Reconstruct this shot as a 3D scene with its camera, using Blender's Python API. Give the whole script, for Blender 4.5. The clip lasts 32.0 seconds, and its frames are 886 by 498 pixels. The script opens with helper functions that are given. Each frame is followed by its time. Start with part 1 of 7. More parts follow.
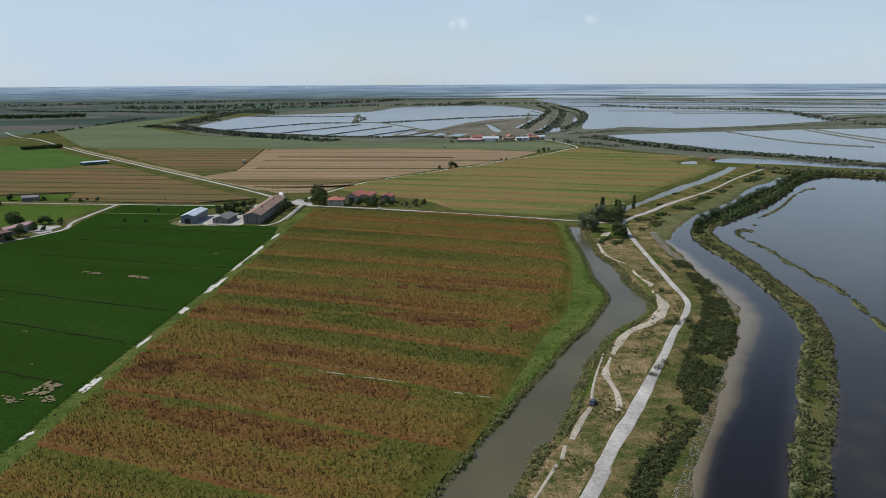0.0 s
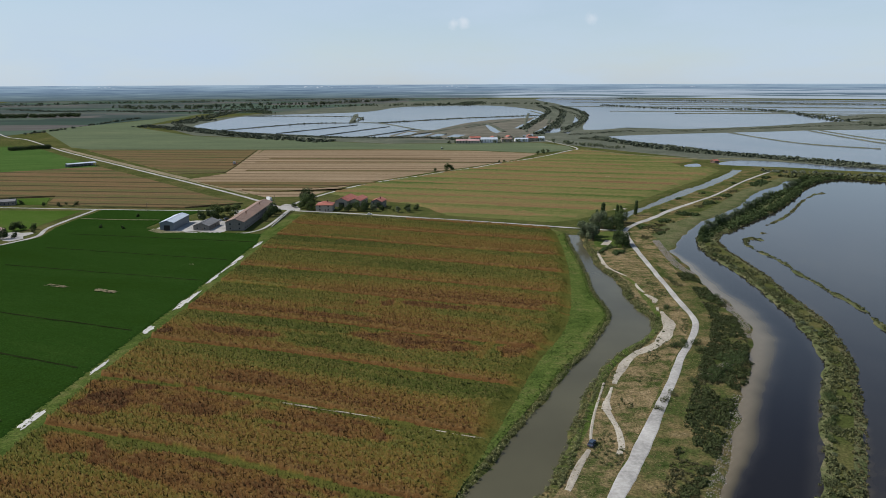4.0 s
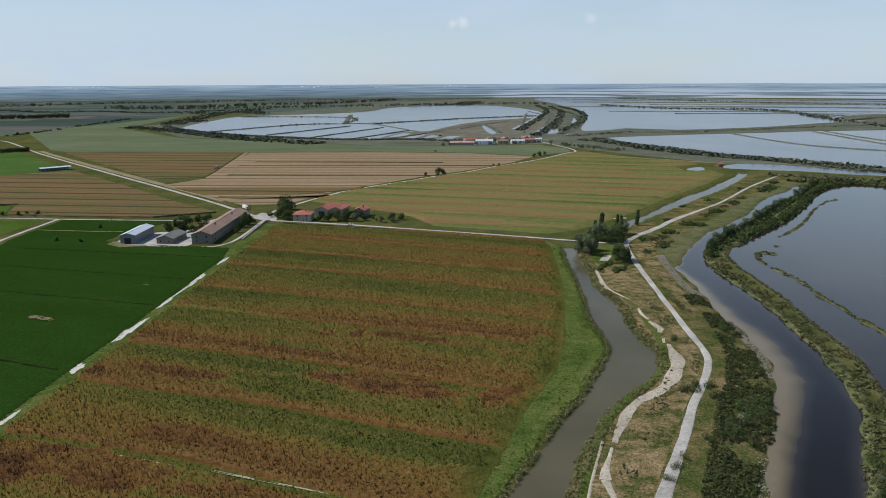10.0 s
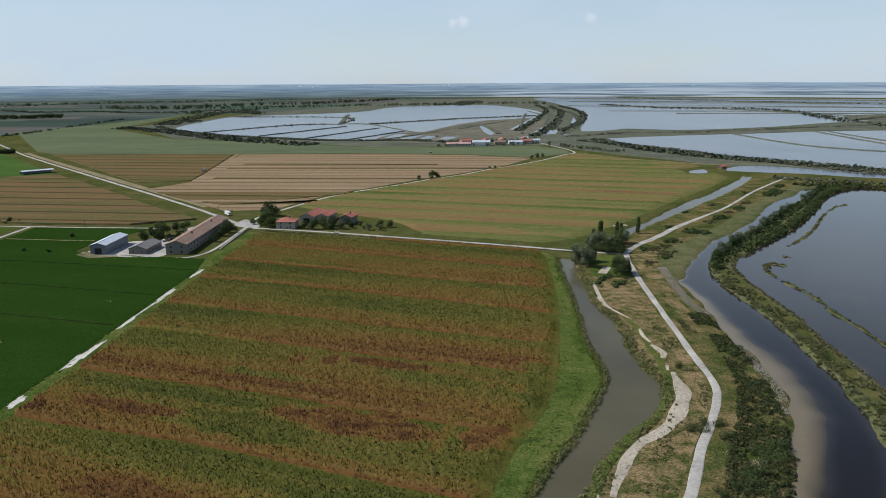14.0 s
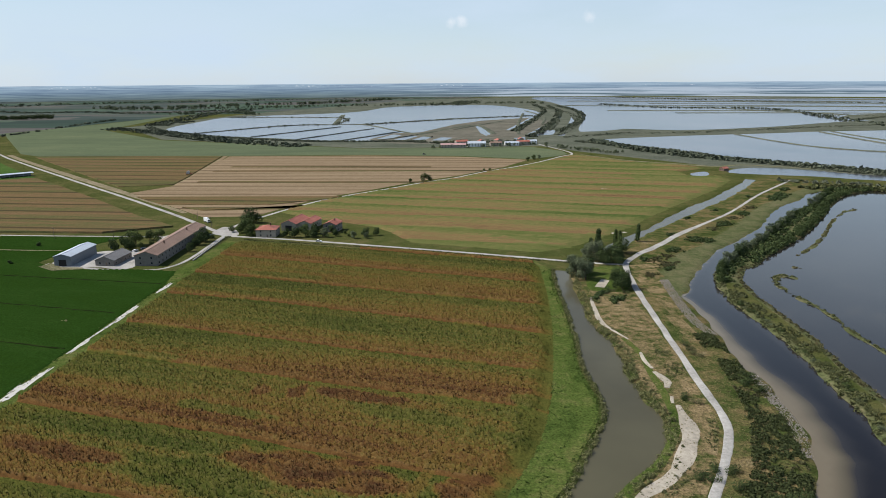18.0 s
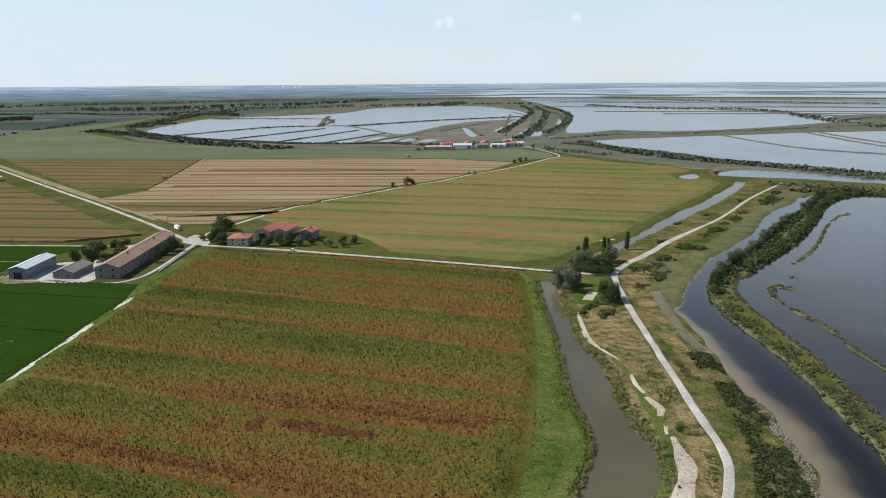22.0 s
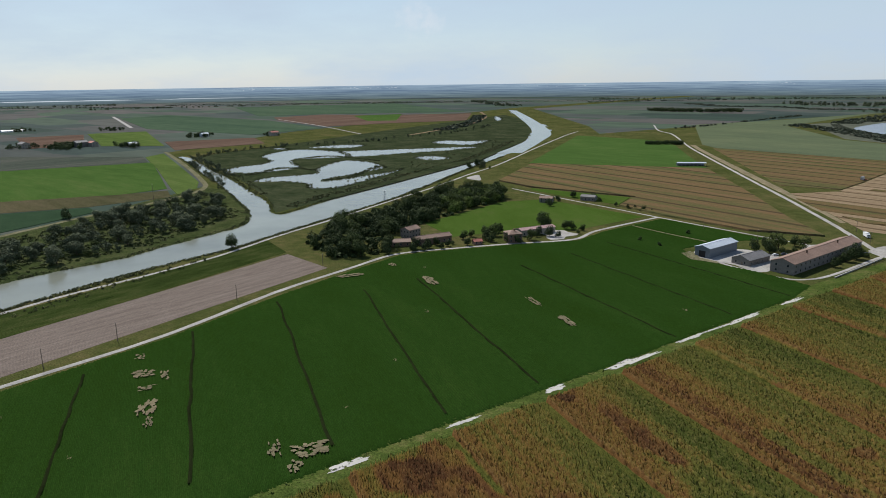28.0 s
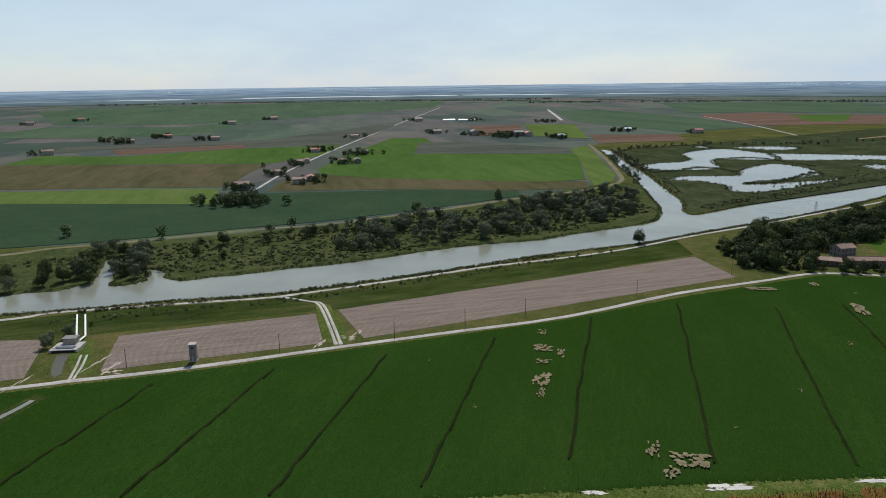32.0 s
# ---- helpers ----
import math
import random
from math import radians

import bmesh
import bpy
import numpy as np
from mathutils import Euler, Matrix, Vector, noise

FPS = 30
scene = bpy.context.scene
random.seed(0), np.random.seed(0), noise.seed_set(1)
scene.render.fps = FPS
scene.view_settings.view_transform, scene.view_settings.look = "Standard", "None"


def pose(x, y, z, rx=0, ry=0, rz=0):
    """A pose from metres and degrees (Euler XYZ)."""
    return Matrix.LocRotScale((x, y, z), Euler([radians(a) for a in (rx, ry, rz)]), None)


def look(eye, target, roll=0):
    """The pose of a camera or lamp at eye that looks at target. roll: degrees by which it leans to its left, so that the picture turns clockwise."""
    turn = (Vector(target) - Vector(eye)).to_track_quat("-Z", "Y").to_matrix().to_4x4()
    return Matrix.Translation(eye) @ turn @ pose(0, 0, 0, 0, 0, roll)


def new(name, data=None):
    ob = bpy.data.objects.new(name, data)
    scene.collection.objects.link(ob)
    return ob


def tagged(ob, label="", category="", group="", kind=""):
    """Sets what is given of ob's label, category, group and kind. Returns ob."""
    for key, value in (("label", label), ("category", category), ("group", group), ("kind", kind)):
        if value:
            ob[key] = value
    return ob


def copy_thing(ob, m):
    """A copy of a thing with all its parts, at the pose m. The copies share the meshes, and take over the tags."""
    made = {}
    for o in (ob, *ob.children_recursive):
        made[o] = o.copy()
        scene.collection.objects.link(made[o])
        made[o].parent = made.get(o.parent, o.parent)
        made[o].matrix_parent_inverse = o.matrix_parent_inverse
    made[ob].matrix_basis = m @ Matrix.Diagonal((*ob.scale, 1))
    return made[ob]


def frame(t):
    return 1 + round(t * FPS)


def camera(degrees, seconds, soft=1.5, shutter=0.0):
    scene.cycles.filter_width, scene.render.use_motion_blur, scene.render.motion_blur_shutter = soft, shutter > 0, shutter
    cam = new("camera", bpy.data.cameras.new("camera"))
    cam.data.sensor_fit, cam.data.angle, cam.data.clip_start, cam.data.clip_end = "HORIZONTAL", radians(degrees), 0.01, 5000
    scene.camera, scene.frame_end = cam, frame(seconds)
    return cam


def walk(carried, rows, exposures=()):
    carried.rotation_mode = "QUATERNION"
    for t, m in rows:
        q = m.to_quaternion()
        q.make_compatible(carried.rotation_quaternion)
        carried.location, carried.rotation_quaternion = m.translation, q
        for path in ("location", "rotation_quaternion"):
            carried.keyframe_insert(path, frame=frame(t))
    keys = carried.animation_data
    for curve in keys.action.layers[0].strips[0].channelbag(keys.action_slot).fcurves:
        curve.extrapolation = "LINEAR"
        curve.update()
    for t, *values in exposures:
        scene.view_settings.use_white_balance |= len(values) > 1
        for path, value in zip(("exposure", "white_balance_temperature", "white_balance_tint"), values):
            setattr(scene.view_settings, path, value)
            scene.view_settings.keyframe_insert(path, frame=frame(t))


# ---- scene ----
cam = camera(64.62, 32.0, soft=0.8)
# seconds, eye x y z, tilt, roll, heading
PATH = [
    (0, 0.00, 0.00, 110.00, 76.550, 0.239, 0.000),
    (1, 1.70, 6.93, 110.07, 76.545, 0.215, 0.029),
    (2, 3.26, 14.05, 110.12, 76.517, 0.220, 0.032),
    (3, 4.83, 21.23, 110.21, 76.518, 0.195, 0.045),
    (3.5, 5.49, 24.67, 110.23, 76.520, 0.166, 0.066),
    (5.5, 8.70, 39.19, 110.14, 76.525, 0.184, 0.059),
    (6, 9.27, 42.83, 110.23, 76.527, 0.178, -0.018),
    (7, 10.58, 49.68, 110.36, 76.503, 0.118, 0.012),
    (8, 12.23, 57.02, 110.39, 76.519, 0.131, -0.007),
    (9, 14.19, 64.45, 110.35, 76.503, 0.179, 0.013),
    (10, 16.33, 72.06, 110.36, 76.497, 0.222, 0.006),
    (11, 18.25, 79.37, 110.46, 76.476, 0.227, 0.018),
    (12, 19.98, 86.49, 110.69, 76.472, 0.234, 0.011),
    (13, 21.47, 93.15, 110.95, 76.474, 0.215, 0.010),
    (14, 23.75, 100.68, 111.16, 76.436, 0.267, 0.027),
    (14.5, 25.05, 104.61, 111.25, 76.417, 0.292, 0.068),
    (16.5, 28.53, 119.73, 111.24, 76.404, 0.330, -0.003),
    (17, 29.41, 123.35, 111.19, 76.415, 0.362, -0.050),
    (18, 30.85, 130.01, 111.11, 76.409, 0.353, -0.091),
    (19, 32.24, 136.49, 111.06, 76.441, 0.338, -0.139),
    (20, 33.82, 143.38, 111.09, 76.440, 0.341, -0.183),
    (20.5, 34.57, 146.67, 111.13, 76.474, 0.353, -0.223),
    (21, 35.27, 149.42, 111.16, 76.468, 0.371, -0.287),
    (21.5, 35.88, 151.50, 111.19, 76.464, 0.371, -0.635),
    (22, 36.33, 152.90, 111.22, 76.461, 0.371, -1.031),
    (22.5, 36.49, 153.59, 111.26, 76.447, 0.353, -1.365),
    (23, 36.07, 153.63, 111.33, 76.433, 0.364, -0.063),
    (23.5, 35.65, 153.01, 111.44, 76.416, 0.357, 0.269),
    (24, 35.06, 151.70, 111.59, 76.413, 0.362, 2.494),
    (24.5, 34.53, 150.33, 111.79, 76.448, 0.428, 10.570),
    (25, 35.04, 149.65, 112.03, 76.499, 0.510, 19.011),
    (25.5, 36.17, 148.78, 112.27, 76.515, 0.568, 24.908),
    (27.5, 36.21, 148.32, 112.52, 76.519, 0.710, 46.296),
    (28, 36.20, 148.47, 112.62, 76.503, 0.744, 51.663),
    (28.5, 36.25, 148.38, 112.77, 76.508, 0.748, 56.999),
    (29, 36.47, 148.16, 112.93, 76.512, 0.748, 61.857),
    (29.5, 36.89, 147.99, 113.14, 76.527, 0.747, 65.984),
    (30, 37.39, 147.82, 113.36, 76.542, 0.718, 69.638),
    (30.5, 37.67, 147.62, 113.52, 76.519, 0.699, 73.448),
    (31, 37.92, 147.57, 113.61, 76.514, 0.676, 77.237),
    (31.5, 38.03, 147.49, 113.60, 76.530, 0.692, 81.051),
    (32, 38.18, 147.50, 113.56, 76.568, 0.710, 84.868),
]
walk(cam, [(t, pose(x, y, z, rx, ry, rz)) for t, x, y, z, rx, ry, rz in PATH],
     [(0, 0.0, 6250, 10), (6, 0.0, 6250, 10), (14, 0.03, 6300, 10), (17, 0.17, 6350, 10), (21, 0.31, 6500, 10), (23.5, 0.40, 6550, 10), (24.2, 0.35, 6500, 10), (25, 0.06, 6400, 10), (26, 0.0, 6350, 10), (28, 0.0, 6350, 10), (32, 0.03, 6400, 10)])

# ---- light ----
SUN_AZ, SUN_EL = radians(173.0), radians(48.0)   # azimuth from +x, counterclockwise
sun_way = Vector((math.cos(SUN_AZ) * math.cos(SUN_EL), math.sin(SUN_AZ) * math.cos(SUN_EL), math.sin(SUN_EL)))
sun = new("sun", bpy.data.lights.new("sun", "SUN"))
sun.data.energy, sun.data.angle, sun.data.color = 4.5, radians(0.6), (1.0, 0.95, 0.88)
sun.matrix_world = look(sun_way * 500, (0, 0, 0))

world = bpy.data.worlds.new("sky")
scene.world = world
world.use_nodes = True


def link(tree, a, b):
    tree.links.new(a, b)


def build_sky():
    t = world.node_tree
    t.nodes.clear()
    out, bg = t.nodes.new("ShaderNodeOutputWorld"), t.nodes.new("ShaderNodeBackground")
    sky = t.nodes.new("ShaderNodeTexSky")
    sky.sky_type, sky.sun_disc = "NISHITA", False
    sky.sun_elevation, sky.sun_rotation = SUN_EL, math.pi / 2 - SUN_AZ
    sky.air_density, sky.dust_density, sky.ozone_density = 1.0, 0.3, 2.0
    # thin high cloud, denser towards the sun
    co, mp = t.nodes.new("ShaderNodeTexCoord"), t.nodes.new("ShaderNodeMapping")
    mp.inputs["Scale"].default_value = (2.2, 2.2, 9.0)
    nz = t.nodes.new("ShaderNodeTexNoise")
    nz.inputs["Scale"].default_value, nz.inputs["Detail"].default_value, nz.inputs["Roughness"].default_value = 1.3, 6.0, 0.6
    rm = t.nodes.new("ShaderNodeMapRange")
    rm.inputs["From Min"].default_value, rm.inputs["From Max"].default_value = 0.38, 0.72
    rm.inputs["To Min"].default_value, rm.inputs["To Max"].default_value = 0.62, 1.0
    mix = t.nodes.new("ShaderNodeMix")
    mix.data_type = "RGBA"
    mix.inputs["B"].default_value = (5.3, 6.4, 7.5, 1)
    link(t, co.outputs["Generated"], mp.inputs["Vector"])
    link(t, mp.outputs["Vector"], nz.inputs["Vector"])
    link(t, nz.outputs["Fac"], rm.inputs["Value"])
    sep, up, mul = t.nodes.new("ShaderNodeSeparateXYZ"), t.nodes.new("ShaderNodeMapRange"), t.nodes.new("ShaderNodeMath")
    up.inputs["From Min"].default_value, up.inputs["From Max"].default_value = 0.20, 0.42
    up.inputs["To Min"].default_value, up.inputs["To Max"].default_value = 1.0, 0.05
    mul.operation = "MULTIPLY"
    link(t, co.outputs["Generated"], sep.inputs["Vector"])
    link(t, sep.outputs["Z"], up.inputs["Value"])
    link(t, up.outputs["Result"], mul.inputs[0])
    link(t, rm.outputs["Result"], mul.inputs[1])
    link(t, mul.outputs["Value"], mix.inputs["Factor"])
    link(t, sky.outputs["Color"], mix.inputs["A"])
    # a few small fair-weather clouds
    sky_out = mix.outputs["Result"]
    fine = t.nodes.new("ShaderNodeTexNoise")
    fine.inputs["Scale"].default_value, fine.inputs["Detail"].default_value = 90.0, 5.0
    link(t, co.outputs["Generated"], fine.inputs["Vector"])
    for way, size, amount in (((0.0126, 0.997, 0.0755), 0.011, 0.5), ((0.0255, 0.9966, 0.0780), 0.012, 0.55), ((0.1972, 0.9771, 0.0790), 0.011, 0.4), ((-0.805, 0.5872, 0.0842), 0.030, 0.3), ((-0.7905, 0.6075, 0.0777), 0.022, 0.3)):
        off, wob, m2, mx = t.nodes.new("ShaderNodeVectorMath"), t.nodes.new("ShaderNodeMath"), t.nodes.new("ShaderNodeMapRange"), t.nodes.new("ShaderNodeMix")
        off.operation, wob.operation, mx.data_type = "DISTANCE", "MULTIPLY_ADD", "RGBA"
        off.inputs[1].default_value = way
        link(t, co.outputs["Generated"], off.inputs[0])
        link(t, fine.outputs["Fac"], wob.inputs[0])
        wob.inputs[1].default_value = size * 1.6
        link(t, off.outputs["Value"], wob.inputs[2])
        m2.inputs["From Min"].default_value, m2.inputs["From Max"].default_value = size * 1.7, size * 0.9
        m2.inputs["To Max"].default_value = amount
        link(t, wob.outputs["Value"], m2.inputs["Value"])
        link(t, m2.outputs["Result"], mx.inputs["Factor"])
        link(t, sky_out, mx.inputs["A"])
        mx.inputs["B"].default_value = (7.6, 7.9, 8.3, 1)
        sky_out = mx.outputs["Result"]
    link(t, sky_out, bg.inputs["Color"])
    bg.inputs["Strength"].default_value = 0.1
    link(t, bg.outputs["Background"], out.inputs["Surface"])


build_sky()

# ---- materials ----


def material(name, rough=0.9, spec=0.2, metal=0.0):
    m = bpy.data.materials.new(name)
    m.use_nodes = True
    b = m.node_tree.nodes["Principled BSDF"]
    b.inputs["Roughness"].default_value, b.inputs["Specular IOR Level"].default_value, b.inputs["Metallic"].default_value = rough, spec, metal
    return m, m.node_tree, b


def coords(t, scale=(1, 1, 1), turn=0.0, space="Object"):
    co, mp = t.nodes.new("ShaderNodeTexCoord"), t.nodes.new("ShaderNodeMapping")
    mp.vector_type = "TEXTURE"
    mp.inputs["Rotation"].default_value[2] = radians(turn)
    mp.inputs["Scale"].default_value = scale
    link(t, co.outputs[space], mp.inputs["Vector"])
    return mp.outputs["Vector"]


def noise_tex(t, vec, scale=1.0, detail=4.0, rough=0.55, warp=0.0):
    n = t.nodes.new("ShaderNodeTexNoise")
    n.inputs["Scale"].default_value, n.inputs["Detail"].default_value = scale, detail
    n.inputs["Roughness"].default_value, n.inputs["Distortion"].default_value = rough, warp
    link(t, vec, n.inputs["Vector"])
    return n.outputs["Fac"]


def ramp(t, fac, stops):
    r = t.nodes.new("ShaderNodeValToRGB")
    e = r.color_ramp.elements
    while len(e) < len(stops):
        e.new(0.5)
    for k, (pos, col) in zip(e, stops):
        k.position, k.color = pos, (*col, 1)
    link(t, fac, r.inputs["Fac"])
    return r.outputs["Color"]


def blend(t, fac, a, b, mode="MIX"):
    x = t.nodes.new("ShaderNodeMix")
    x.data_type, x.blend_type = "RGBA", mode
    for socket, v in (("Factor", fac), ("A", a), ("B", b)):
        if isinstance(v, (int, float)):
            x.inputs[socket].default_value = v
        elif isinstance(v, tuple):
            x.inputs[socket].default_value = (*v, 1)
        else:
            link(t, v, x.inputs[socket])
    return x.outputs["Result"]


def bump(t, b, height, strength=0.5, distance=0.3):
    n = t.nodes.new("ShaderNodeBump")
    n.inputs["Strength"].default_value, n.inputs["Distance"].default_value = strength, distance
    link(t, height, n.inputs["Height"])
    link(t, n.outputs["Normal"], b.inputs["Normal"])


def grey(t, fac, lo, hi):
    r = t.nodes.new("ShaderNodeMapRange")
    r.inputs["From Min"].default_value, r.inputs["From Max"].default_value = lo, hi
    link(t, fac, r.inputs["Value"])
    return r.outputs["Result"]


def patchy(name, stops, big=40.0, mid=6.0, fine=0.6, speck=0.35, rough=0.95, relief=0.4, stretch=(1, 1, 1), turn=0.0):
    """Ground cover: broad patches, middle blotches and fine speckle in world metres."""
    m, t, b = material(name, rough, 0.0)
    fine, speck = max(fine, 0.8), min(0.9, speck * 1.5)
    v = coords(t, stretch, turn)
    n1, n2 = noise_tex(t, v, 1 / big, 5, 0.6), noise_tex(t, v, 1 / mid, 5, 0.65)
    n3 = noise_tex(t, coords(t), 1 / fine, 3, 0.7)
    f = blend(t, 0.45, n1, n2)
    c = ramp(t, f, stops)
    c = blend(t, speck, c, ramp(t, n3, [(0.3, (0.2, 0.2, 0.2)), (0.7, (1.8, 1.8, 1.7))]), "MULTIPLY")
    link(t, c, b.inputs["Base Color"])
    bump(t, b, n3, relief, 0.4)
    return m


def crop_rows(name, stops, dark, row=0.75, turn=-17.0, band=24.0, length=90.0, rowmix=0.35, furrow=0.0, furrow_gap=24.0, relief=0.6):
    """A crop: bands along the rows, blotches, fine rows, and dark furrows between the beds."""
    m, t, b = material(name, 0.9, 0.0)
    v = coords(t, (length, band, 20.0), turn)
    n1 = noise_tex(t, v, 1.0, 6, 0.62, 0.3)
    n2 = noise_tex(t, coords(t, (9.0, 2.4, 3.0), turn), 1.0, 4, 0.6)
    n3 = noise_tex(t, coords(t, (0.9, 0.5, 0.6), turn), 1.0, 3, 0.7)
    c = ramp(t, blend(t, 0.32, n1, n2), stops)
    c = blend(t, 0.55, c, ramp(t, n3, [(0.28, (0.35, 0.35, 0.35)), (0.72, (1.6, 1.6, 1.5))]), "MULTIPLY")
    w = t.nodes.new("ShaderNodeTexWave")
    w.bands_direction, w.wave_profile = "Y", "SIN"
    w.inputs["Scale"].default_value, w.inputs["Distortion"].default_value, w.inputs["Detail"].default_value = 0.314, 0.6, 2.0
    link(t, coords(t, (row, row, row), turn), w.inputs["Vector"])
    c = blend(t, rowmix, c, ramp(t, w.outputs["Fac"], [(0.0, (0.45, 0.45, 0.45)), (1.0, (1.3, 1.3, 1.3))]), "MULTIPLY")
    if furrow:
        w2 = t.nodes.new("ShaderNodeTexWave")
        w2.bands_direction = "Y"
        w2.inputs["Scale"].default_value, w2.inputs["Distortion"].default_value = 0.314, 0.35
        w2.inputs["Detail Scale"].default_value = 0.4
        link(t, coords(t, (furrow_gap, furrow_gap, furrow_gap), turn), w2.inputs["Vector"])
        c = blend(t, ramp(t, w2.outputs["Fac"], [(0.88, (0, 0, 0)), (1.0, (furrow, furrow, furrow))]), c, dark)
    link(t, c, b.inputs["Base Color"])
    bump(t, b, blend(t, 0.5, n3, w.outputs["Fac"]), relief, 0.5)
    return m


def plain(name, col, rough=0.8, spec=0.3, metal=0.0, var=0.25, size=0.8):
    m, t, b = material(name, rough, spec, metal)
    n, n2 = noise_tex(t, coords(t), 1 / size, 5, 0.65), noise_tex(t, coords(t), 1 / (size * 9), 3, 0.5)
    lo, hi = tuple(c * (1 - var) for c in col), tuple(min(1.0, c * (1 + var)) for c in col)
    link(t, ramp(t, blend(t, 0.5, n, n2), [(0.3, lo), (0.7, hi)]), b.inputs["Base Color"])
    bump(t, b, n, 0.2, 0.05)
    return m


def foliage(name, dark, light, spec=0.05):
    m, t, b = material(name, 0.75, spec)
    g, o = t.nodes.new("ShaderNodeNewGeometry"), t.nodes.new("ShaderNodeObjectInfo")
    c = ramp(t, g.outputs["Random Per Island"], [(0.0, dark), (0.75, light), (1.0, tuple(min(1.0, k * 1.2) for k in light))])
    c = blend(t, 0.5, c, ramp(t, o.outputs["Random"], [(0.0, (0.55, 0.6, 0.55)), (1.0, (1.35, 1.25, 1.2))]), "MULTIPLY")
    link(t, c, b.inputs["Base Color"])
    return m


def water(name, col, rough=0.06, ripple=0.15, size=1.5, shallow=None, patch=60.0, spec=0.42):
    m, t, b = material(name, rough, spec)
    b.inputs["IOR"].default_value = 1.33
    v = coords(t)
    if shallow:
        link(t, ramp(t, noise_tex(t, coords(t, (1, 2.2, 1), 30), 1 / patch, 4, 0.5, 0.5), [(0.38, col), (0.66, shallow)]), b.inputs["Base Color"])
    else:
        link(t, ramp(t, noise_tex(t, v, 1 / patch, 4, 0.5), [(0.3, tuple(c * 0.8 for c in col)), (0.7, tuple(c * 1.2 for c in col))]), b.inputs["Base Color"])
    bump(t, b, noise_tex(t, v, 1 / size, 3, 0.6), ripple, 0.1)
    return m


GRASS = patchy("bank_grass", [(0.30, (0.035, 0.046, 0.012)), (0.46, (0.058, 0.068, 0.021)), (0.58, (0.092, 0.086, 0.033)), (0.72, (0.139, 0.108, 0.055))], 45, 7, 0.5, 0.45)
DRY_GRASS = patchy("dry_grass", [(0.36, (0.036, 0.052, 0.014)), (0.44, (0.075, 0.078, 0.028)), (0.50, (0.135, 0.108, 0.052)), (0.56, (0.190, 0.140, 0.075)), (0.66, (0.245, 0.185, 0.105))], 14, 3.5, 0.8, 0.5)
VERGE = patchy("green_verge", [(0.36, (0.032, 0.052, 0.012)), (0.50, (0.068, 0.094, 0.022)), (0.62, (0.112, 0.112, 0.039)), (0.72, (0.152, 0.123, 0.058))], 26, 4, 0.9, 0.4)
MEADOW = patchy("meadow_grass", [(0.32, (0.040, 0.072, 0.011)), (0.52, (0.055, 0.094, 0.017)), (0.70, (0.078, 0.097, 0.028))], 70, 12, 0.7, 0.25, stretch=(1, 3, 1), turn=60)
GREENFIELD = patchy("young_crop", [(0.36, (0.042, 0.080, 0.020)), (0.52, (0.056, 0.102, 0.025)), (0.68, (0.080, 0.115, 0.034))], 120, 15, 1.2, 0.25, stretch=(4, 1, 1), turn=8)
GREYGREEN = patchy("grey_green_crop", [(0.32, (0.079, 0.099, 0.059)), (0.55, (0.105, 0.127, 0.071)), (0.72, (0.139, 0.146, 0.084))], 160, 30, 1.5, 0.2, stretch=(3, 1, 1), turn=-4)
MARSH = patchy("marsh_grass", [(0.34, (0.052, 0.066, 0.025)), (0.48, (0.088, 0.096, 0.043)), (0.58, (0.122, 0.116, 0.060)), (0.70, (0.165, 0.142, 0.084))], 18, 4, 0.8, 0.5)
# reeds greyed and lightened, the haze over them painted in
FAR_MARSH = patchy("hazed_marsh_reeds", [(0.34, (0.066, 0.076, 0.056)), (0.50, (0.098, 0.106, 0.080)), (0.66, (0.145, 0.144, 0.112))], 70, 10, 2.0, 0.45)
LEVEE_MIX = patchy("levee_mixed_grass", [(0.36, (0.028, 0.043, 0.011)), (0.45, (0.055, 0.068, 0.021)), (0.52, (0.100, 0.088, 0.036)), (0.58, (0.150, 0.112, 0.054)), (0.68, (0.200, 0.160, 0.092))], 22, 5, 0.9, 0.5)
FEN = patchy("fen_reeds", [(0.36, (0.019, 0.027, 0.013)), (0.48, (0.034, 0.044, 0.021)), (0.58, (0.050, 0.058, 0.030)), (0.70, (0.075, 0.075, 0.045))], 40, 8, 1.5, 0.4)
BANK_MARSH = patchy("bank_marsh", [(0.36, (0.028, 0.040, 0.014)), (0.48, (0.044, 0.057, 0.021)), (0.58, (0.064, 0.072, 0.030)), (0.70, (0.092, 0.090, 0.044))], 24, 6, 1.2, 0.45)
SOY = crop_rows("soy_leaves", [(0.28, (0.016, 0.037, 0.005)), (0.52, (0.019, 0.046, 0.008)), (0.75, (0.029, 0.057, 0.011))], (0.021, 0.028, 0.009), 0.5, -17, 40, 120, 0.15, 0.0, relief=0.25)


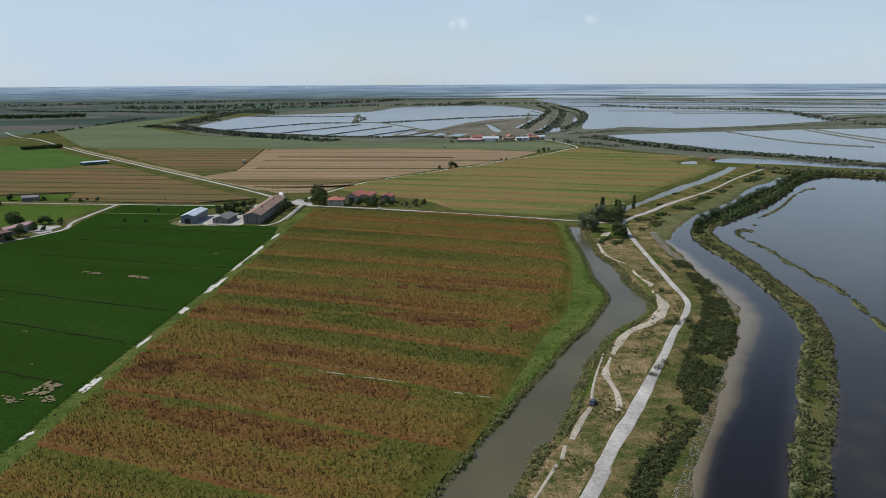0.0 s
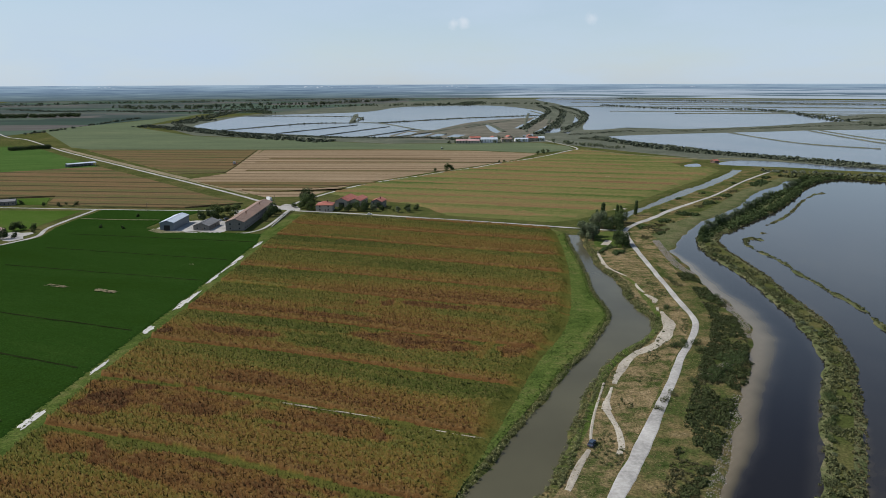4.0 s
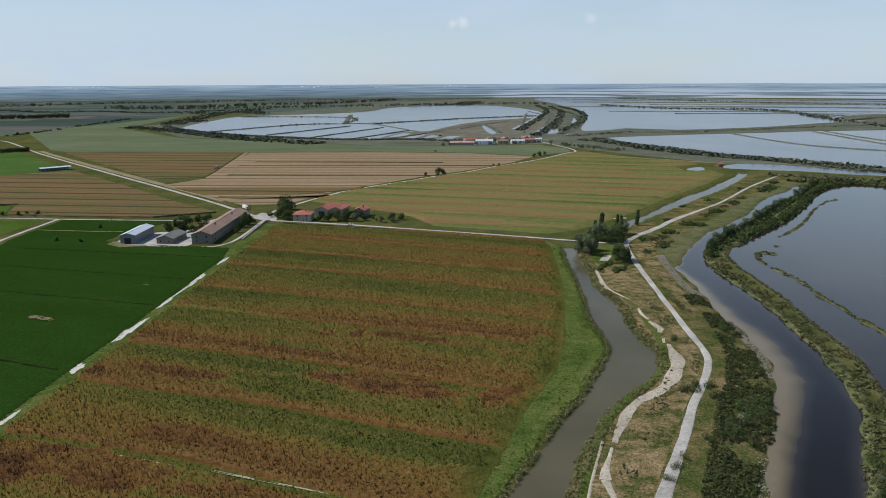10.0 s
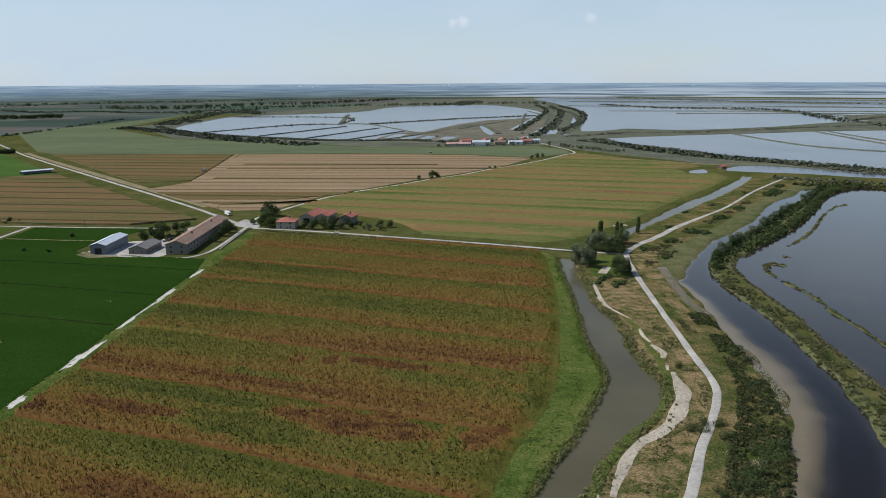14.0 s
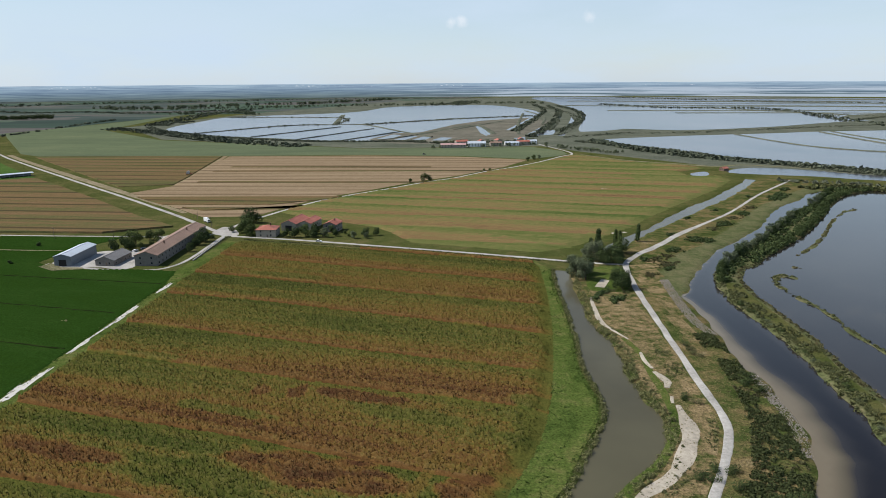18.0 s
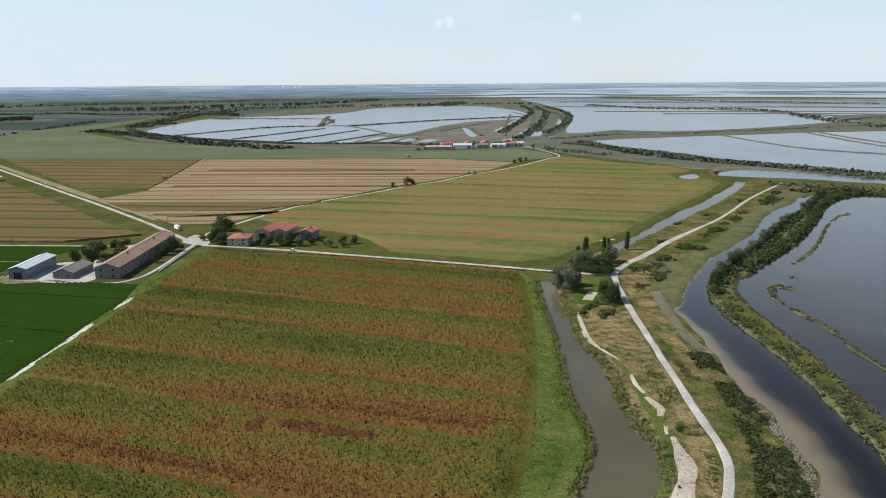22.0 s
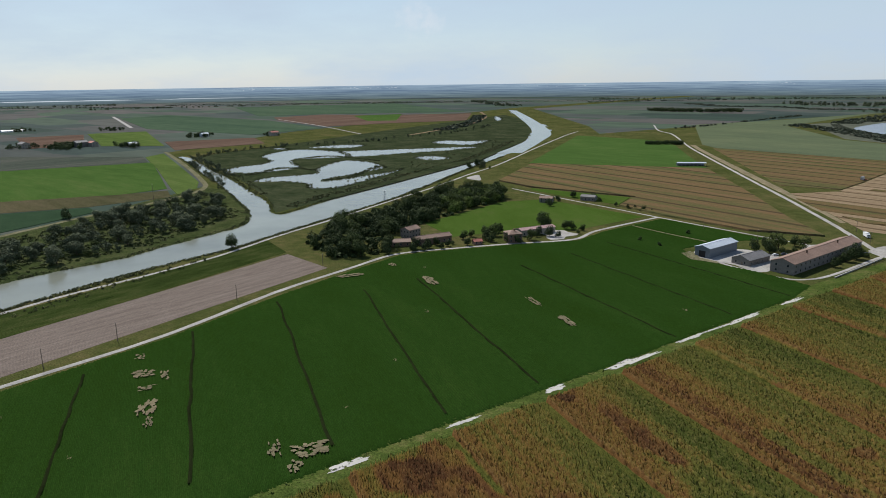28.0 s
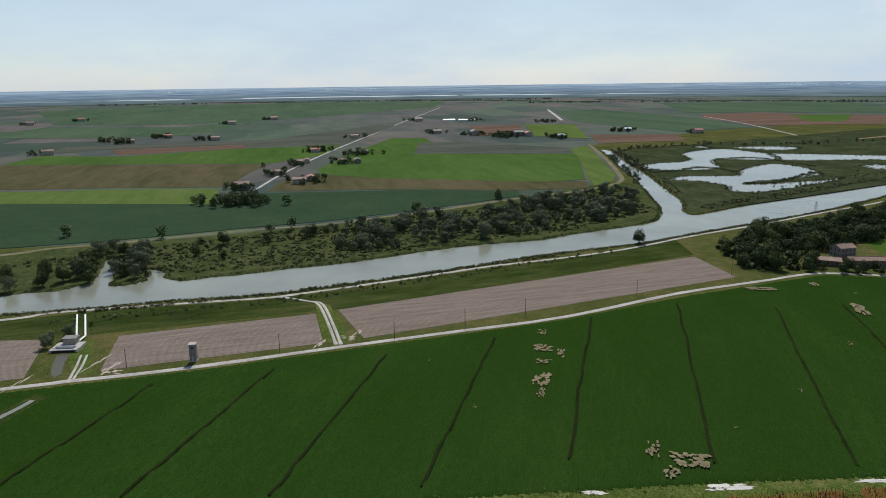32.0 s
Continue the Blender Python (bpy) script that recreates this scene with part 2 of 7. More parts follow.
def ripe_crop(name, stops, row, turn, relief=0.6, tassel=(0.26, 0.20, 0.09), amount=0.22):
    """A crop coloured by how ripe each plant is, with pale tassels on the tops."""
    m, t, b = material(name, 0.9, 0.0)
    a, top = t.nodes.new("ShaderNodeAttribute"), t.nodes.new("ShaderNodeAttribute")
    a.attribute_name, top.attribute_name = "ripeness", "tassel"
    n3 = noise_tex(t, coords(t, (0.7, 0.5, 0.7), turn), 1.0, 4, 0.75)
    c = ramp(t, a.outputs["Fac"], stops)
    c = blend(t, ramp(t, top.outputs["Fac"], [(0.45, (0, 0, 0)), (1.0, (amount, amount, amount))]), c, tassel)
    c = blend(t, 0.5, c, ramp(t, n3, [(0.30, (0.35, 0.37, 0.35)), (0.70, (1.55, 1.5, 1.4))]), "MULTIPLY")
    link(t, c, b.inputs["Base Color"])
    bump(t, b, n3, relief, 0.4)
    return m


MAIZE = ripe_crop("ripening_maize", [(0.0, (0.031, 0.047, 0.012)), (0.20, (0.054, 0.068, 0.016)), (0.42, (0.095, 0.094, 0.023)), (0.58, (0.131, 0.092, 0.025)), (0.74, (0.129, 0.070, 0.025)), (0.88, (0.074, 0.036, 0.018)), (1.0, (0.044, 0.024, 0.014))], 0.75, -18.5)
MAIZE_PALE = ripe_crop("dry_maize", [(0.0, (0.050, 0.082, 0.022)), (0.26, (0.092, 0.112, 0.034)), (0.48, (0.136, 0.130, 0.048)), (0.68, (0.174, 0.126, 0.056)), (0.88, (0.158, 0.100, 0.050)), (1.0, (0.110, 0.066, 0.036))], 1.5, -14.0, 0.4)
BROWN_CROP = crop_rows("brown_crop", [(0.32, (0.062, 0.078, 0.028)), (0.44, (0.105, 0.098, 0.042)), (0.54, (0.150, 0.100, 0.050)), (0.66, (0.180, 0.118, 0.068))], (0.045, 0.038, 0.022), 1.5, -6, 16, 260, 0.2, 0.8, 34.0)
STUBBLE = crop_rows("stubble", [(0.30, (0.156, 0.110, 0.063)), (0.50, (0.242, 0.178, 0.112)), (0.70, (0.329, 0.251, 0.166))], (0.072, 0.048, 0.027), 1.8, -2, 8, 220, 0.25, 0.85, 27.0)
TILLED = crop_rows("tilled_soil", [(0.30, (0.135, 0.108, 0.090)), (0.50, (0.185, 0.150, 0.128)), (0.70, (0.235, 0.195, 0.170))], (0.090, 0.065, 0.053), 1.2, 103, 3, 40, 0.4, 0.0)
DRY_VERGE = patchy("dry_verge", [(0.36, (0.150, 0.128, 0.075)), (0.52, (0.225, 0.185, 0.120)), (0.68, (0.290, 0.245, 0.170))], 20, 4, 0.9, 0.35)
GRAVEL = plain("white_gravel", (0.34, 0.322, 0.29), 0.95, 0.1, 0, 0.45, 1.4)
SAND = plain("pale_sand", (0.35, 0.31, 0.245), 0.95, 0.1, 0, 0.45, 1.6)
MUD = patchy("tidal_mud", [(0.3, (0.10, 0.085, 0.062)), (0.7, (0.20, 0.175, 0.135))], 20, 3, 0.5, 0.3)


def shoal_water(name):
    """Dark clear water over a bed that rises to pale mud."""
    m, t, b = material(name, 0.07, 0.43)
    b.inputs["IOR"].default_value = 1.33
    a = t.nodes.new("ShaderNodeAttribute")
    a.attribute_name = "shoal"
    c = ramp(t, a.outputs["Fac"], [(0.0, (0.011, 0.009, 0.008)), (0.35, (0.026, 0.023, 0.020)), (0.6, (0.080, 0.066, 0.040)), (1.0, (0.150, 0.122, 0.078))])
    link(t, c, b.inputs["Base Color"])
    bump(t, b, noise_tex(t, coords(t), 0.8, 3, 0.6), 0.08, 0.1)
    return m


LAGOON = shoal_water("lagoon_water")
CANAL = water("canal_water", (0.082, 0.075, 0.044), 0.16, 0.10, 0.8, spec=0.2)
RIVER = water("river_water", (0.185, 0.195, 0.150), 0.16, 0.12, 1.2)
POND = water("shallow_water", (0.040, 0.046, 0.058), 0.16, 0.12, 2.0, (0.105, 0.104, 0.112), 90, 0.42)
# distant scrub: low-contrast greyed leaves, haze included in the colour
FAR_SCRUB = foliage("hazed_scrub_leaf", (0.058, 0.070, 0.046), (0.104, 0.116, 0.078))
LEAF = foliage("leaf_green", (0.036, 0.055, 0.018), (0.080, 0.105, 0.034))
LEAF_DARK = foliage("leaf_dark", (0.026, 0.042, 0.016), (0.060, 0.082, 0.030))
LEAF_GREY = foliage("leaf_grey", (0.056, 0.074, 0.040), (0.120, 0.140, 0.080))
SCRUB = foliage("scrub_leaf", (0.043, 0.054, 0.023), (0.103, 0.108, 0.046))
DARK_SCRUB = foliage("dark_scrub_leaf", (0.030, 0.040, 0.015), (0.072, 0.082, 0.032))
REED = foliage("reed_blade", (0.062, 0.077, 0.027), (0.163, 0.163, 0.073))
BANK_REED = foliage("bank_reed_blade", (0.042, 0.056, 0.020), (0.088, 0.098, 0.040))
THICKET = foliage("thicket_leaf", (0.044, 0.060, 0.020), (0.084, 0.100, 0.036))
SUNNY_LEAF = foliage("sunny_leaf", (0.045, 0.075, 0.016), (0.110, 0.150, 0.036))
WEED = foliage("weed_leaf", (0.045, 0.078, 0.014), (0.105, 0.140, 0.034))
SHORE = foliage("shore_scrub_leaf", (0.041, 0.046, 0.020), (0.109, 0.098, 0.046))
TUFT = foliage("grass_blade", (0.120, 0.115, 0.048), (0.23, 0.19, 0.095))
BARK = plain("bark", (0.10, 0.08, 0.06), 0.95, 0.1, 0, 0.4, 0.4)

# ---- geometry helpers ----


def part(name, bm, mat, parent=None, label=""):
    me = bpy.data.meshes.new(name)
    bm.to_mesh(me)
    bm.free()
    me.materials.append(mat)
    ob = new(name, me)
    ob.parent = parent
    if label:
        ob["label"] = label
    return ob


def arrays(name, verts, faces, mat, parent=None):
    me = bpy.data.meshes.new(name)
    if isinstance(faces, np.ndarray) and len(faces) > 2000:
        n, k = faces.shape
        me.vertices.add(len(verts))
        me.vertices.foreach_set("co", np.asarray(verts, np.float32).ravel())
        me.loops.add(n * k)
        me.loops.foreach_set("vertex_index", faces.ravel().astype(np.int32))
        me.polygons.add(n)
        me.polygons.foreach_set("loop_start", np.arange(0, n * k, k, dtype=np.int32))
        me.update(calc_edges=True)
    else:
        me.from_pydata([tuple(map(float, v)) for v in verts], [], faces.tolist() if isinstance(faces, np.ndarray) else faces)
    me.materials.append(mat)
    ob = new(name, me)
    ob.parent = parent
    return ob


def smooth_line(pts, step=4.0, closed=False):
    """Catmull-Rom through the corners, in about even steps."""
    p = [np.array(q, float) for q in pts]
    n = len(p)
    out = []
    for i in range(n if closed else n - 1):
        a, b, c, d = (p[(i + k) % n] if closed else p[min(max(i + k, 0), n - 1)] for k in (-1, 0, 1, 2))
        m = max(1, int(np.linalg.norm(c - b) / step))
        for j in range(m):
            u = j / m
            out.append(0.5 * (2 * b + (c - a) * u + (2 * a - 5 * b + 4 * c - d) * u * u + (3 * b - a - 3 * c + d) * u ** 3))
    if not closed:
        out.append(p[-1])
    return np.array(out)


def inside(poly, X, Y):
    p = np.asarray(poly, float)
    r = np.zeros(np.shape(X), bool)
    for (x0, y0), (x1, y1) in zip(p, np.roll(p, -1, 0)):
        if y0 == y1:
            continue
        r ^= ((y0 > Y) != (y1 > Y)) & (X < (x1 - x0) * (Y - y0) / (y1 - y0) + x0)
    return r


def dist(line, X, Y, closed=False):
    p = np.asarray(line, float)
    q = np.roll(p, -1, 0) if closed else p[1:]
    best = np.full(np.shape(X), 1e9)
    for (x0, y0), (x1, y1) in zip(p, q):
        dx, dy = x1 - x0, y1 - y0
        u = np.clip(((X - x0) * dx + (Y - y0) * dy) / max(dx * dx + dy * dy, 1e-9), 0, 1)
        best = np.minimum(best, np.hypot(X - x0 - u * dx, Y - y0 - u * dy))
    return best


def near_dist(line, X, Y, reach=12.0, closed=False):
    """Like dist, but worked out only near each stretch of the line."""
    p = np.asarray(line, float)
    q = np.roll(p, -1, 0) if closed else p[1:]
    x, y = np.ravel(X), np.ravel(Y)
    order = np.argsort(y)
    ys, best = y[order], np.full(len(x), reach)
    for (x0, y0), (x1, y1) in zip(p, q[: len(p)]):
        i, j = np.searchsorted(ys, (min(y0, y1) - reach, max(y0, y1) + reach))
        k = order[i:j]
        k = k[(x[k] > min(x0, x1) - reach) & (x[k] < max(x0, x1) + reach)]
        if len(k):
            dx, dy = x1 - x0, y1 - y0
            u = np.clip(((x[k] - x0) * dx + (y[k] - y0) * dy) / max(dx * dx + dy * dy, 1e-9), 0, 1)
            best[k] = np.minimum(best[k], np.hypot(x[k] - x0 - u * dx, y[k] - y0 - u * dy))
    return best.reshape(np.shape(X))


def signed(poly, X, Y):
    d = near_dist(poly, X, Y, closed=True)
    return np.where(inside(poly, X, Y), -d, d)


def random_in(poly, count, rng, line=None):
    p = np.asarray(poly, float)
    got = np.zeros((0, 2))
    while len(got) < count:
        q = rng.uniform(p.min(0), p.max(0), (count * 3, 2))
        got = np.vstack([got, q[inside(p, q[:, 0], q[:, 1])]])
    return got[:count]


# ---- the plan, in metres ----
CANAL_L = [(-75, 20), (-28, 115), (0, 175), (12, 200), (22, 220), (33, 242), (44, 263), (56, 287), (67, 305), (76, 325), (83, 339), (87, 352), (88, 366), (87, 383), (88, 400), (90, 420), (92, 445), (93, 467), (94, 489), (96, 520), (98, 537)]
CANAL_R = [(106, 534), (104, 508), (102, 485), (101, 465), (100, 445), (103, 420), (104, 400), (102, 384), (102, 368), (104, 352), (104, 341), (101, 331), (94, 319), (82, 305), (73, 295), (66, 281), (60, 270), (51, 248), (45, 229), (36, 206), (28, 194), (19, 174), (-4, 115), (-45, 20)]
CANAL_NORTH = [(132, 582), (157, 620), (185, 651), (215, 695), (251, 747), (286, 788), (323, 842), (363, 898), (375, 923), (384, 914), (355, 867), (301, 788), (272, 752), (228, 695), (193, 651), (164, 611), (150, 584)]
LAGOON_W = [(-60, -60), (40, 115), (67, 171), (72, 183), (80, 196), (88, 211), (98, 230), (106, 246), (118, 270), (130, 293), (137, 308), (144, 323), (149, 341), (151, 360), (152, 372), (151, 387), (152, 408), (155, 432), (156, 447), (157, 462), (157, 474), (157, 485), (163, 492), (171, 511), (182, 531), (196, 554), (209, 576), (219, 590), (236, 608), (256, 633), (281, 666), (299, 696), (327, 738), (370, 784), (393, 815), (415, 831)]
LAGOON_N = [(436, 846), (470, 832), (520, 792), (700, 690), (1000, 520), (1900, 100)]
ISLAND_L = [(-30, -60), (60, 108), (94, 170), (101, 185), (110, 201), (123, 225), (138, 254), (151, 277), (161, 298), (167, 318), (172, 345), (174, 365), (176, 380), (178, 402), (179, 427), (179, 450), (178, 468), (180, 487), (184, 507), (191, 527), (208, 552), (225, 575), (243, 598), (265, 626), (291, 661), (330, 714), (366, 756), (412, 818), (438, 848)]
ISLAND_R = [(474, 834), (448, 821), (425, 805), (399, 775), (364, 725), (323, 666), (296, 630), (272, 602), (253, 580), (235, 561), (225, 546), (214, 537), (203, 517), (199, 502), (197, 486), (196, 460), (195, 435), (194, 415), (191, 393), (189, 377), (188, 357), (185, 334), (176, 305), (168, 284), (153, 254), (137, 225), (123, 201), (113, 185), (105, 170), (72, 108), (-18, -60)]
RIVER_S = [(-290, -260), (-312, -130), (-325, -51), (-331, -6), (-337, 20), (-344, 81), (-360, 130), (-381, 184), (-394, 212), (-409, 246), (-423, 290), (-438, 335), (-466, 390), (-500, 461), (-543, 545), (-598, 634), (-667, 741), (-747, 878), (-907, 1117), (-1098, 1362), (-1380, 1600), (-1926, 2044)]
RIVER_N = [(-1982, 2067), (-1512, 1660), (-1208, 1400), (-1016, 1206), (-845, 987), (-757, 846), (-720, 741), (-645, 612), (-586, 510), (-560, 464), (-532, 412), (-550, 411), (-602, 432), (-715, 456), (-817, 476), (-920, 492), (-1115, 530), (-1110, 515), (-990, 493), (-883, 468), (-760, 445), (-630, 415), (-558, 396), (-510, 370), (-492, 338), (-472, 293), (-455, 259), (-448, 219), (-438, 187), (-409, 125), (-399, 88), (-391, 70), (-385, 47), (-378, 25), (-386, 14), (-409, 6), (-407, -3), (-382, 5), (-373, -2), (-373, -13), (-396, -19), (-443, -30), (-439, -39), (-405, -31), (-379, -27), (-367, -39), (-363, -56), (-357, -80), (-345, -140), (-325, -260)]

canal_poly = np.vstack([smooth_line(CANAL_L, 5), smooth_line(CANAL_R, 5)])
north_canal_poly = np.array(CANAL_NORTH, float)
lagoon_poly = np.vstack([smooth_line(LAGOON_W, 6), smooth_line(LAGOON_N, 30), [(1900, -1200), (-60, -1200)]])
island_poly = np.vstack([smooth_line(ISLAND_L, 6), smooth_line(ISLAND_R, 6)])
river_poly = np.vstack([smooth_line(RIVER_S, 12), smooth_line(RIVER_N, 12)])
CHAIN = [(233, 516), (228, 522), (222, 517), (216, 503), (216, 489), (217, 474), (218, 458), (217, 442), (215, 423), (216, 408), (214, 388), (215, 372), (213, 354), (208, 332), (204, 315), (202, 303), (198, 286)]
SPIT = [(260, 568), (271, 580), (286, 597), (306, 624), (332, 664), (351, 691), (364, 706), (374, 719), (388, 728)]
LEVEE_LINE = [(-430, -230), (-460, -119), (-476, -93), (-488, -52), (-508, 2), (-524, 49), (-538, 100), (-565, 154), (-590, 203), (-623, 253), (-644, 289), (-669, 338), (-701, 386), (-736, 418), (-798, 439), (-982, 480), (-1208, 523)]
TRACK = [(-20, 60), (40, 171), (47, 186), (57, 205), (68, 226), (79, 248), (94, 278), (103, 297), (111, 311), (120, 329), (124, 340), (126, 356), (127, 378), (129, 404), (131, 432), (133, 460), (135, 487), (137, 505), (140, 530), (145, 551), (159, 573), (179, 597), (202, 629), (229, 661), (276, 717), (342, 810), (420, 907)]
WATER_Z = -0.8


def wet(X, Y):
    """Signed distance to the carved waters, negative in the water."""
    d = signed(lagoon_poly, X, Y)
    d = np.maximum(d, -signed(island_poly, X, Y))
    d = np.maximum(d, 1.7 - near_dist(CHAIN, X, Y))
    d = np.maximum(d, 1.3 - near_dist(SPIT, X, Y))
    d = np.maximum(d, 1.8 - np.hypot(X - 244, Y - 539))
    for p in (canal_poly, north_canal_poly, river_poly):
        d = np.minimum(d, signed(p, X, Y))
    return d


def height(X, Y):
    """Height of the ground: flat land, sloping down into the waters, with an uneven edge."""
    X, Y = np.asarray(X, float), np.asarray(Y, float)
    wob = 0.7 * np.sin(X * 0.31 + 1.7 * np.sin(Y * 0.13)) + 0.7 * np.sin(Y * 0.27 + 1.3 * np.sin(X * 0.17))
    s = np.clip((2.2 - wet(X, Y) - wob * 0.8) / 5.5, 0, 1)
    return -2.2 * s * s * (3 - 2 * s)


def axis(dense_a, dense_b, step, lo, hi, grow=1.22):
    mid = list(np.arange(dense_a, dense_b + 0.1, step))
    s = step
    while mid[-1] < hi:
        s *= grow
        mid.append(min(hi, mid[-1] + s))
    s, low = step, [dense_a]
    while low[-1] > lo:
        s *= grow
        low.append(max(lo, low[-1] - s))
    return np.array(low[:0:-1] + mid)


def grid_faces(nx, ny):
    i = np.arange(nx - 1)[None, :] + nx * np.arange(ny - 1)[:, None]
    return np.stack([i, i + 1, i + nx + 1, i + nx], -1).reshape(-1, 4)


gx, gy = axis(-790, 480, 3.5, -4900, 4900), axis(-60, 900, 3.5, -4900, 4900)
GX, GY = np.meshgrid(gx, gy)
GZ = height(GX, GY)


def ground_z(x, y):
    """Height of the built ground under points of the plan."""
    i = np.clip(np.searchsorted(gx, x) - 1, 0, len(gx) - 2)
    j = np.clip(np.searchsorted(gy, y) - 1, 0, len(gy) - 2)
    u, v = (x - gx[i]) / (gx[i + 1] - gx[i]), (y - gy[j]) / (gy[j + 1] - gy[j])
    return (GZ[j, i] * (1 - u) + GZ[j, i + 1] * u) * (1 - v) + (GZ[j + 1, i] * (1 - u) + GZ[j + 1, i + 1] * u) * v


ground = arrays("ground", np.stack([GX, GY, GZ], -1).reshape(-1, 3), grid_faces(len(gx), len(gy)), GRASS)
for p in ground.data.polygons:
    p.use_smooth = True
ground_regions = ((LEVEE_MIX, [(-60, 20), (-16, 115), (8, 170), (45, 233), (68, 285), (90, 330), (96, 380), (97, 470), (102, 534), (118, 552), (140, 568), (169, 613), (239, 710), (330, 850), (382, 916), (440, 910), (404, 834), (330, 745), (230, 610), (178, 530), (170, 470), (165, 390), (155, 325), (125, 240), (80, 168), (45, 100), (0, 20)]),
                  (MARSH, [(0, 20), (45, 100), (80, 168), (125, 240), (155, 325), (165, 390), (170, 470), (178, 530), (230, 610), (330, 745), (404, 834), (520, 800), (520, 20)]),
                  (MARSH, [tuple(p) for p in LAGOON_W[20:]] + [(405, 846), (385, 826), (358, 796), (320, 754), (290, 714), (268, 677), (243, 643), (222, 615), (205, 594), (185, 574), (168, 550), (158, 526), (155, 505), (153, 482)]),
                  (DRY_GRASS, [(140, 522), (147, 547), (158, 560), (170, 552), (157, 528), (153, 505), (149, 478), (146, 445), (144, 415), (136, 418), (139, 450), (141, 490)]),
                  (BANK_MARSH, [(-335, -150), (-345, -60), (-360, 40), (-390, 120), (-425, 210), (-455, 290), (-520, 385), (-600, 428), (-700, 432), (-740, 425), (-708, 372), (-630, 270), (-533, 111), (-487, -32), (-464, -150)]))
cx, cy = (GX[:-1, :-1] + GX[1:, 1:]).ravel() / 2, (GY[:-1, :-1] + GY[1:, 1:]).ravel() / 2
slot = np.zeros(len(cx), np.int32)
for k, (mat, outline) in enumerate(ground_regions):
    ground.data.materials.append(mat)
    slot[inside(outline, cx, cy)] = k + 1
ground.data.polygons.foreach_set("material_index", slot)
tagged(ground, "flat grassy land cut by canals and a river", "ground", kind="structure")


def sheet(name, poly, z, mat, label, category, kind="structure"):
    """A flat sheet over a plan outline."""
    bm = bmesh.new()
    f = bm.faces.new([bm.verts.new((x, y, z)) for x, y in poly])
    f.normal_update()
    if f.normal.z < 0:
        f.normal_flip()
    bmesh.ops.triangulate(bm, faces=[f])
    return tagged(part(name, bm, mat), label, category, kind=kind)


def grown(poly, by):
    """The outline pushed outwards."""
    p = np.asarray(poly, float)
    area = 0.5 * np.sum(p[:, 0] * np.roll(p[:, 1], -1) - np.roll(p[:, 0], -1) * p[:, 1])
    d = np.roll(p, -1, 0) - np.roll(p, 1, 0)
    n = np.stack([d[:, 1], -d[:, 0]], 1) / np.maximum(np.linalg.norm(d, axis=1), 1e-6)[:, None]
    return p + n * by * (1 if area > 0 else -1)


def water_grid(name, x0, x1, y0, y1, mat, label):
    bm = bmesh.new()
    bm.faces.new([bm.verts.new((x, y, WATER_Z)) for x, y in ((x0, y0), (x1, y0), (x1, y1), (x0, y1))])
    return tagged(part(name, bm, mat), label, "water", kind="structure")


sheet("water_canal", grown(canal_poly, 2.5), WATER_Z, CANAL, "still murky olive canal water between grassy banks", "water")
sheet("water_north_canal", grown(north_canal_poly, 2.5), WATER_Z, CANAL, "narrow straight drainage canal", "water")


def lagoon_sheet():
    x, y = axis(0, 260, 3.0, -60, 1900), axis(120, 700, 3.0, -1200, 860)
    X, Y = np.meshgrid(x, y)
    shore = near_dist(LAGOON_W, X, Y, 40.0)
    wide = np.interp(Y, [120, 200, 260, 330, 400, 440, 475, 500], [3, 5, 8, 12, 10, 6, 3.5, 0.8])
    n = np.zeros(X.shape)
    for k, amp in ((14, 0.5), (5, 0.3)):
        n += amp * (np.sin(X / k + 2.1 * np.sin(Y / (k * 1.7))) * np.sin(Y / (k * 1.3) + 1.3 * np.sin(X / k)))
    s = np.clip(1.25 - (shore / wide) + 0.35 * n, 0, 1)
    isl = near_dist(np.vstack([ISLAND_L, ISLAND_R]), X, Y, 20.0)
    s = np.maximum(s, np.clip(0.45 - isl / 9 + 0.15 * n, 0, 1))
    open_water = X > np.interp(Y, [p[1] for p in ISLAND_R[::-1]], [p[0] for p in ISLAND_R[::-1]]) - 2
    s = np.where(open_water, np.maximum(s, 0.30 + 0.12 * n), s)
    ob = arrays("water_lagoon", np.stack([X, Y, np.full(X.shape, WATER_Z - 0.004)], -1).reshape(-1, 3), grid_faces(len(x), len(y)), LAGOON)
    ob.data.attributes.new("shoal", "FLOAT", "POINT").data.foreach_set("value", s.ravel().astype(np.float32))
    return tagged(ob, "calm dark lagoon water with muddy shallows", "water", kind="structure")


lagoon_sheet()
sheet("water_river", grown(river_poly, 2.5), WATER_Z, RIVER, "wide pale grey-green river", "water")


def field(name, poly, h, mat, label, edge=0.6):
    """A crop as a low slab with sloping rims over a plan outline."""
    p = np.asarray(poly, float)
    top = grown(p, -edge)
    bm = bmesh.new()
    lo = [bm.verts.new((x, y, 0.02)) for x, y in p]
    hi = [bm.verts.new((x, y, h)) for x, y in top]
    f = bm.faces.new(hi)
    f.normal_update()
    if f.normal.z < 0:
        f.normal_flip()
    n = len(p)
    for i in range(n):
        bm.faces.new((lo[i], lo[(i + 1) % n], hi[(i + 1) % n], hi[i]))
    bmesh.ops.triangulate(bm, faces=[f])
    bmesh.ops.recalc_face_normals(bm, faces=bm.faces)
    return tagged(part(name, bm, mat), label, "field", kind="structure")


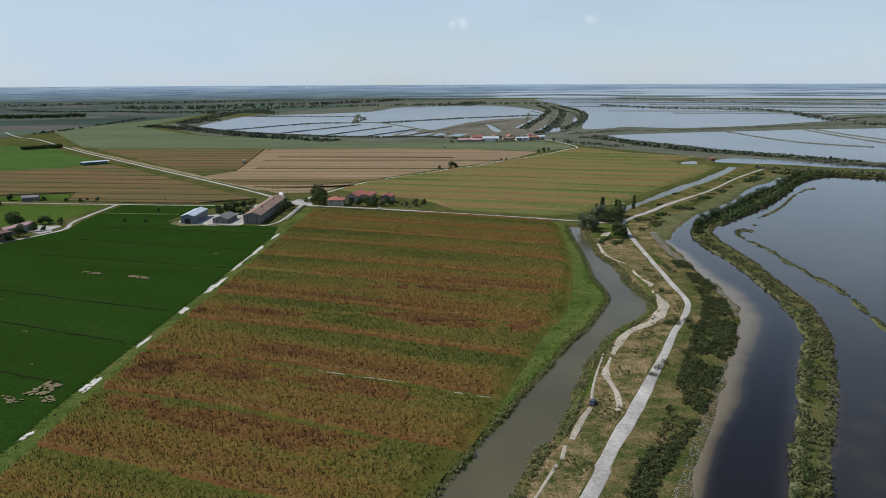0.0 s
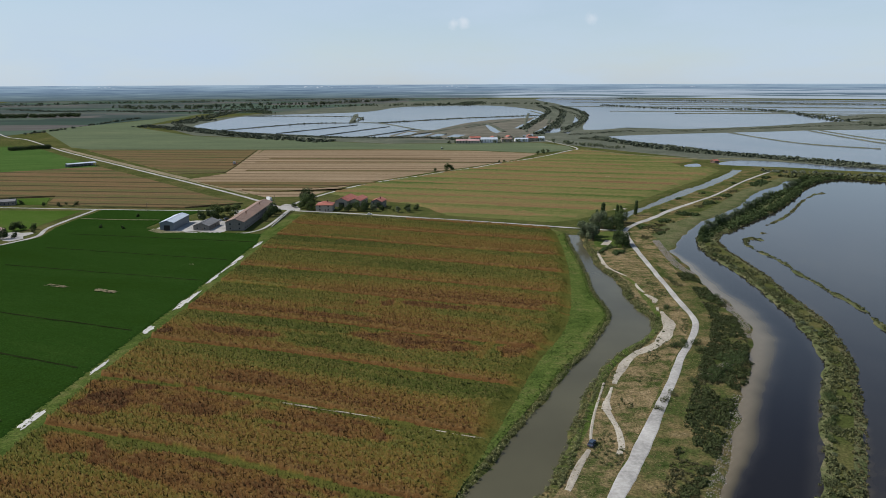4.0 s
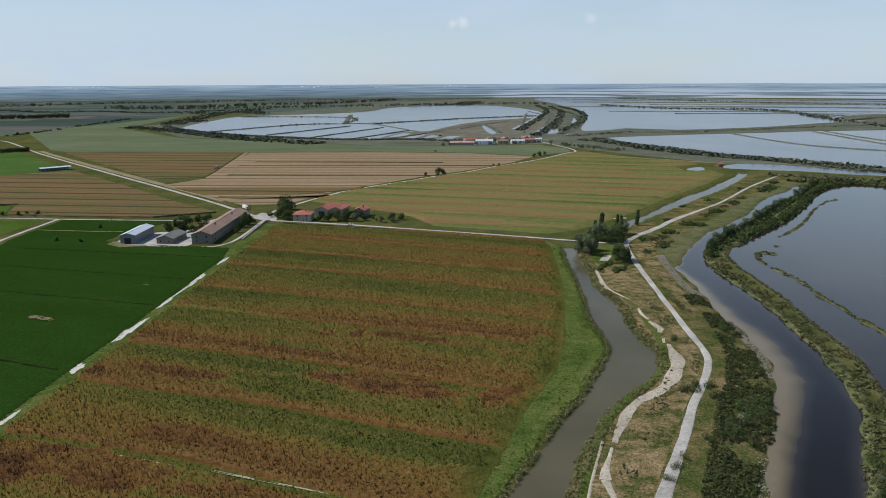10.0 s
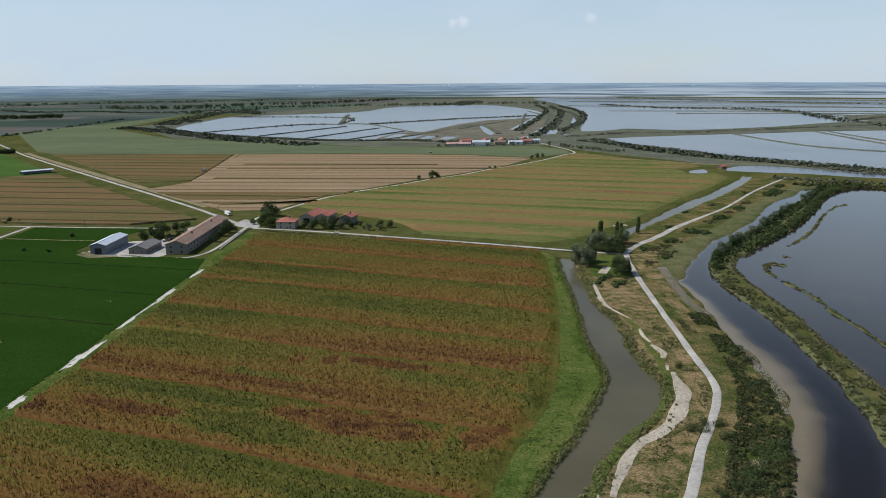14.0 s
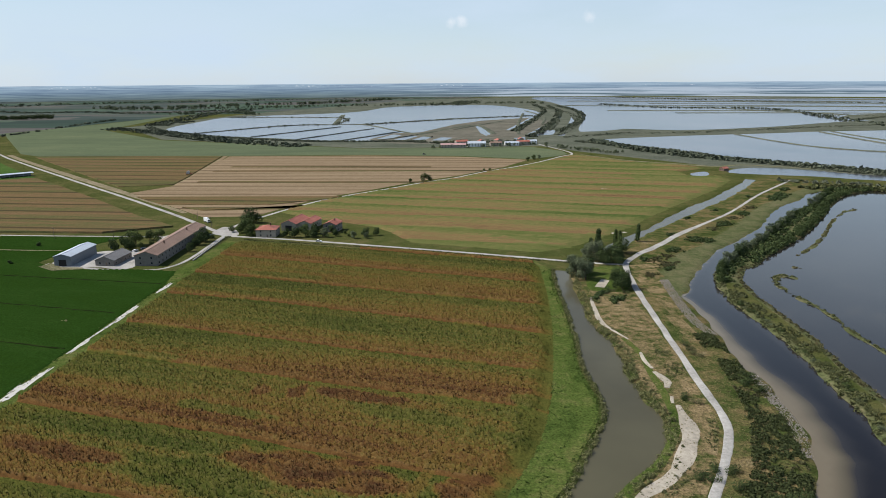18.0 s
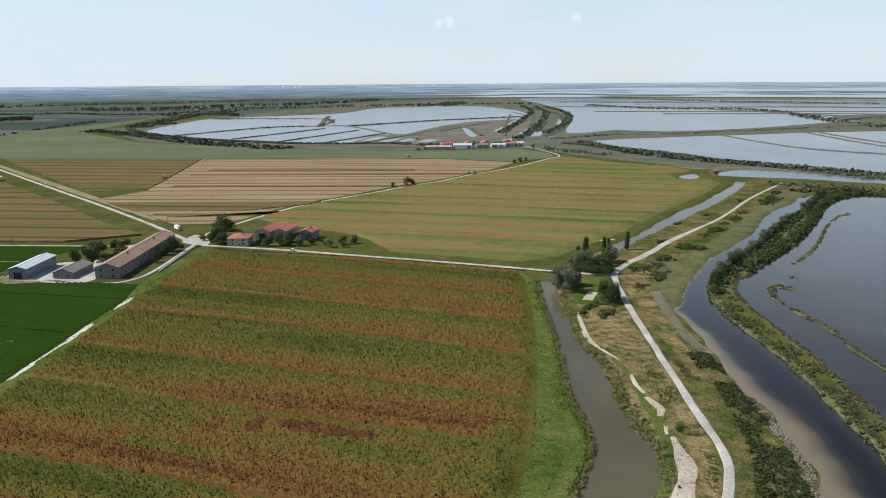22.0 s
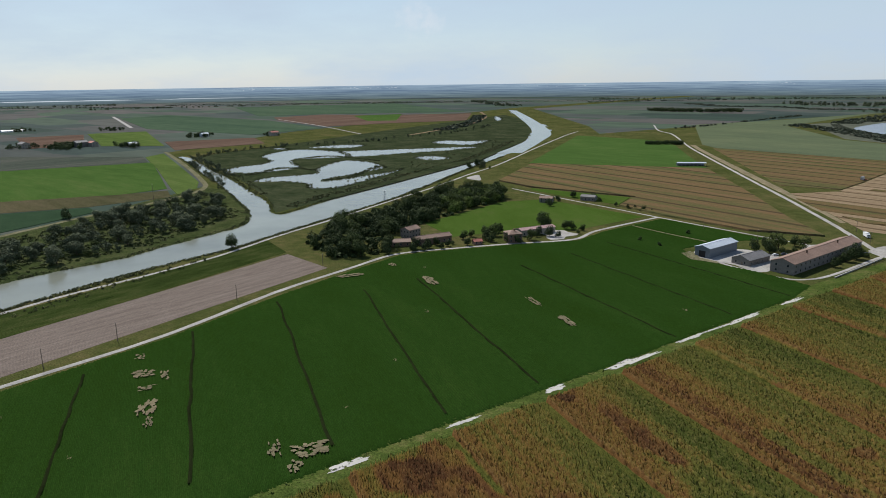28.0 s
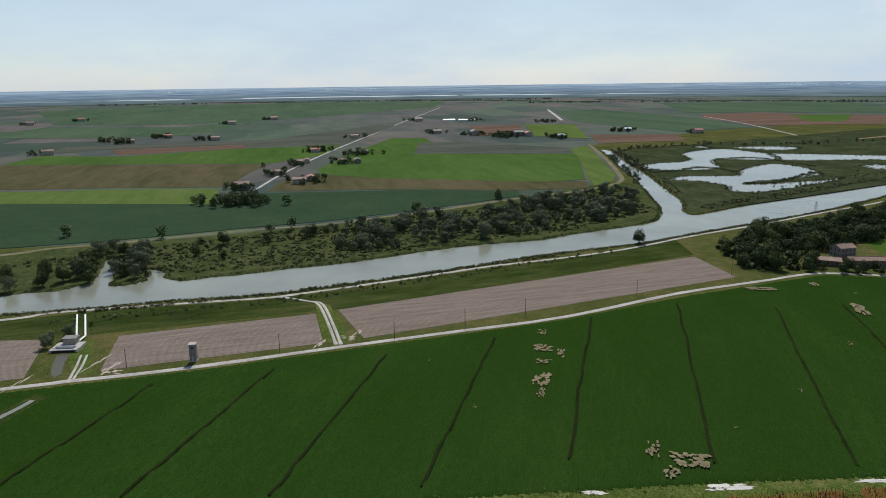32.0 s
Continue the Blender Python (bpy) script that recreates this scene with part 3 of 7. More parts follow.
def value_noise(x, y, seed):
    """Smooth noise from a fixed table of random heights, 0 to 1."""
    tab = np.random.default_rng(seed).random((64, 64))
    i, j = np.floor(x).astype(int), np.floor(y).astype(int)
    u, v = x - i, y - j
    u, v = u * u * (3 - 2 * u), v * v * (3 - 2 * v)
    g = lambda a, b: tab[a % 64, b % 64]
    return (g(i, j) * (1 - u) + g(i + 1, j) * u) * (1 - v) + (g(i, j + 1) * (1 - u) + g(i + 1, j + 1) * u) * v


def canopy(name, poly, h, rough, mat, label, row, along, turn=-18.5, trough=0.5, seed=1, beds=(), tone=(0.6, 0.3), stains=(), edge=None, speck=0.1, swing=0.55, plants=0):
    """A tall crop as rows of ridges over a plan outline, with an uneven top, sunk lines between beds and patches of riper plants."""
    p = np.asarray(poly, float)
    a = radians(turn)
    c, s = math.cos(a), math.sin(a)
    q = np.stack([p[:, 0] * c + p[:, 1] * s, -p[:, 0] * s + p[:, 1] * c], 1)
    us, vs = np.arange(q[:, 0].min() - 2, q[:, 0].max() + 2, along), np.arange(q[:, 1].min() - 2, q[:, 1].max() + 2, row / 2)
    U, V = np.meshgrid(us, vs)
    rng = np.random.default_rng(seed)
    U = U + rng.uniform(-0.3, 0.3, U.shape) * along
    X, Y = U * c - V * s, U * s + V * c
    ins = inside(p, X, Y)
    crest = (np.arange(len(vs)) % 2 == 0)[:, None]
    Z = h * np.where(crest, 1.0, 1 - trough) + rng.normal(0, rough, U.shape)
    # ripeness: falls across each bed, with streaks along the rows
    W = V + 5.0 * (value_noise(U / 70, V / 60, seed + 5) - 0.5)
    b = np.sort(np.asarray(beds, float))
    k = np.clip(np.searchsorted(b, W) - 1, 0, len(b) - 2)
    f = np.clip((W - b[k]) / (b[k + 1] - b[k]), 0, 1)
    R = tone[0] - tone[1] * f
    R = R + swing * (0.55 * value_noise(U / 120, V / 6, seed + 6) + 0.45 * value_noise(U / 50, V / 1.7, seed + 7) - 0.5)
    R = R + 0.35 * (value_noise(U / 120, V / 45, seed + 8) - 0.5) + rng.normal(0, speck, U.shape)
    near = np.abs(W[..., None] - b).min(-1)
    past, before = (W - b[k]), (b[k + 1] - W)
    lip = 0.55 + 0.6 * value_noise(U / 40, V / 60, seed + 13)
    Z = np.where(before < 4.5, Z * (1 - 0.55 * lip), np.where(past < 2.5, Z + 0.5 * lip * h * 0.5, Z))
    R = np.where(past < 0.9, np.where(lip > 0.55, 0.76, R), np.where(before < 3.0, R * 0.5 + 0.21, np.where(past < 5.0, R * 0.75 + 0.17, R)))
    gap = (np.minimum(past, before) < 0.4 * (row / 0.75)) & (value_noise(U / 30, V / 60, seed + 14) > 0.42)
    Z = np.where(gap, 0.3 * h, Z)
    for x, y, ra, rb, to in stains:
        du, dv = (X - x) * c + (Y - y) * s, -(X - x) * s + (Y - y) * c
        e = np.hypot(du / ra, dv / rb) + 0.7 * (value_noise(U / 7, V / 3, seed + 9) - 0.5)
        wgt = np.clip((1.1 - e) / 0.22, 0, 1) * (0.55 + 0.5 * value_noise(U / 5, V / 2.2, seed + 10))
        R = R + (to - R) * np.clip(wgt * (0.6 if to < 0.3 else 1.0), 0, 1)
    if edge is not None:
        R = R + (0.36 - R) * np.clip(0.8 - near_dist(edge, X, Y, 24.0) / 10.0 + 0.9 * (value_noise(U / 12, V / 6, seed + 11) - 0.5), 0, 1)
        Z = Z * np.clip(0.12 + near_dist(edge, X, Y, 24.0) / 7.0 * (0.4 + 1.2 * value_noise(U / 5, V / 4, seed + 12)), 0.12, 1.0)
    Z = np.where(ins, Z, 0.03)
    fc = grid_faces(len(us), len(vs))
    fc = fc[ins.ravel()[fc].any(1)]
    used, inv = np.unique(fc, return_inverse=True)
    tip = np.clip((Z / h - 0.55) * 1.4 + rng.normal(0, 0.22, Z.shape), 0, 1)
    verts, quads, ripe, tips = np.stack([X, Y, Z], -1).reshape(-1, 3)[used], inv.reshape(-1, 4), R.ravel()[used], tip.ravel()[used]
    if plants:
        # single plants standing proud of the canopy, thin upright blades
        spot = rng.choice(np.flatnonzero((ins & crest).ravel()), plants)
        p, r = np.stack([X, Y, Z], -1).reshape(-1, 3)[spot] + rng.uniform(-0.25, 0.25, (plants, 3)) * (1, 1, 0), R.ravel()[spot]
        turn_ = rng.uniform(0, math.pi, plants)
        side = np.stack([np.cos(turn_), np.sin(turn_), np.zeros(plants)], 1) * rng.uniform(0.05, 0.11, (plants, 1))
        up = np.stack([rng.normal(0, 0.12, plants), rng.normal(0, 0.12, plants), np.maximum(p[:, 2], 0.5) * rng.uniform(0.12, 0.42, plants)], 1)
        blade = np.stack([p - side - (0, 0, 0.4), p + side - (0, 0, 0.4), p + side * 0.5 + up, p - side * 0.5 + up], 1).reshape(-1, 3)
        quads = np.vstack([quads, np.arange(plants * 4).reshape(-1, 4) + len(verts)])
        verts, ripe, tips = np.vstack([verts, blade]), np.concatenate([ripe, np.repeat(r + rng.normal(0, 0.08, plants), 4)]), np.concatenate([tips, np.tile((0.0, 0.0, 1.0, 1.0), plants)])
    ob = arrays(name, verts, quads, mat)
    ob.data.attributes.new("ripeness", "FLOAT", "POINT").data.foreach_set("value", np.clip(ripe, 0, 1).astype(np.float32))
    ob.data.attributes.new("tassel", "FLOAT", "POINT").data.foreach_set("value", tips.astype(np.float32))
    return tagged(ob, label, "field", kind="stuff")


def ribbon(name, pts, width, mat, label, category="road", z=0.10, step=2.5, ragged=0.3, seed=0):
    """A road or track as a strip with slightly uneven edges and a low crown."""
    line = smooth_line(pts, step)
    d = np.gradient(line, axis=0)
    n = np.stack([-d[:, 1], d[:, 0]], 1) / np.maximum(np.linalg.norm(d, axis=1), 1e-6)[:, None]
    rng = np.random.default_rng(seed)
    u = np.linspace(0, 1, len(line))
    w = np.interp(u, np.linspace(0, 1, len(width)), width) / 2.0 if isinstance(width, tuple) else np.full(len(line), width / 2.0)
    a, b = w * (1 + ragged * rng.uniform(-1, 1, len(w))), w * (1 + ragged * rng.uniform(-1, 1, len(w)))
    a, b = (np.convolve(np.pad(q, 2, 'edge'), (0.15, 0.2, 0.3, 0.2, 0.15), 'valid') for q in (a, b))
    v, f = [], []
    for i, (x, y) in enumerate(line):
        for off, up in ((-a[i] - 0.4, -0.14), (-a[i], 0.0), (0, 0.06), (b[i], 0.0), (b[i] + 0.4, -0.14)):
            v.append((x + n[i, 0] * off, y + n[i, 1] * off, z + up))
        if i:
            k = 5 * i
            f += [(k - 5 + j, k - 4 + j, k + 1 + j, k + j) for j in range(4)]
    return tagged(arrays(name, v, f, mat), label, category, kind="structure")

# ---- fields ----
MAIZE_EDGE = [(-62, 60), (-6, 170), (8, 197), (24, 238), (43, 290), (63, 337), (76, 402), (85, 477), (89, 540)]
BEDS = [105, 146, 186, 225, 265, 304, 350, 384, 428, 467, 507, 548, 590]
STAINS = [(-80, 338, 38, 4.5, 0.10), (-40, 309, 28, 8, 0.10), (-14, 438, 26, 8, 0.16), (-45, 351, 20, 4, 0.14), (66, 355, 11, 6, 0.02), (10, 262, 30, 5, 0.10), (60, 330, 10, 9, 0.12), (40, 470, 30, 6, 0.2), (-60, 520, 26, 5, 0.2), (20, 345, 24, 5, 0.2), (-90, 400, 20, 4, 0.2),
          (-5, 311, 27, 10, 0.92), (37, 301, 9, 8, 0.84), (-36, 366, 4, 5, 0.86), (-22, 365, 3.5, 6, 0.95), (0, 361, 17, 4, 0.90), (-86, 324, 23, 5, 0.88), (-65, 273, 18, 6, 0.86), (-92, 258, 32, 9, 0.87), (-35, 238, 24, 8, 0.86),
          (-114, 252, 9, 9, 0.95), (-119, 326, 3, 3, 0.98), (-110, 225, 12, 7, 0.85), (24.5, 306, 2.2, 18, 0.6), (-60, 205, 40, 8, 0.85)]
canopy("maize_field", [(-127, 60), (-126, 240), (-125.5, 285), (-123, 325), (-120.5, 381), (-119, 446), (-117, 520), (-113.5, 600), (-111, 609), (-84, 605), (-2, 582), (86, 551), *[tuple(p) for p in smooth_line(MAIZE_EDGE, 8)[::-1]]], 2.0, 0.30, MAIZE, "ripening maize field in green, ochre and rust-brown bands", 0.75, 0.65, -18.5, 0.65, 3, BEDS, (0.66, 0.42), STAINS, MAIZE_EDGE, 0.075, 0.42, 140000)
sheet("grass_verge", np.vstack([smooth_line([(x - 2.6, y) for x, y in CANAL_L[1:]], 8)[::-1], [(-70, 60)], smooth_line(MAIZE_EDGE, 8)[1:], [(87, 558)]]), 0.03, VERGE, "bright green grass strip beside the maize", "grass")
sheet("field_margin", [(-139, 60), (-124, 60), (-117, 400), (-108, 612), (-124, 620), (-130, 545), (-135, 330)], 0.05, VERGE, "narrow green grass margin between two fields", "grass")
SOY_FIELD = [(-139, -200), (-135.2, 241), (-133.4, 285), (-131.6, 327), (-129.6, 370), (-128.6, 414), (-127.4, 459), (-125.6, 505), (-130, 536), (-160, 541), (-206, 541), (-226, 560), (-222, 592), (-204, 630), (-296, 638), (-296, 565), (-288, 527), (-309, 483), (-325, 444), (-337, 405), (-325, 363), (-307, 306), (-279, 236), (-264, 178), (-251, 126), (-235, 65), (-227, 22), (-222, -2), (-190, -200)]
canopy("soy_field", SOY_FIELD, 0.62, 0.07, SOY, "dense dark green soybean field with shallow drains", 1.0, 1.1, -17.0, 0.75, 31, (-4000, 4000))
NORTH_EDGE = [(352, 938), (350, 905), (305, 836), (243, 756), (206, 705), (172, 655), (144, 624), (116, 592), (92, 580), (10, 610)]
NORTH_FIELD = [(-108, 730), (-76, 793), (-18, 860), (20, 906), (52, 938), (87, 988), (125, 1031), (169, 1090), (213, 1161), (231, 1180), (280, 1096), (340, 1045), (362, 1015), (318, 985), (316, 940), *NORTH_EDGE, (-4, 640), (-20, 664), (-58, 690), (-84, 706)]
canopy("maize_field_north", NORTH_FIELD, 1.7, 0.2, MAIZE_PALE, "drying maize field in green and tan bands", 3.0, 2.5, -14.0, 0.4, 13, list(range(560, 1290, 43)), (0.78, 0.62), [(300, 930, 60, 40, 0.15), (250, 1040, 60, 25, 0.2), (170, 1080, 50, 20, 0.2), (60, 640, 60, 9, 0.15), (110, 610, 40, 12, 0.05)], NORTH_EDGE, 0.06, 0.55)
field("maize_field_west", [(-180, 668), (-226, 646), (-300, 650), (-358, 662), (-377, 712), (-492, 684), (-552, 693), (-644, 838), (-452, 958), (-374, 876), (-302, 798), (-226, 712)], 1.4, BROWN_CROP, "brown ripening crop beside the farm road")
field("green_field_north", [(-653, 842), (-930, 1262), (-740, 1268), (-665, 1208), (-560, 1083), (-456, 965)], 0.4, GREENFIELD, "bright green young crop")
field("stubble_field", [(-292, 1194), (-89, 1196), (60, 1170), (152, 1124), (110, 1040), (40, 950), (6, 918), (-32, 868), (-91, 798), (-128, 712), (-170, 708), (-200, 742), (-290, 842), (-262, 890)], 0.12, STUBBLE, "harvested field with tan and brown strips")
for strip in ([(-271, 815), (-68, 811), (-79, 795), (-128, 766), (-228, 769)], [(-205, 755), (-98, 748), (-82, 764), (-109, 744), (-181, 738)], [(-252, 1020), (178, 1000), (176, 995), (-259, 1012)], [(-245, 925), (18, 908), (19, 902), (-246, 916)], [(-248, 1066), (16, 1050), (16, 1042), (-250, 1056)]):
    field("uncut_strip", strip, 0.7, BROWN_CROP, "strip of uncut brown crop in the stubble")
field("brown_field", [(-592, 1203), (-303, 1196), (-273, 968), (-266, 898), (-322, 886)], 0.6, BROWN_CROP, "brown crop strip field")
field("grey_green_field", [(-946, 1708), (-884, 2021), (-844, 2532), (-764, 1798), (-514, 1499), (-97, 1300), (182, 1314), (221, 1243), (221, 1198), (203, 1172), (156, 1132), (62, 1178), (-89, 1204), (-302, 1203), (-590, 1212), (-640, 1250)], 0.4, GREYGREEN, "wide grey-green crop field")
field("tilled_strip", [(-309, 123), (-266, 137), (-341, 353), (-391, 350)], 0.08, TILLED, "bare tilled pinkish-brown soil strip")
field("tilled_strip", [(-241, 30), (-283, 23), (-304, 112), (-262, 119)], 0.08, TILLED, "bare tilled pinkish-brown soil strip")
field("tilled_strip", [(-230, -30), (-237, 2), (-282, -9), (-285, -60), (-260, -140), (-215, -140)], 0.08, TILLED, "bare tilled pinkish-brown soil strip")
field("meadow", [(-414, 483), (-446, 600), (-429, 640), (-312, 636), (-314, 564), (-318, 540), (-345, 520), (-358, 467)], 0.15, MEADOW, "mown light green meadow")
sheet("dry_grass_flat", np.vstack([smooth_line([(0, 105), (25, 178), (40, 205), (56, 245), (66, 272), (84, 300), (100, 321), (107, 340), (107, 352), (105, 370), (106, 385), (107, 402), (105, 430), (104, 450), (106, 480), (110, 492)], 8), smooth_line([(133, 487), (129, 440), (126, 400), (124, 360), (121, 340), (110, 314), (97, 290), (80, 256), (66, 228), (53, 204), (37, 171), (8, 105)], 8)]), 0.03, DRY_GRASS, "dry straw-coloured grass between canal and track", "grass")

sheet("island_grass", np.vstack([smooth_line([(x + 4, y + 1) for x, y in ISLAND_L[1:19]], 6), smooth_line([(x - 4, y) for x, y in ISLAND_R[13:-1]], 6)]), 0.03, GRASS, "mown grass strip on the lagoon island", "grass")

LEVEE = patchy("levee_grass", [(0.36, (0.016, 0.026, 0.007)), (0.50, (0.032, 0.046, 0.013)), (0.64, (0.062, 0.068, 0.024))], 22, 5, 0.8, 0.5, stretch=(1, 4, 1), turn=15)
sheet("levee_slope", np.vstack([smooth_line([(-312, -46), (-324, 11), (-332, 83), (-348, 130), (-369, 183), (-396, 260), (-426, 333), (-440, 358)], 10), smooth_line([(-396, 352), (-352, 240), (-310, 125), (-308, 110), (-288, 20), (-278, -46)], 10)]), 0.03, LEVEE, "dark green grassy river levee", "grass")

# drains and bare patches in the soybeans
WHITE_GRAVEL = plain("bleached_gravel", (0.50, 0.48, 0.43), 0.95, 0.1, 0, 0.12, 1.5)
DRAIN = plain("drain_soil", (0.015, 0.020, 0.007), 0.95, 0.0, 0, 0.4, 1.5)
BARE = plain("bare_soil", (0.165, 0.140, 0.080), 0.95, 0.1, 0, 0.45, 1.0)
for k, (a, b) in enumerate((((-271, 537), (-128, 509)), ((-265, 493), (-131, 458)), ((-265, 447), (-131, 411)), ((-283, 380), (-136, 329)), ((-284, 344), (-139, 286)), ((-296, 298), (-145, 245)), ((-279, 247), (-152, 202)), ((-258, 196), (-142, 156)), ((-243, 147), (-142, 113)), ((-234, 101), (-146, 71)), ((-224, 56), (-150, 31)))):
    r = np.random.default_rng(50 + k)
    pts = [(a[0] + (b[0] - a[0]) * u + r.normal(0, 0.25), a[1] + (b[1] - a[1]) * u + r.normal(0, 0.25)) for u in np.linspace(0, 1, 14)]
    ribbon("field_drain", pts, (0.3, 0.2, 0.2, 0.35, 0.3, 0.4, 0.4, 0.3, 0.3, 0.35, 0.35)[k], DRAIN, "shallow dark drain through the soybeans", "drain", 0.70, 2.0, 0.7, 60 + k)


def bare_patch(x, y, ra, rb, turn, seed, n=7, mat=None, z=0.74, name="bare_patch", label="dry bare patch where the crop failed", fill=0.28):
    """A cluster of ragged dry patches, drawn out along the rows."""
    r = np.random.default_rng(seed)
    bm = bmesh.new()
    c, s = math.cos(radians(turn)), math.sin(radians(turn))
    for _ in range(n):
        u, v = r.uniform(-1, 1) * ra * 0.75, r.uniform(-1, 1) * rb * 0.75
        la, lb = ra * r.uniform(0.5, 1.4) * fill, rb * r.uniform(0.5, 1.4) * fill
        ring = []
        for k in range(11):
            a = 2 * math.pi * k / 11
            q = r.uniform(0.5, 1.2)
            du, dv = u + la * q * math.cos(a), v + lb * q * math.sin(a)
            ring.append(bm.verts.new((x + du * c - dv * s, y + du * s + dv * c, z + _ * 0.004)))
        bm.faces.new(ring)
    bmesh.ops.triangulate(bm, faces=bm.faces[:])
    return tagged(part(name, bm, mat or BARE), label, "bare soil", kind="structure")


for k, (x, y, ra, rb, n) in enumerate(((-262, 219, 4, 2.5, 5), (-243, 215, 5, 5, 9), (-236, 221, 6, 2, 6), (-228, 212, 3, 4, 6), (-211, 207, 7, 4, 9), (-199, 204, 5, 2, 5), (-147, 238, 5, 7, 12), (-155, 230, 6, 3, 5), (-141, 230, 4, 3, 6), (-314, 354, 4, 9, 14), (-275, 383, 11, 3.5, 16), (-208, 400, 9, 2, 9), (-176, 390, 9, 2.5, 14), (-232, 348, 3, 1.5, 4), (-319, 387, 4, 3, 7), (-300, 398, 3, 1, 3), (-190, 178, 2, 1, 2), (-150, 447, 3, 1.2, 3), (-211, 560, 5, 1.5, 3), (-165, 262, 2, 1, 2), (-190, 300, 2, 1, 3), (-235, 165, 1.5, 0.8, 2))):
    bare_patch(x, y, ra, rb, -19, 80 + k, n * 3, fill=0.2)
for k, (x, y, ra, rb) in enumerate(((-132.5, 243, 1.9, 5.5), (-130.8, 288, 1.1, 5), (-129.2, 330, 1.9, 5), (-127.3, 375, 2.2, 12), (-126.8, 414, 1.3, 8), (-125.3, 459, 1.6, 10), (-123.4, 501, 1.6, 7), (-134, 205, 1.2, 3), (-126, 436, 0.9, 12))):
    bare_patch(x, y, ra * 0.85, rb * 1.2, -2, 120 + k, 14, WHITE_GRAVEL, 0.10, "gravel_patch", "worn white gravel patch on the field margin", 0.5)
for k, (x, y, ra, rb) in enumerate(((-270, 133, 9, 1.5), (-264, 118, 8, 2), (-245, 33, 9, 2), (-250, 26, 12, 1.5), (-268, 128, 2, 5), (-240, 34, 2, 7), (-232, 2, 10, 1.2))):
    bare_patch(x, y, ra, rb, 165, 140 + k, 8, SAND, 0.12, "pale_patch", "pale crusted soil at the strip's end")
for k, (x, y, ra, rb) in enumerate(((-30, 247, 22, 0.6), (8, 232, 10, 0.5), (-70, 259, 14, 0.5), (160, 637, 9, 3.5), (197, 840, 5, 1.5))):
    bare_patch(x, y, ra, rb, -18.5 if k < 3 else 20, 150 + k, 9, SAND, (1.0, 1.0, 1.0, 0.12, 2.1)[k], "pale_patch", "pale bare ground showing in the crop")

# soybeans again, with a bluish haze painted into the green
SOY_FAR = patchy("hazed_soy", [(0.32, (0.026, 0.048, 0.026)), (0.55, (0.034, 0.060, 0.032)), (0.72, (0.045, 0.070, 0.038))], 90, 14, 0.9, 0.2)
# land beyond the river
field("soy_field_far", [(-470, -230), (-482, -120), (-498, -50), (-534, 50), (-550, 102), (-604, 205), (-655, 290), (-686, 290), (-712, 180), (-716, 20), (-650, 0), (-690, -232)], 0.5, SOY_FAR, "dark soybean field behind the river trees, blued by painted haze")
OLIVE_CROP = patchy("olive_brown_crop", [(0.36, (0.048, 0.052, 0.024)), (0.50, (0.076, 0.070, 0.037)), (0.66, (0.105, 0.088, 0.052))], 90, 14, 1.5, 0.3, stretch=(5, 1, 1), turn=8)
PLOT_GREY = patchy("grey_plot_soil", [(0.36, (0.048, 0.062, 0.048)), (0.50, (0.070, 0.078, 0.062)), (0.66, (0.102, 0.100, 0.084))], 80, 12, 1.5, 0.3, stretch=(1, 6, 1), turn=12)
RED_SOIL = patchy("reddish_soil", [(0.36, (0.085, 0.058, 0.042)), (0.52, (0.120, 0.080, 0.060)), (0.68, (0.155, 0.110, 0.085))], 60, 10, 1.5, 0.3, stretch=(1, 6, 1), turn=12)
PALE_GREEN = patchy("pale_green_crop", [(0.36, (0.062, 0.095, 0.026)), (0.52, (0.085, 0.122, 0.034)), (0.68, (0.115, 0.135, 0.048))], 70, 12, 1.2, 0.25, stretch=(5, 1, 1), turn=8)
# green crop of the far plain, distance haze mixed in as blue
HAZED_GREEN = patchy("hazed_green_crop", [(0.36, (0.044, 0.072, 0.046)), (0.52, (0.062, 0.096, 0.058)), (0.68, (0.084, 0.112, 0.072))], 140, 20, 2.0, 0.25, stretch=(5, 1, 1), turn=8)
field_top = 0.3
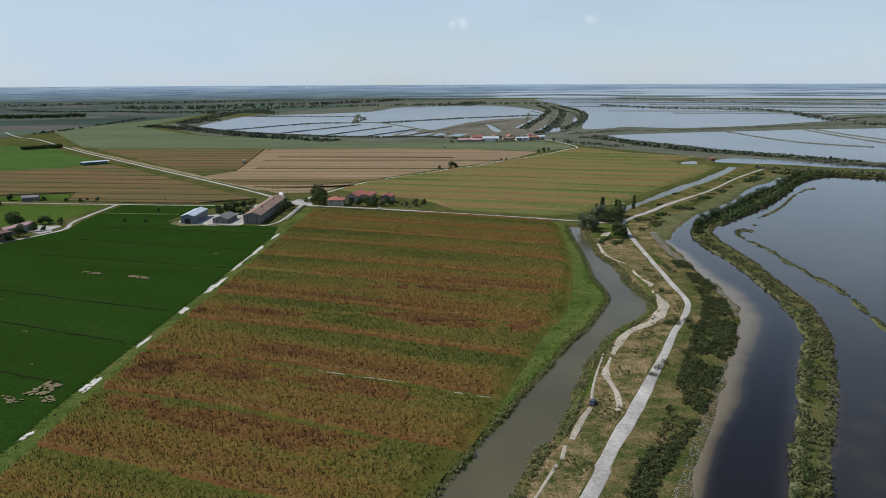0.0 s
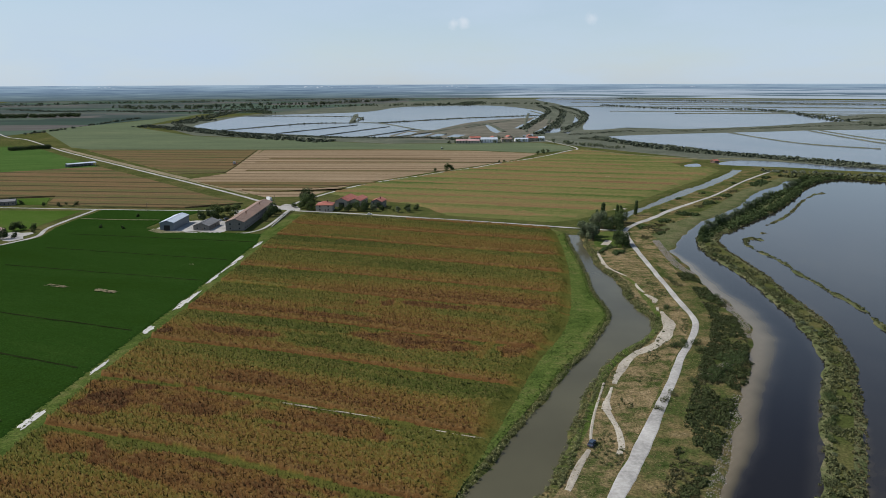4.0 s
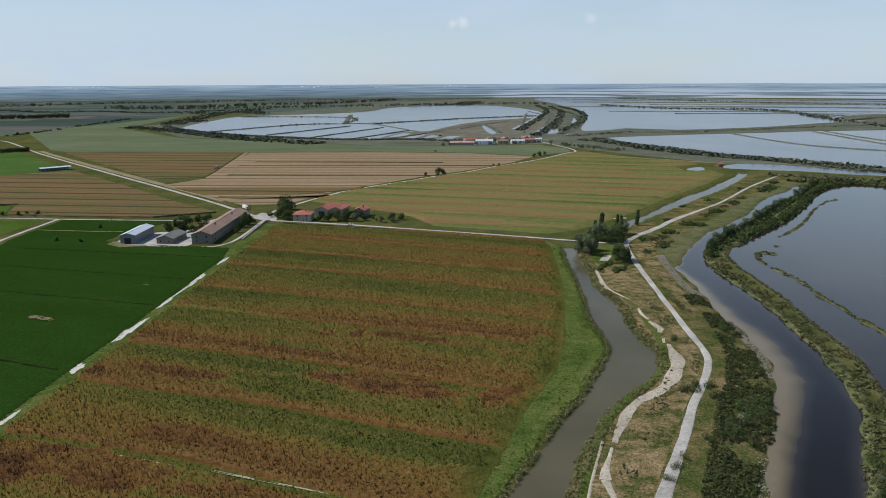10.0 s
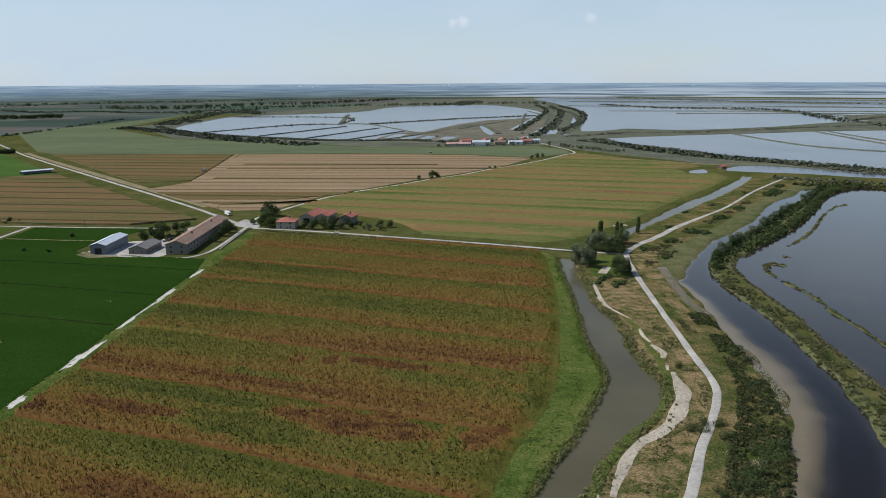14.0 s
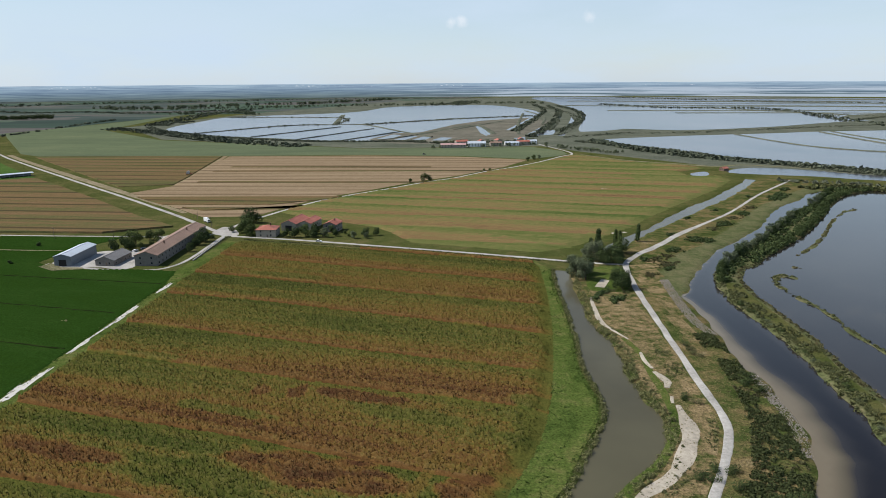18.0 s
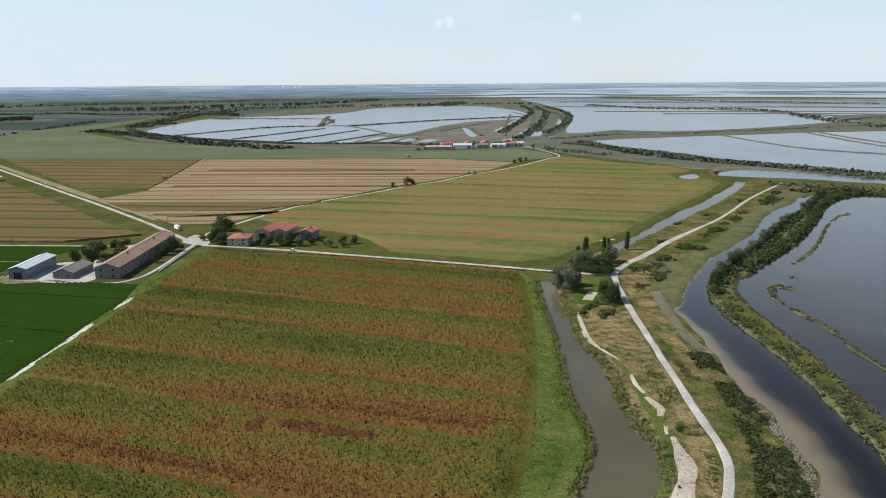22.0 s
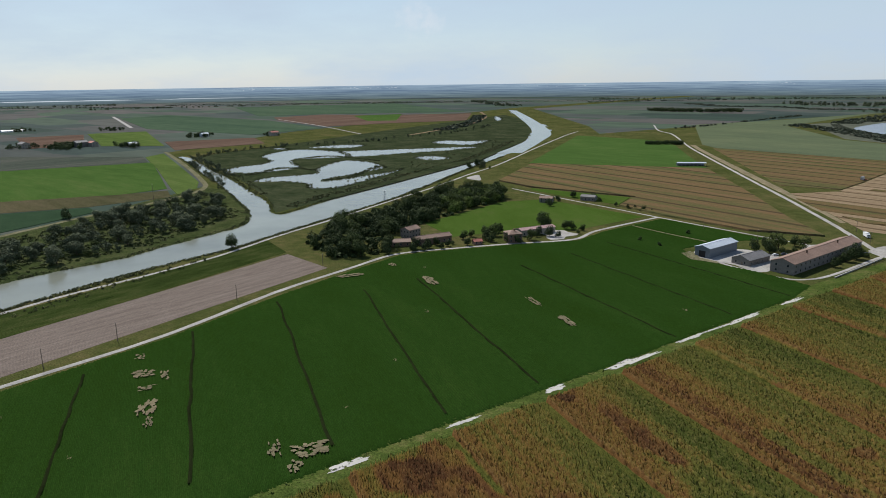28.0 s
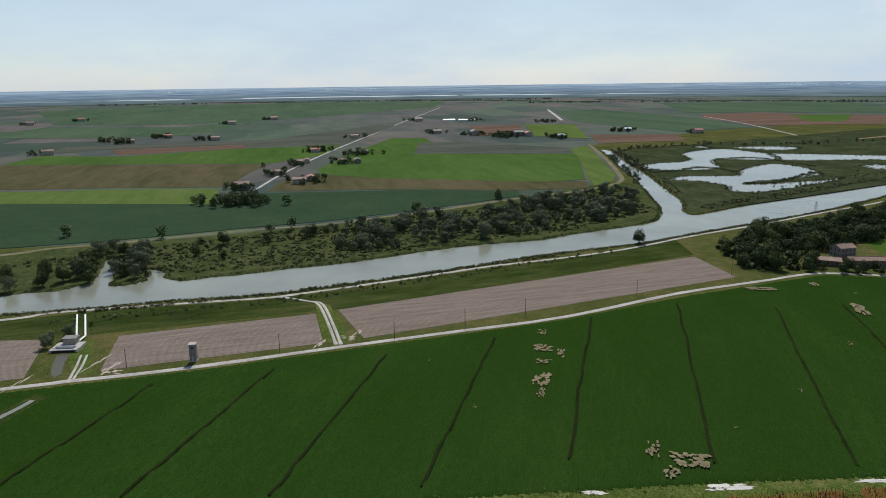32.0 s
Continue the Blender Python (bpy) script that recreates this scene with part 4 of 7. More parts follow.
for name, outline, mat, label in (("lane_field", [(-478, 672), (-488, 681), (-380, 708), (-362, 667), (-412, 666)], MEADOW, "small light green field beside the lane"),
                                  ("light_green_field", [(-775, -330), (-772, -147), (-758, -37), (-712, -22), (-642, -12), (-664, -108), (-690, -330)], PALE_GREEN, "light yellow-green crop field"),
                                  ("brown_green_field", [(-1060, -420), (-1036, -237), (-998, -16), (-894, -25), (-770, -30), (-786, -150), (-800, -420)], OLIVE_CROP, "olive-brown crop field"),
                                  ("green_field_far", [(-1200, -420), (-1160, -279), (-1262, -114), (-1305, 75), (-1110, 50), (-1004, -16), (-1042, -237), (-1066, -420)], GREENFIELD, "bright green field beside a straight road"),
                                  ("brown_strip_field", [(-800, 26), (-730, 24), (-720, 180), (-690, 290), (-697, 370), (-745, 382), (-752, 330), (-784, 236), (-824, 131), (-868, 60)], OLIVE_CROP, "olive-brown crop strip behind the levee"),
                                  ("green_field_levee", [(-923, 62), (-1155, 102), (-1440, 172), (-1428, 240), (-1089, 265), (-1052, 456), (-760, 386), (-750, 335), (-780, 240), (-820, 135), (-870, 68)], GREENFIELD, "bright green field below the levee"),
                                  ("plot_field", [(-1100, 200), (-1310, 220), (-1320, 300), (-1150, 470), (-1060, 452), (-1096, 262)], PLOT_GREY, "patchwork of small grey-brown plots"),
                                  ("brown_plot", [(-1185, -290), (-1290, -340), (-1350, -129), (-1322, -72), (-1272, -100)], RED_SOIL, "small brown ploughed plot"),
                                  ("grey_field_far", [(-1385, -455), (-1457, -86), (-1884, 122), (-1883, 190), (-1320, 82), (-1285, -100), (-1360, -120), (-1300, -350), (-1210, -440)], PLOT_GREY, "grey-brown field on the far plain"),
                                  ("green_strip_far", [(-2107, -802), (-1970, -391), (-2166, -318), (-2334, -216), (-1638, -289), (-1600, -474), (-1680, -802)], HAZED_GREEN, "green crop field on the far plain, blued by painted haze"),
                                  ("wide_field_far", [(-3601, -1513), (-4231, -743), (-4161, 544), (-3260, 395), (-2364, -126), (-2121, -420), (-2210, -837)], HAZED_GREEN, "wide green field near the horizon, blued by painted haze"),
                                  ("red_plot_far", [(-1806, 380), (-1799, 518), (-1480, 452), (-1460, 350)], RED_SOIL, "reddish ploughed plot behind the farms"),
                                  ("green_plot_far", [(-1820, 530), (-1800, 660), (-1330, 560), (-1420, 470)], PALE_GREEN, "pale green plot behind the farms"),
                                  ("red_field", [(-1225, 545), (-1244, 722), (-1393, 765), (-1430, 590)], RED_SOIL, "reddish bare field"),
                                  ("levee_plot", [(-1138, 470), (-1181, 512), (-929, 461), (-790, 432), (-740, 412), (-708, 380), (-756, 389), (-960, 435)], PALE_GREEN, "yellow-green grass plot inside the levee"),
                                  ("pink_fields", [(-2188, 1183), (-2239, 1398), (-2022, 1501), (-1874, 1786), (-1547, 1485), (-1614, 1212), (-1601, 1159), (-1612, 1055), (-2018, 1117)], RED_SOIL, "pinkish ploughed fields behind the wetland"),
                                  ("green_fields_far", [(-1480, 800), (-1560, 1020), (-2020, 1090), (-2700, 1000), (-2600, 800), (-1900, 690)], HAZED_GREEN, "green fields behind the wetland"),
                                  ("hazed_fields_far", [(-2320, 1190), (-3300, 1500), (-3100, 2300), (-1980, 1850), (-2270, 1420)], HAZED_GREEN, "green fields on the far plain, blued by painted haze")):
    field_top += 0.012
    field(name, outline, field_top, mat, label)
field("green_plot", [(-2066, 1415), (-2035, 1600), (-1700, 1344), (-1749, 1274)], 0.5, GREENFIELD, "green plot among ploughed fields")
ribbon("far_lane", [(-2062, 1138), (-1679, 1070), (-1308, 979)], 4.0, GRAVEL, "pale lane on the far plain", z=0.5)
ribbon("far_levee", [(-1205, 1037), (-1347, 1297), (-1491, 1484), (-1671, 1671), (-1920, 1869)], 9.0, STUBBLE, "pale curved levee on the far plain", z=0.5)
ribbon("white_canal", [(-2754, 816), (-1986, 675)], 9.0, GRAVEL, "white gravel strip on the far plain", z=0.5)

# patchwork of distant farmland


def far_material():
    m, t, b = material("hazed_farmland_patchwork", 0.95, 0.05)
    v = t.nodes.new("ShaderNodeTexVoronoi")
    v.distance, v.feature = "CHEBYCHEV", "F1"
    v.inputs["Scale"].default_value, v.inputs["Randomness"].default_value = 1.0, 0.85
    link(t, coords(t, (420, 170, 300), 8), v.inputs["Vector"])
    sep = t.nodes.new("ShaderNodeSeparateColor")
    link(t, v.outputs["Color"], sep.inputs["Color"])
    # field colours greyed and blued, aerial haze put into the base colour
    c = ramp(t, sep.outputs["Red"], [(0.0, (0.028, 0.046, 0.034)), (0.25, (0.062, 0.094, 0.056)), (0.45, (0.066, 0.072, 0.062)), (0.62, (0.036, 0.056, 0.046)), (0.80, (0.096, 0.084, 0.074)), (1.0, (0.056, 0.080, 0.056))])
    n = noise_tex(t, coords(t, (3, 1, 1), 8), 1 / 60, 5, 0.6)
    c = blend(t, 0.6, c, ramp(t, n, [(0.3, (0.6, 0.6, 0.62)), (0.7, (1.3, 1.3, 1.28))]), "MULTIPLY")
    link(t, c, b.inputs["Base Color"])
    return m


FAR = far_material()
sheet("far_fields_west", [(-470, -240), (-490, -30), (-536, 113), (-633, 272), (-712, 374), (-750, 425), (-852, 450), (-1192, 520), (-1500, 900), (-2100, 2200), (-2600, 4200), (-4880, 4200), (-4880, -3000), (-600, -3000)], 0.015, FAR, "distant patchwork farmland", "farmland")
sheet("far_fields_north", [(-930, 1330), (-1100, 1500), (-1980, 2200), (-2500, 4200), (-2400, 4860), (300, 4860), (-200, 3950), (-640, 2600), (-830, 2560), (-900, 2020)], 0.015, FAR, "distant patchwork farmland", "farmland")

# ---- distant waters and dykes ----
sheet("water_salt_pans", smooth_line([(-628, 1825), (-527, 1690), (-410, 1587), (-305, 1536), (-205, 1476), (-117, 1458), (-55, 1478), (8, 1526), (99, 1859), (316, 2318), (358, 2812), (205, 3320), (-163, 3179), (-291, 2667), (-615, 2395), (-649, 2124)], 40, True), 0.05, POND, "shallow pale salt-pan water", "water")
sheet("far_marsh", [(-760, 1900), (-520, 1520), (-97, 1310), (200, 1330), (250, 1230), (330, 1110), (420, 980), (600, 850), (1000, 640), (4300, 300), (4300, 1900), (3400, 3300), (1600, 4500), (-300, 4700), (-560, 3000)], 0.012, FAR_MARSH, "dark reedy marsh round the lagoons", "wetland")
sheet("water_outer_lagoon", smooth_line([(560, 3500), (541, 2946), (441, 2206), (330, 1660), (446, 1740), (549, 1684), (788, 1774), (1268, 2050), (2600, 2500), (4200, 1900), (3300, 3250), (1500, 4400), (650, 4650)], 60, True), 0.05, POND, "wide shallow lagoon water to the horizon", "water")
sheet("water_middle_lagoon", smooth_line([(322, 1438), (473, 1518), (685, 1575), (971, 1640), (1900, 1700), (1900, 600), (900, 760), (640, 925), (574, 988), (506, 1056), (452, 1142), (395, 1271)], 40, True), 0.05, POND, "wide shallow lagoon water", "water")
sheet("water_side_canal", smooth_line([(376, 971), (423, 1018), (485, 987), (540, 934), (700, 850), (690, 830), (513, 898), (463, 932)], 15, True), 0.05, POND, "side canal along the marsh", "water")
sheet("water_small_pond", smooth_line([(326, 963), (351, 983), (345, 952), (327, 939)], 8, True), 0.05, POND, "small pond in the crop", "water")
POND_RINGS = ([(-862, 490), (-900, 521), (-910, 558), (-944, 595), (-1016, 614), (-1071, 675), (-1067, 720), (-1000, 743), (-975, 795), (-949, 847), (-893, 958), (-878, 888), (-888, 826), (-892, 784), (-896, 744), (-913, 693), (-931, 630), (-885, 603), (-842, 590), (-823, 555), (-827, 510)],
                [(-746, 482), (-770, 514), (-762, 569), (-802, 594), (-857, 651), (-865, 685), (-816, 692), (-786, 684), (-754, 670), (-738, 642), (-720, 597), (-711, 568), (-694, 543), (-693, 565), (-700, 602), (-708, 649), (-726, 681), (-694, 639), (-673, 600), (-658, 575), (-637, 533), (-651, 506), (-685, 520), (-723, 507)],
                [(-1124, 679), (-1134, 700), (-1102, 701), (-1090, 684)], [(-1096, 736), (-1105, 804), (-1069, 837), (-1040, 789)], [(-1016, 953), (-1036, 1003), (-994, 1024), (-975, 1059), (-930, 984), (-960, 956)], [(-823, 770), (-832, 807), (-785, 808), (-776, 774)], [(-1657, 1697), (-1591, 1660), (-1493, 1575), (-1463, 1525)])
for outline in POND_RINGS:
    sheet("water_wetland_pond", smooth_line(outline, 6, True), 0.05, RIVER, "pale pond among the reeds", "water")
sheet("water_upper_river", np.vstack([smooth_line([(-742, 908), (-760, 935), (-898, 1126), (-1037, 1297), (-1380, 1600), (-1910, 2040)], 12), smooth_line([(-1975, 2060), (-1500, 1656), (-1132, 1332), (-921, 1104), (-790, 908)], 12)]), 0.04, RIVER, "upper reach of the pale river", "water")
for v in bpy.data.objects["water_upper_river"].data.vertices:
    if v.co.y < 912:
        v.co.z = WATER_Z + 0.01
sheet("water_far_river", [(-4500, -1700), (-4560, -1700), (-4800, -300), (-4780, 600), (-4450, 1900), (-3900, 2900), (-3860, 2870), (-4400, 1870), (-4720, 580), (-4740, -300)], 0.05, RIVER, "far river shining on the plain", "water")


def dyke(name, pts, width, h, mat, label):
    """A low bank with sloping sides along a line."""
    line = smooth_line(pts, 20.0)
    d = np.gradient(line, axis=0)
    n = np.stack([-d[:, 1], d[:, 0]], 1) / np.maximum(np.linalg.norm(d, axis=1), 1e-6)[:, None]
    r = np.random.default_rng(len(line))
    v, f = [], []
    for i, (x, y) in enumerate(line):
        k = width * r.uniform(0.8, 1.2)
        for off, z in ((-k / 2, 0.0), (-k / 4, h * r.uniform(0.7, 1.2)), (k / 4, h * r.uniform(0.7, 1.2)), (k / 2, 0.0)):
            v.append((x + n[i, 0] * off, y + n[i, 1] * off, z))
        if i:
            f += [(4 * i - 4 + j, 4 * i - 3 + j, 4 * i + 1 + j, 4 * i + j) for j in range(3)]
    return tagged(arrays(name, v, f, mat), label, "dyke", kind="structure")


PAN_MUD = patchy("pan_mud", [(0.34, (0.085, 0.088, 0.066)), (0.50, (0.130, 0.122, 0.096)), (0.66, (0.185, 0.165, 0.135))], 60, 12, 2.0, 0.3)
sheet("pan_flats", [(-110, 1490), (-75, 1643), (-16, 1671), (62, 1935), (142, 2100), (282, 2230), (330, 2050), (262, 1760), (205, 1545), (165, 1420), (53, 1393), (-46, 1385)], 0.09, PAN_MUD, "brown mud flats between the old salt pans", "mud flat")
for outline in ([(-97, 1501), (-72, 1612), (-52, 1600), (-70, 1496)], [(-62, 1478), (-38, 1580), (-18, 1566), (-40, 1472)], [(-28, 1468), (-8, 1552), (14, 1542), (-6, 1462)], [(10, 1460), (28, 1530), (52, 1520), (36, 1456)], [(256, 1715), (290, 1712), (258, 1585), (207, 1545)], [(170, 1500), (196, 1530), (180, 1400), (160, 1392)], [(112, 1880), (128, 1870), (140, 1640), (120, 1560), (112, 1640)]):
    sheet("water_salt_pan", outline, 0.12, POND, "small walled salt pan of pale water", "water")
for pts, w in (([(178, 1722), (251, 2036), (323, 2357), (372, 2582)], 9.0), ([(203, 1560), (263, 1789), (362, 2160), (398, 2383)], 9.0), ([(270, 1554), (308, 1711), (338, 1842), (420, 2240)], 12.0)):
    ribbon("water_pan_channel", pts, w, POND, "straight pale channel between the dykes", "water", 0.16, 20.0)
for pts, w in (([(-642, 2364), (-278, 2289), (-245, 1959)], 7), ([(-172, 1952), (63, 2189), (311, 2353)], 7), ([(-508, 1672), (-368, 1925), (-245, 1959)], 4), ([(-358, 1569), (-218, 1868)], 3), ([(-245, 1959), (-293, 2464)], 16), ([(-245, 1959), (-172, 1952), (-60, 1700), (10, 1540)], 6), ([(-250, 1500), (-130, 1800)], 3), ([(-160, 1465), (-60, 1700)], 3), ([(-90, 1460), (0, 1640)], 3), ([(60, 1750), (200, 2080)], 8), ([(-20, 1600), (110, 1900), (140, 1600)], 14),
               ([(272, 1506), (404, 1598), (523, 1603), (704, 1671), (972, 1777), (1600, 1960), (2600, 2200)], 16), ([(426, 3083), (454, 2566), (399, 2067), (312, 1705), (267, 1578)], 16), ([(380, 3000), (400, 2560), (345, 2067), (270, 1720)], 10), ([(330, 2700), (340, 2300), (280, 1900)], 8), ([(300, 2500), (220, 1900), (190, 1600)], 8),
               ([(680, 3800), (1250, 3650), (2000, 3150), (2900, 2900)], 30), ([(560, 3200), (1000, 2900), (1180, 2500), (1300, 2120)], 26), ([(700, 4400), (1600, 4100), (2600, 3500)], 30), ([(622, 1560), (640, 1300), (720, 1180)], 4), ([(820, 1610), (790, 1330), (800, 1060)], 4), ([(850, 1620), (830, 1380), (860, 1100)], 4)):
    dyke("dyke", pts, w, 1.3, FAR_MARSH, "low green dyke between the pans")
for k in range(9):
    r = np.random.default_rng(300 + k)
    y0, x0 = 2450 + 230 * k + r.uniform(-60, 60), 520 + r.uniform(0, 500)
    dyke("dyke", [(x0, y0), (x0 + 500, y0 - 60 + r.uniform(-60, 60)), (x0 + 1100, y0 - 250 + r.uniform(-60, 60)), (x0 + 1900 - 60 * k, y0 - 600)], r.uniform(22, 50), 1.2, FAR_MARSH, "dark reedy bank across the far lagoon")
sheet("lagoon_flat", smooth_line([(1150, 2040), (1300, 2300), (1800, 2420), (2400, 2330), (2000, 2080), (1400, 1900)], 60, True), 0.09, FAR_MARSH, "green marsh flat in the lagoon", "wetland")
sheet("fen", [(-540, 412), (-566, 470), (-627, 603), (-733, 825), (-925, 1108), (-1136, 1340), (-1500, 1660), (-1700, 1780), (-1400, 1150), (-1190, 740), (-1090, 532), (-790, 480), (-624, 443)], 0.02, FEN, "reedy green wetland between the channels", "wetland")

# ---- roads and tracks ----
LEVEE_PALE = patchy("pale_levee_grass", [(0.36, (0.100, 0.100, 0.050)), (0.52, (0.150, 0.140, 0.082)), (0.68, (0.215, 0.195, 0.130))], 30, 4, 1.0, 0.35)
ribbon("drying_lane", [(-294, 597), (-257, 592), (-226, 590)], 1.4, LEVEE_PALE, "faint grassy lane to the steel barn", z=0.66)
sheet("farmyard_west", [(-327, 526), (-321, 530), (-325, 541), (-319, 546), (-312, 543), (-304, 545), (-301, 540), (-303, 530), (-298, 522), (-303, 514), (-309, 516), (-315, 522)], 0.17, GRAVEL, "pale gravel yard of the brick farmhouse", "yard")
sheet("track_apron", smooth_line([(-600, 686), (-610, 712), (-592, 700), (-571, 682), (-588, 680)], 4, True), 0.12, GRAVEL, "pale turning place on the river levee", "road")
sheet("bare_apron", [(-219, 548), (-215, 556), (-211, 553), (-204, 546), (-190, 545), (-188, 541), (-196, 540), (-205, 538), (-211, 542)], 0.6, LEVEE_PALE, "worn dry ground beside the steel barn", "yard")
ribbon("levee_track", TRACK, (2.4, 2.6, 3.6, 4.4, 2.8, 2.3, 2.4, 2.4, 2.6, 3.0, 4.4, 4.0, 2.2, 2.2, 2.2, 2.2, 2.4, 2.8), GRAVEL, "pale gravel levee track", ragged=0.45)
ribbon("field_lane", [(143, 546), (117, 552), (92, 562), (49, 578), (-17, 601), (-74, 620), (-126, 634)], 3.0, GRAVEL, "pale gravel lane between maize fields")
FARM_ROAD = [(-130, 638), (-141, 651), (-200, 722), (-284, 816), (-355, 893), (-459, 1007), (-503, 1055), (-612, 1176), (-656, 1228), (-813, 1418), (-896, 1490), (-1014, 1640)]
ribbon("farm_road", FARM_ROAD, 3.4, GRAVEL, "long straight pale country road")
ribbon("road_verge", [(x + 7.5, y + 6.5) for x, y in FARM_ROAD[2:9]], (4.0, 9.0, 9.0, 8.0, 8.0), DRY_VERGE, "dry straw-coloured verge beside the country road", "grass", 0.06, ragged=0.2)
ribbon("dyke_track", [(240, 1192), (286, 1112), (345, 1064), (384, 1034), (430, 1046), (520, 985), (640, 905)], (3.0, 7.0, 8.0, 6.0, 3.0, 3.0), LEVEE_PALE, "pale dry track below the lagoon dyke", z=0.08)
ribbon("village_road", [(-135, 655), (-124, 700), (-84, 790), (-25, 862), (14, 911), (46, 943), (81, 993), (119, 1036), (163, 1095), (207, 1168), (227, 1195), (227, 1243), (206, 1340), (194, 1395)], 3.0, GRAVEL, "pale gravel road to the village")
ribbon("field_track", [(-262, 893), (-269, 968), (-298, 1196)], 6.0, STUBBLE, "earth track between fields")
ribbon("river_track", [(-285, -260), (-303, -120), (-314, -45), (-322, -27), (-325, -12), (-327, 11), (-331, 45), (-335, 83), (-343, 108), (-351, 130), (-372, 183), (-384, 212), (-398, 260), (-414, 305), (-428, 333), (-450, 373), (-486, 450), (-523, 523), (-566, 610), (-617, 700), (-677, 812), (-805, 1013), (-944, 1237), (-1008, 1352)], 2.6, GRAVEL, "pale track on the river levee")
ribbon("west_road", [(-200, -150), (-227, -2), (-232, 22), (-240, 65), (-256, 126), (-269, 178), (-284, 236), (-314, 306), (-331, 363), (-342, 405), (-330, 444), (-314, 483), (-294, 527), (-302, 565), (-303, 643)], 2.7, GRAVEL, "pale gravel road past the farmsteads")
ribbon("barn_lane", [(-500, 665), (-303, 643), (-232, 637), (-175, 634), (-140, 640)], 1.8, GRAVEL, "narrow pale lane behind the barns")
ribbon("yard_lane", [(-218, 556), (-180, 543), (-149, 540), (-137, 548), (-132, 570), (-131, 625), (-130, 640)], 1.9, GRAVEL, "pale lane round the barns")
ribbon("levee_road_far", LEVEE_LINE, 5.5, LEVEE_PALE, "pale grassy levee road")
ribbon("straight_road", [(-659, -6), (-710, 4), (-1243, 73), (-3227, 429)], 3.2, GRAVEL, "long straight road across far fields")
for off in (-1.1, 1.1):
    ribbon("spur_track", [(-337, 88 + off), (-326 + off * 0.5, 106 + off), (-320, 113 + off), (-293, 119.5 + off), (-259, 126 + off)], 1.1, GRAVEL, "sandy wheel rut from road to river levee", seed=3)
sheet("spur_verge", [(-324, 110), (-292, 114.5), (-262, 120), (-264, 131), (-292, 125), (-318, 118)], 0.04, VERGE, "bright green grass along the spur track", "grass")
for pts, w, rag, lab in (([(108, 480), (106, 460), (105, 442), (108, 430), (112, 419)], (0.8, 1.6, 2.0, 2.0, 1.6, 0.5), 0.5, "pale sandy track by the canal"), ([(113, 404), (112, 394), (113, 387)], (0.6, 1.7, 0.7), 0.9, "worn sandy patch of a track"), ([(113, 384), (114.5, 379), (115.5, 374), (113.5, 369)], (1.0, 3.4, 4.0, 0.8), 1.0, "worn sandy patches of a track"), ([(112.8, 362), (112, 359.5), (111.4, 356.5)], (0.4, 1.7, 0.4), 0.9, "small worn sandy patch"),
                         ([(112.5, 355), (112, 347), (110.5, 337), (105, 323), (99, 313), (92, 306), (86, 301), (81, 294), (76, 286), (72, 278), (69.5, 271)], (1.4, 3.4, 4.2, 4.4, 4.6, 4.2, 3.6, 3.4, 3.4, 2.8, 1.2), 0.8, "eroded pale sandy track"),
                         ([(68, 268), (65, 260), (63, 255), (62, 250)], (0.5, 0.6, 1.6, 2.2), 0.8, "thin sandy rut"), ([(62, 250), (62.5, 241), (62.5, 234), (61, 224), (59, 220)], (2.0, 1.0, 1.7, 2.4, 1.2), 0.8, "pale sandy spur"), ([(50.5, 223), (46, 214), (41, 203), (40, 201)], (0.8, 2.0, 2.8, 1.0), 0.9, "worn sandy patch beside the track"), ([(37.5, 197), (36.3, 193), (35, 189)], (0.5, 2.1, 0.5), 0.8, "worn sandy patch beside the track"),
                         ([(66, 272), (61, 258), (55, 240), (52, 228)], 0.5, 1.0, "faint wheel rut"), ([(33, 186), (26, 172), (15, 150)], 0.6, 0.8, "faint wheel rut")):
    ribbon("sand_track", pts, w, SAND, lab, ragged=rag, seed=len(pts) + int(pts[0][1]))
GREENLINE = smooth_line([(111, 420), (113.5, 401), (112, 383), (111.5, 364), (109, 344), (103, 329), (95, 316), (84, 305), (70, 282), (62, 262), (53, 238), (44, 218)], 6)
sheet("green_strip", np.vstack([GREENLINE + (-2.2, 0.6), (GREENLINE + (0.6, -0.4))[::-1]]), 0.045, VERGE, "green grass strip beside the sandy track", "grass")
sheet("farmyard", smooth_line([(-212, 548), (-180, 547), (-160, 546), (-163, 640), (-176, 632), (-168, 590), (-196, 590), (-214, 572)], 6, True), 0.07, GRAVEL, "pale gravel farmyard", "yard")
sheet("junction_apron", smooth_line([(-141, 642), (-124, 632), (-121, 640), (-129, 658), (-140, 668), (-143, 654)], 4, True), 0.08, GRAVEL, "pale gravel road junction", "road")

# ---- horizon ----


